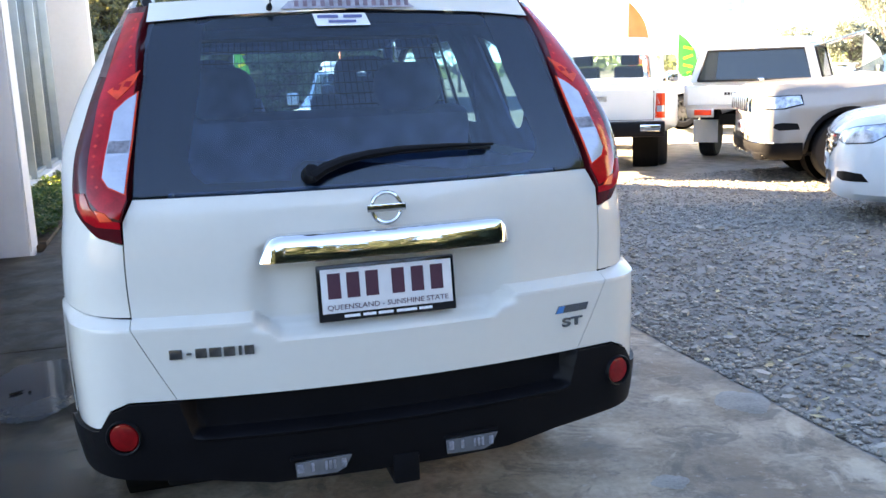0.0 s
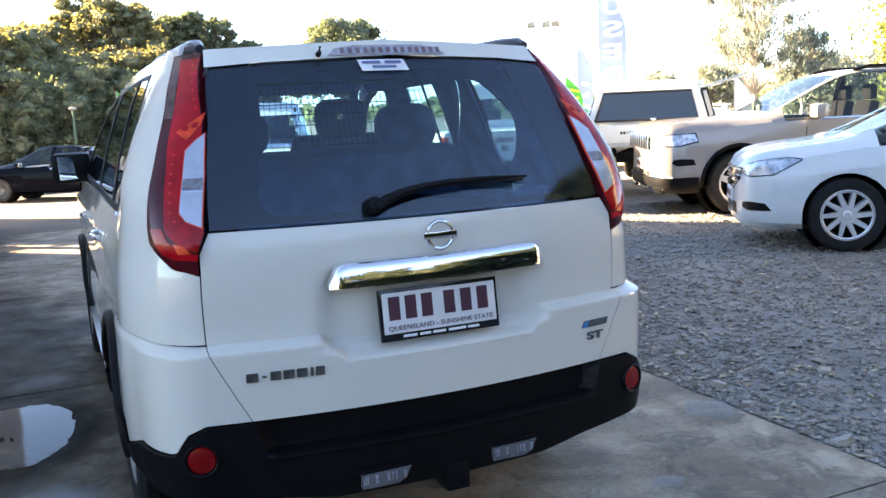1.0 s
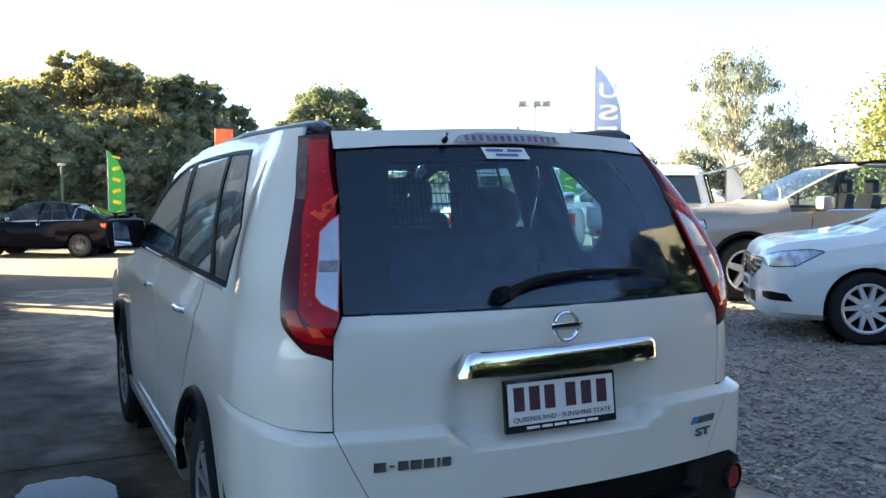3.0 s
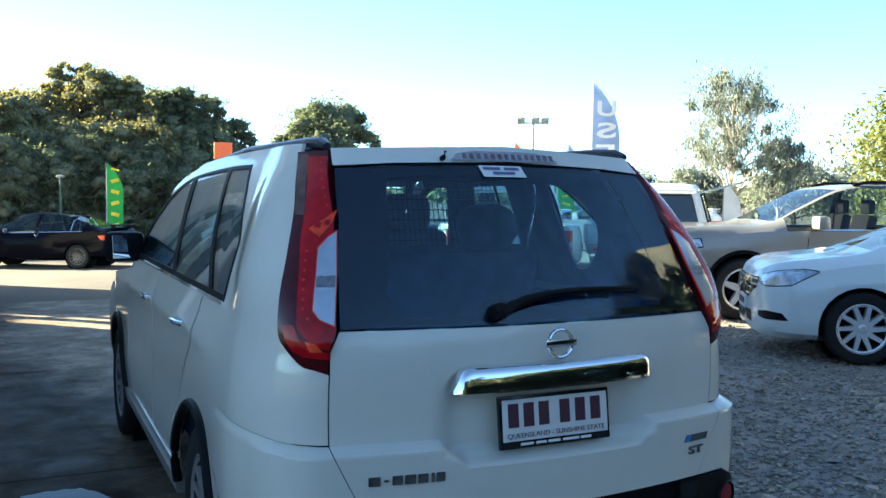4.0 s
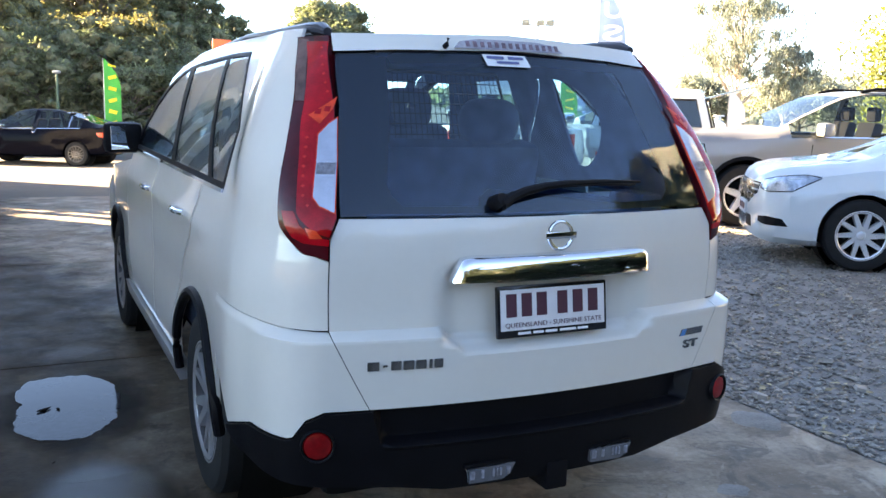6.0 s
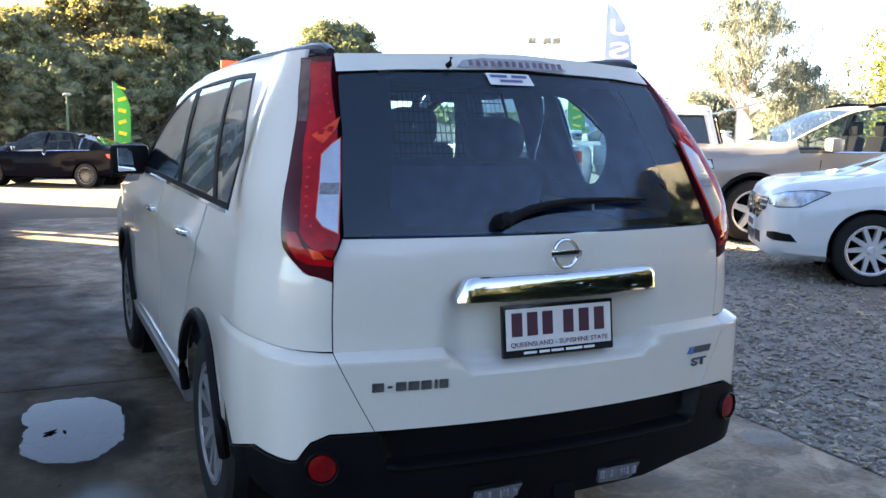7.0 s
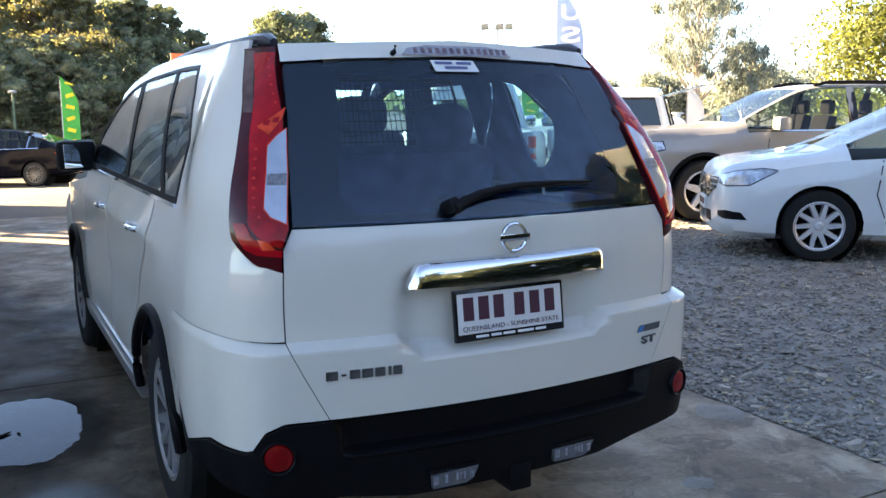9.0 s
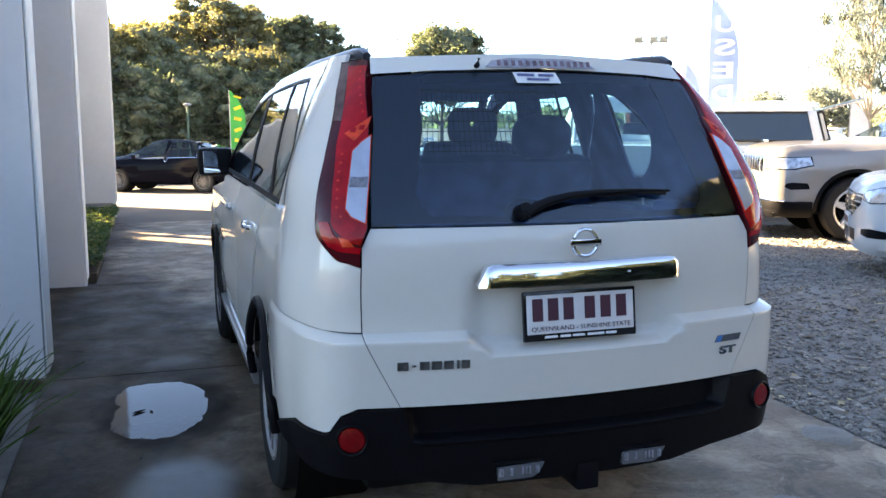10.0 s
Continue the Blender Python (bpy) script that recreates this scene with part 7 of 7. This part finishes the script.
    a, b = [bm.verts.new(v) for v in lo], [bm.verts.new(v) for v in hi]
    bm.faces.new(a[::-1])
    bm.faces.new(b)
    for i in range(4):
        bm.faces.new((a[i], a[(i + 1) % 4], b[(i + 1) % 4], b[i]))
    bmesh.ops.bevel(bm, geom=bm.edges[:], offset=0.05, segments=3, affect="EDGES")
    can = part("canopy", bm, M_WHITE2, r, "white fibreglass canopy")

    def pane(pts, back):
        bm = bmesh.new()
        a = [bm.verts.new(Vector(v)) for v in pts]
        b = [bm.verts.new(Vector(v) + Vector(back)) for v in pts]
        bm.faces.new(a)
        bm.faces.new(b[::-1])
        for i in range(4):
            bm.faces.new((a[i], b[i], b[(i + 1) % 4], a[(i + 1) % 4]))
        bmesh.ops.recalc_face_normals(bm, faces=bm.faces[:])
        cw = part("canopy_window", bm, M_CANGLASS, can, "grey tinted canopy window")
        bm = bmesh.new()
        tube(bm, [*pts, pts[0]], 0.017, 6)
        part("window_seal", bm, M_RUBBER, cw)

    pane([(-0.76, 0.012, 1.17), (0.76, 0.012, 1.17), (0.64, 0.103, 1.585), (-0.64, 0.103, 1.585)], (0, 0.012, 0))
    for s in (-1, 1):
        pane([(s * 0.892, 0.16, 1.17), (s * 0.892, 1.75, 1.17), (s * 0.775, 1.70, 1.60), (s * 0.775, 0.24, 1.58)], (-s * 0.012, 0, 0))
    bm = bmesh.new()
    box(bm, (1.06, 0.95, 1.70), (0.66, 1.35, 0.02), 0.006, Matrix.Rotation(radians(-16), 3, "Y"))
    part("lift_up_window", bm, M_SKYPANEL, can, "pale blue canopy side window propped open")
    bm = bmesh.new()
    box(bm, (0.1, -0.005, 1.18), (0.10, 0.02, 0.035), 0.004)
    part("canopy_latch", bm, M_CHROME, can)
    return r


def by_wheel(x, y, z, turn, wx, wy):
    """The pose that sets a car's wheel (wx, wy) down at (x, y)."""
    o = Matrix.Rotation(radians(turn), 3, "Z") @ Vector((wx, wy, 0))
    return pose(x - o.x, y - o.y, z, 0, 0, turn)


big_suv(by_wheel(6.86, 6.2, 0.012, 65, -0.82, 3.89))
white_sedan(by_wheel(5.22, 3.10, 0.105, 53, -0.765, 3.68))
black_sedan(pose(1.52, 23.55, -0.568, 0, 0, 59.5))
canopy_truck(pose(7.25, 8.55, 0.0, 0, 0, -44))
pickup(pose(4.88, 8.60, 0.0, 0, 0, -30))
black_sedan(pose(13.2, 13.6, 0.13, 0, 0, 70), M_WHITE2, "white small car parked behind the four-wheel drive", "hatchback")
pickup(pose(3.2, 15.6, -0.15, 0, 0, 165))


# ---- feather flags, lamps and signs ----
def feather_flag(m, cloth, ink, rows, label, h=4.2, w=0.62, side=-1, seen_through=False):
    r = thing("feather_flag", label, "flag", m, "feather flags over the car lot")
    bm = bmesh.new()
    pts = [(0, 0, 0), (0, 0, h * 0.70), (0.0, 0, h * 0.90), (-0.02, 0, h)]
    tube(bm, pts, [0.018, 0.014, 0.010, 0.006], 8)
    part("flag_pole", bm, M_POLE, r)
    nz, nx = 26, 6
    vs = []
    for lay in (0.0, 0.003):
        for j in range(nz + 1):
            t = j / nz
            z = h * (0.16 + 0.84 * t)
            wd = w * (1.0 if t < 0.60 else max(0.02, 1 - ((t - 0.60) / 0.40) ** 2.2))
            for i in range(nx + 1):
                q = i / nx
                vs.append((0.012 + wd * q, 0.05 * math.sin(q * 3 + t * 9) * q + lay, z - 0.04 * q * (1 - t)))
    n = (nx + 1) * (nz + 1)
    fs = []
    for j in range(nz):
        for i in range(nx):
            a = j * (nx + 1) + i
            fs += [(a, a + 1, a + nx + 2, a + nx + 1), (n + a, n + a + nx + 1, n + a + nx + 2, n + a + 1)]
    c = raw("cloth", vs, fs, cloth, r)
    for k, (z0, z1, kind) in enumerate(rows):
        M = Matrix.Translation((0.012 + w * 0.50, side * 0.052, h * (z0 + z1) / 2)) @ Matrix.Rotation(radians(90), 4, "X")
        if kind == "bar":
            bm = bmesh.new()
            box(bm, (0, 0, 0), (w * 0.50, h * (z1 - z0) * 0.42, 0.006), 0, Matrix.Rotation(radians(18 if k % 2 else -14), 3, "Z"))
            bm.transform(M)
            part("print_bar", bm, ink, c)
        else:
            words("print", kind, h * (z1 - z0) * 1.15, M @ Matrix.Diagonal((-1 if seen_through else 1, 1, 1, 1)), ink, c, 0.002, w * 0.70, bold=0.012)
    return r


feather_flag(pose(10.85, 15.05, 0.0, 0, 0, -35), M_BLUEFLAG, M_PRINT, [(0.80, 0.90, "U"), (0.68, 0.78, "S"), (0.56, 0.66, "E"), (0.44, 0.54, "D")], "pale blue feather flag with white letters on a thin pole", 4.2, 0.62, seen_through=True)
feather_flag(pose(1.5, 28.6, -0.58, 0, 0, -10), M_GREENFLAG, M_YELLOW, [(0.90, 0.95, "bar"), (0.76, 0.85, "bar"), (0.64, 0.73, "bar"), (0.52, 0.61, "bar"), (0.40, 0.49, "bar"), (0.28, 0.37, "bar")], "bright green feather flag with yellow print", 3.02, 0.50)
feather_flag(pose(10.6, 16.1, 0.1, 0, 0, -25), M_GREENFLAG, M_YELLOW, [(0.80, 0.86, "bar"), (0.70, 0.76, "bar"), (0.6, 0.66, "bar")], "bright green feather flag with yellow print", 2.0, 0.42)
feather_flag(pose(12.5, 18.5, 0.1, 0, 0, -25), M_BLUEFLAG, M_PRINT, [(0.6, 0.68, "bar"), (0.5, 0.58, "bar"), (0.4, 0.48, "bar")], "small pale blue feather flag behind the trucks", 2.9, 0.42)
feather_flag(pose(8.9, 15.3, 0.05, 0, 0, -20), M_ORANGE, M_YELLOW, [(0.6, 0.75, "bar"), (0.4, 0.55, "bar")], "orange and yellow feather flag behind the trucks", 2.7, 0.45)
feather_flag(pose(12.9, 12.9, 0.13, 0, 0, -40), M_PRINT, M_PRINT, [], "plain white feather flag above the parked cars", 1.75, 0.36)


def flood_pole(m):
    r = thing("floodlight_pole", "tall galvanised pole with two grey floodlights", "lamp post", m)
    bm = bmesh.new()
    tube(bm, [(0, 0, 0), (0, 0, 4.2)], [0.06, 0.045], 10)
    part("pole", bm, M_POLE, r)
    bm = bmesh.new()
    tube(bm, [(-0.45, 0, 3.95), (0.45, 0, 3.95)], 0.025, 8)
    part("crossarm", bm, M_POLE, r)
    for x in (-0.42, 0.08, 0.40):
        bm = bmesh.new()
        box(bm, (x, -0.08, 4.02), (0.26, 0.14, 0.20), 0.02, Matrix.Rotation(radians(25), 3, "X"))
        part("floodlight", bm, M_ALU, r)
    return r


flood_pole(pose(14.9, 24.2, 0.1, 0, 0, -32))


def path_lamp(m):
    r = thing("lamp_post", "dark green lamp post with a small flat head", "lamp post", m)
    bm = bmesh.new()
    tube(bm, [(0, 0, 0), (0, 0, 2.55)], [0.05, 0.04], 8)
    part("pole", bm, M_GREENPOLE, r)
    bm = bmesh.new()
    lathe(bm, [(2.52, 0.05), (2.55, 0.13), (2.60, 0.14), (2.63, 0.06)], axis="z", sides=16)
    part("lamp_head", bm, M_POLE, r)
    return r


path_lamp(pose(0.2, 30.0, -0.60))
bm = bmesh.new()
box(bm, (4.25, 24.0, 2.72), (0.52, 0.05, 0.50), 0.01)
box(bm, (4.25, 24.02, 0.95), (0.06, 0.05, 3.1), 0.01)
tagged(part("sign_board", bm, M_ORANGE), "plain orange sign board on a post", "sign")


# ---- trees ----
def tree(m, name, h, spread, base, material, bark, label, seed, leaves=5200, size=0.16, clumps=16, trunk=0.16, flat=0.75, droop=0.0, open_=0.5, core=0.0, core_mat=None):
    """A tapered trunk with limbs, and a crown of leaf sprays gathered in clumps."""
    r = random.Random(seed)
    root = thing(name, label, "tree", m, "trees round the car lot")
    centres = []
    for k in range(clumps):
        a = r.uniform(0, math.tau)
        q = math.sqrt(r.random())
        z = base + (h - base) * r.uniform(0.12, 0.92)
        lim = math.sin(min(1, (z - base) / (h - base) * 0.86 + 0.12) * math.pi) ** 0.55
        centres.append(Vector((math.cos(a) * spread * q * lim, math.sin(a) * spread * q * lim, z)))
    centres.append(Vector((r.uniform(-0.2, 0.2) * spread, r.uniform(-0.2, 0.2) * spread, h - 0.12 * (h - base))))
    bm = bmesh.new()
    wob = [Vector((r.uniform(-0.1, 0.1), r.uniform(-0.1, 0.1), 0)) * h * 0.12 for _ in range(5)]
    spine = [Vector((0, 0, 0))] + [wob[i] + Vector((0, 0, (i + 1) / 5 * h * 0.86)) for i in range(5)]
    tube(bm, spine, [trunk * (1 - 0.17 * i) for i in range(6)], 8)
    for c in centres:
        i = max(1, min(4, int(c.z / (h * 0.86) * 5) - 1))
        s = spine[i]
        mid = s.lerp(c, 0.5) + Vector((r.uniform(-1, 1), r.uniform(-1, 1), r.uniform(-0.2, 0.8))) * 0.1 * spread
        tube(bm, [s, mid, c], [trunk * 0.36, trunk * 0.2, trunk * 0.06], 5, False)
    part("trunk", bm, bark, root)
    cr = spread * 0.42 * (16 / clumps) ** 0.3
    sizes = np.array([cr * (0.5 + 1.15 * r.random() ** 2.2) for _ in centres])
    if core:
        bm = bmesh.new()
        for c, sz_ in zip(centres, sizes):
            made = bmesh.ops.create_icosphere(bm, subdivisions=2, radius=1.0)["verts"]
            for v in made:
                d = v.co.normalized()
                v.co = c + Vector((d.x, d.y, d.z * flat)) * sz_ * core * (0.75 + 0.9 * noise.noise(d * 1.9 + c))
                v.co.z = max(v.co.z, 0.02)
        part("inner_crown", bm, core_mat or M_CORE, root, angle=180)
    g = np.random.default_rng(seed)
    C = np.array([tuple(c) for c in centres])
    k = g.integers(0, len(centres), leaves)
    unit = lambda a: a / np.maximum(1e-6, np.linalg.norm(a, axis=1, keepdims=True))
    d = unit(g.normal(size=(leaves, 3)))
    ph = C[k] * 1.7
    lump = np.sin(d[:, 0] * 5.1 + ph[:, 0]) * np.sin(d[:, 1] * 4.7 + ph[:, 1]) * np.cos(d[:, 2] * 4.3 + ph[:, 2])
    rad = sizes[k] * g.uniform(open_, 1.0, leaves) * (0.76 + 0.34 * lump)
    stray = g.random(leaves) < 0.35
    rad[stray] *= g.uniform(1.0, 1.75, int(stray.sum()))
    axis = unit(g.normal(size=(len(centres), 3)))[k]
    p = C[k] + d * np.array([1, 1, flat]) * rad[:, None]
    p += axis * ((d * axis).sum(1) * rad * 0.55)[:, None]
    p[:, 2] -= droop * g.random(leaves)
    low = p[:, 2] < 0.05
    p[low, 2] = 0.05 + 0.3 * g.random(int(low.sum()))
    nn = unit(d * 0.4 + g.normal(0, 0.8, (leaves, 3)) + np.array([0, 0, 0.35]))
    u = unit(np.cross(nn, unit(g.normal(size=(leaves, 3))))) * (size * g.uniform(0.6, 1.4, leaves))[:, None]
    v = np.cross(nn, u) * g.uniform(0.35, 0.7, leaves)[:, None]
    if droop:
        u = u * 0.5 + np.array([0, 0, -size * 0.9])
    quad = np.stack([p - u, p + v * 0.8 - u * 0.2, p + u, p - v * 0.8 + u * 0.1], 1).reshape(-1, 3)
    me = bpy.data.meshes.new("crown")
    me.vertices.add(leaves * 4)
    me.vertices.foreach_set("co", quad.reshape(-1).astype(np.float32))
    me.loops.add(leaves * 4)
    me.loops.foreach_set("vertex_index", np.arange(leaves * 4, dtype=np.int32))
    me.polygons.add(leaves)
    me.polygons.foreach_set("loop_start", np.arange(0, leaves * 4, 4, dtype=np.int32))
    me.update(calc_edges=True)
    me.materials.append(material)
    new("crown", me).parent = root
    return root


def at(az, d, z=-0.3):
    return (-1.45 + math.sin(radians(az)) * d, -2.25 + math.cos(radians(az)) * d, z)


LEFT = "tall olive-green bushland tree with a dense uneven crown"
for k, (az, d, h, sp) in enumerate(((-9, 44, 8.2, 3.4), (-5.5, 47, 8.6, 3.2), (-2, 42, 6.8, 3.0), (1.2, 45, 7.6, 2.8), (3.6, 48, 8.9, 2.4), (5.6, 46, 9.0, 2.6), (8.0, 50, 8.6, 2.6), (10.2, 50, 7.6, 2.4), (12.2, 52, 6.2, 2.2), (0.5, 38, 4.6, 2.6), (4.4, 39, 4.8, 2.6), (8.4, 40, 4.6, 2.6), (-5, 38, 5.2, 2.6), (12, 43, 3.6, 2.4), (-0.5, 49, 7.4, 2.8), (2.4, 50, 8.4, 2.6), (6.8, 53, 8.8, 2.6), (9.4, 54, 8.0, 2.4), (-3.6, 45, 7.8, 3.0), (6.4, 41, 5.6, 2.6), (10.6, 45, 5.2, 2.4), (2.4, 41, 5.4, 2.6), (-8, 36.5, 3.2, 1.8), (-5.5, 36.8, 2.8, 1.8), (-3, 36.2, 3.2, 1.8), (-0.5, 36.8, 2.9, 1.8), (2, 36.4, 3.3, 1.8), (4.5, 36.8, 2.8, 1.8), (7, 36.4, 3.1, 1.8), (9.5, 37, 2.8, 1.8), (12, 37.4, 2.6, 1.8))):
    x, y, z = at(az, d, -0.58)
    dark = d < 41 or az > 7
    h *= 0.97 if az == 3.6 else (0.87 if az < 9 else 1.0)
    h += 0.26
    sp *= 0.7 if az == 3.6 else 1.0
    tree(pose(x, y, z, 0, 0, 37 * k), "tree", h, sp, 0.1 if d < 38 else (0.4 if d < 41 else 1.2), M_LEAF_DARK if dark else M_LEAF, M_BARK, LEFT if h > 3.5 else "low dense bushland shrub under the tall trees", 10 + k, 28000 if h > 3.5 else 12000, 0.082, 210 if h > 3.5 else 90, open_=0.30, core=0.62)
x, y, z = at(18.5, 60)
tree(pose(x, y, z), "tree", 7.9, 3.6, 2.6, M_LEAF_DARK, M_BARK, "round-topped dark green tree standing alone", 40, 34000, 0.11, 80, open_=0.4, core=0.75)
x, y, z = at(43.9, 45, 0.1)
tree(pose(x, y, z), "gum_tree", 7.9, 2.7, 2.2, M_GUM, M_GUMBARK, "airy grey-green gum tree with pale limbs", 41, 20000, 0.075, 64, 0.14, 0.9, 0.30, 0.15)
x, y, z = at(46.6, 45.5, 0.1)
tree(pose(x, y, z), "gum_tree", 4.6, 1.6, 1.2, M_GUM, M_GUMBARK, "small gum tree with pale limbs", 42, 8000, 0.08, 26, 0.10, 0.9, 0.3, 0.2)
x, y, z = at(54.5, 30, 0.1)
tree(pose(x, y, z), "tree", 4.6, 2.6, 0.6, M_LIME, M_BARK, "spreading yellow-green garden tree catching the sun", 43, 11000, 0.085, 24)
x, y, z = at(60, 28, 0.1)
tree(pose(x, y, z), "tree", 5.2, 2.6, 0.6, M_LIME, M_BARK, "spreading yellow-green garden tree catching the sun", 44, 10000, 0.085, 24)
for k, (az, d, h, sp) in enumerate(((41.5, 55, 3.2, 2.4), (47.5, 52, 3.0, 2.6), (50, 58, 3.6, 2.8), (38, 70, 3.4, 3.0))):
    x, y, z = at(az, d, 0.0)
    tree(pose(x, y, z), "tree", h, sp, 0.3, M_GUM, M_BARK, "low bushy roadside tree", 50 + k, 9000, 0.11, 20)


# far wooded ridge all round
def ridge():
    r = random.Random(8)
    vs, fs = [], []
    for _ in range(30000):
        a = r.uniform(0, 360)
        d = r.uniform(150, 230)
        top = 3.2 + 2.6 * noise.noise((math.cos(radians(a)) * 5, math.sin(radians(a)) * 5, 2)) + 1.6 * noise.noise((math.cos(radians(a)) * 30, math.sin(radians(a)) * 30, 5))
        z = top * r.random() ** 0.6
        x, y, _ = at(a, d)
        s = r.uniform(0.4, 1.1)
        n = Vector((r.gauss(0, 1), r.gauss(0, 1), r.gauss(0, 1))).normalized()
        u = n.orthogonal().normalized() * s
        v = n.cross(u)
        p = Vector((x, y, z - 0.3))
        i = len(vs)
        vs += [p - u, p + v, p + u, p - v]
        fs.append((i, i + 1, i + 2, i + 3))
    return tagged(raw("backdrop", vs, fs, M_LEAF_DARK), "distant wooded ridge along the horizon", "woods", kind="stuff")


ridge()

# behind the camera: a beige building and trees, which the glass mirrors
wall("wall_yard", (13.0, -6.0, 0.0), (22.0, -1.5, 8.2), M_BEIGE, "sunlit beige clad wall of a neighbouring building", 0.03)
bm = bmesh.new()
prism(bm, [(-6.3, 8.2), (-1.2, 8.2), (-3.7, 9.8)], 9.4, Matrix(((0, 0, 1, 12.8), (1, 0, 0, 0), (0, 1, 0, 0), (0, 0, 0, 1))))
tagged(part("roof_gable", bm, M_BEIGE), "beige gable roof of the neighbouring building", "roof", kind="structure")
# Trees from az 156 on are unseen, added to darken the chrome's reflection.
for k, (az, d, h, sp) in enumerate(((106, 9.0, 6.9, 1.2), (109, 8.6, 7.3, 1.3), (112, 8.4, 7.3, 1.3), (116, 8.6, 6.9, 1.4), (121, 8.8, 6.4, 1.5), (126, 8.4, 5.9, 1.5), (131, 8.8, 5.6, 1.5), (137, 8.6, 5.2, 1.5), (143, 9.0, 4.8, 1.5), (149, 9.4, 4.5, 1.6), (156, 13, 5.0, 2.2), (166, 14, 5.4, 2.3), (176, 13.5, 4.8, 2.3), (187, 14, 5.2, 2.4), (198, 13, 4.8, 2.2), (209, 14, 5.2, 2.4))):
    tree(pose(0.4 + d * math.sin(radians(az)), d * math.cos(radians(az)), 0, 0, 0, 40 * k), "tree", h, sp, 0.5, M_HEDGE, M_BARK, "dark green tree beside the beige building", 60 + k, 26000 if az < 130 else 10000, 0.06 if az < 130 else 0.10, 60, open_=0.4, core=0.8, core_mat=M_HEDGE)


def hedge(x0, x1, y, h, count):
    """An unseen dark hedge, added so that the chrome bar mirrors no sunlit ground."""
    r = random.Random(90)
    vs, fs = [], []
    for _ in range(count):
        x = r.uniform(x0, x1)
        top = h * (0.85 + 0.25 * noise.noise((x * 0.7, 1, 2)) + 0.08 * noise.noise((x * 3, 4, 2)))
        p = Vector((x, y + r.gauss(0, 0.22), 0.06 + top * r.random() ** 0.8))
        n = Vector((r.gauss(0, 1), r.gauss(0, 1), r.gauss(0, 1))).normalized()
        u = n.orthogonal().normalized() * r.uniform(0.06, 0.13)
        v = n.cross(u) * 0.6
        i = len(vs)
        vs += [p - u, p + v, p + u, p - v]
        fs.append((i, i + 1, i + 2, i + 3))
    return tagged(raw("hedge", vs, fs, M_HEDGE), "unseen dark hedge added behind the camera to darken the chrome's reflection", "hedge", kind="stuff")


hedge(-9.0, 9.0, -8.6, 2.9, 26000)
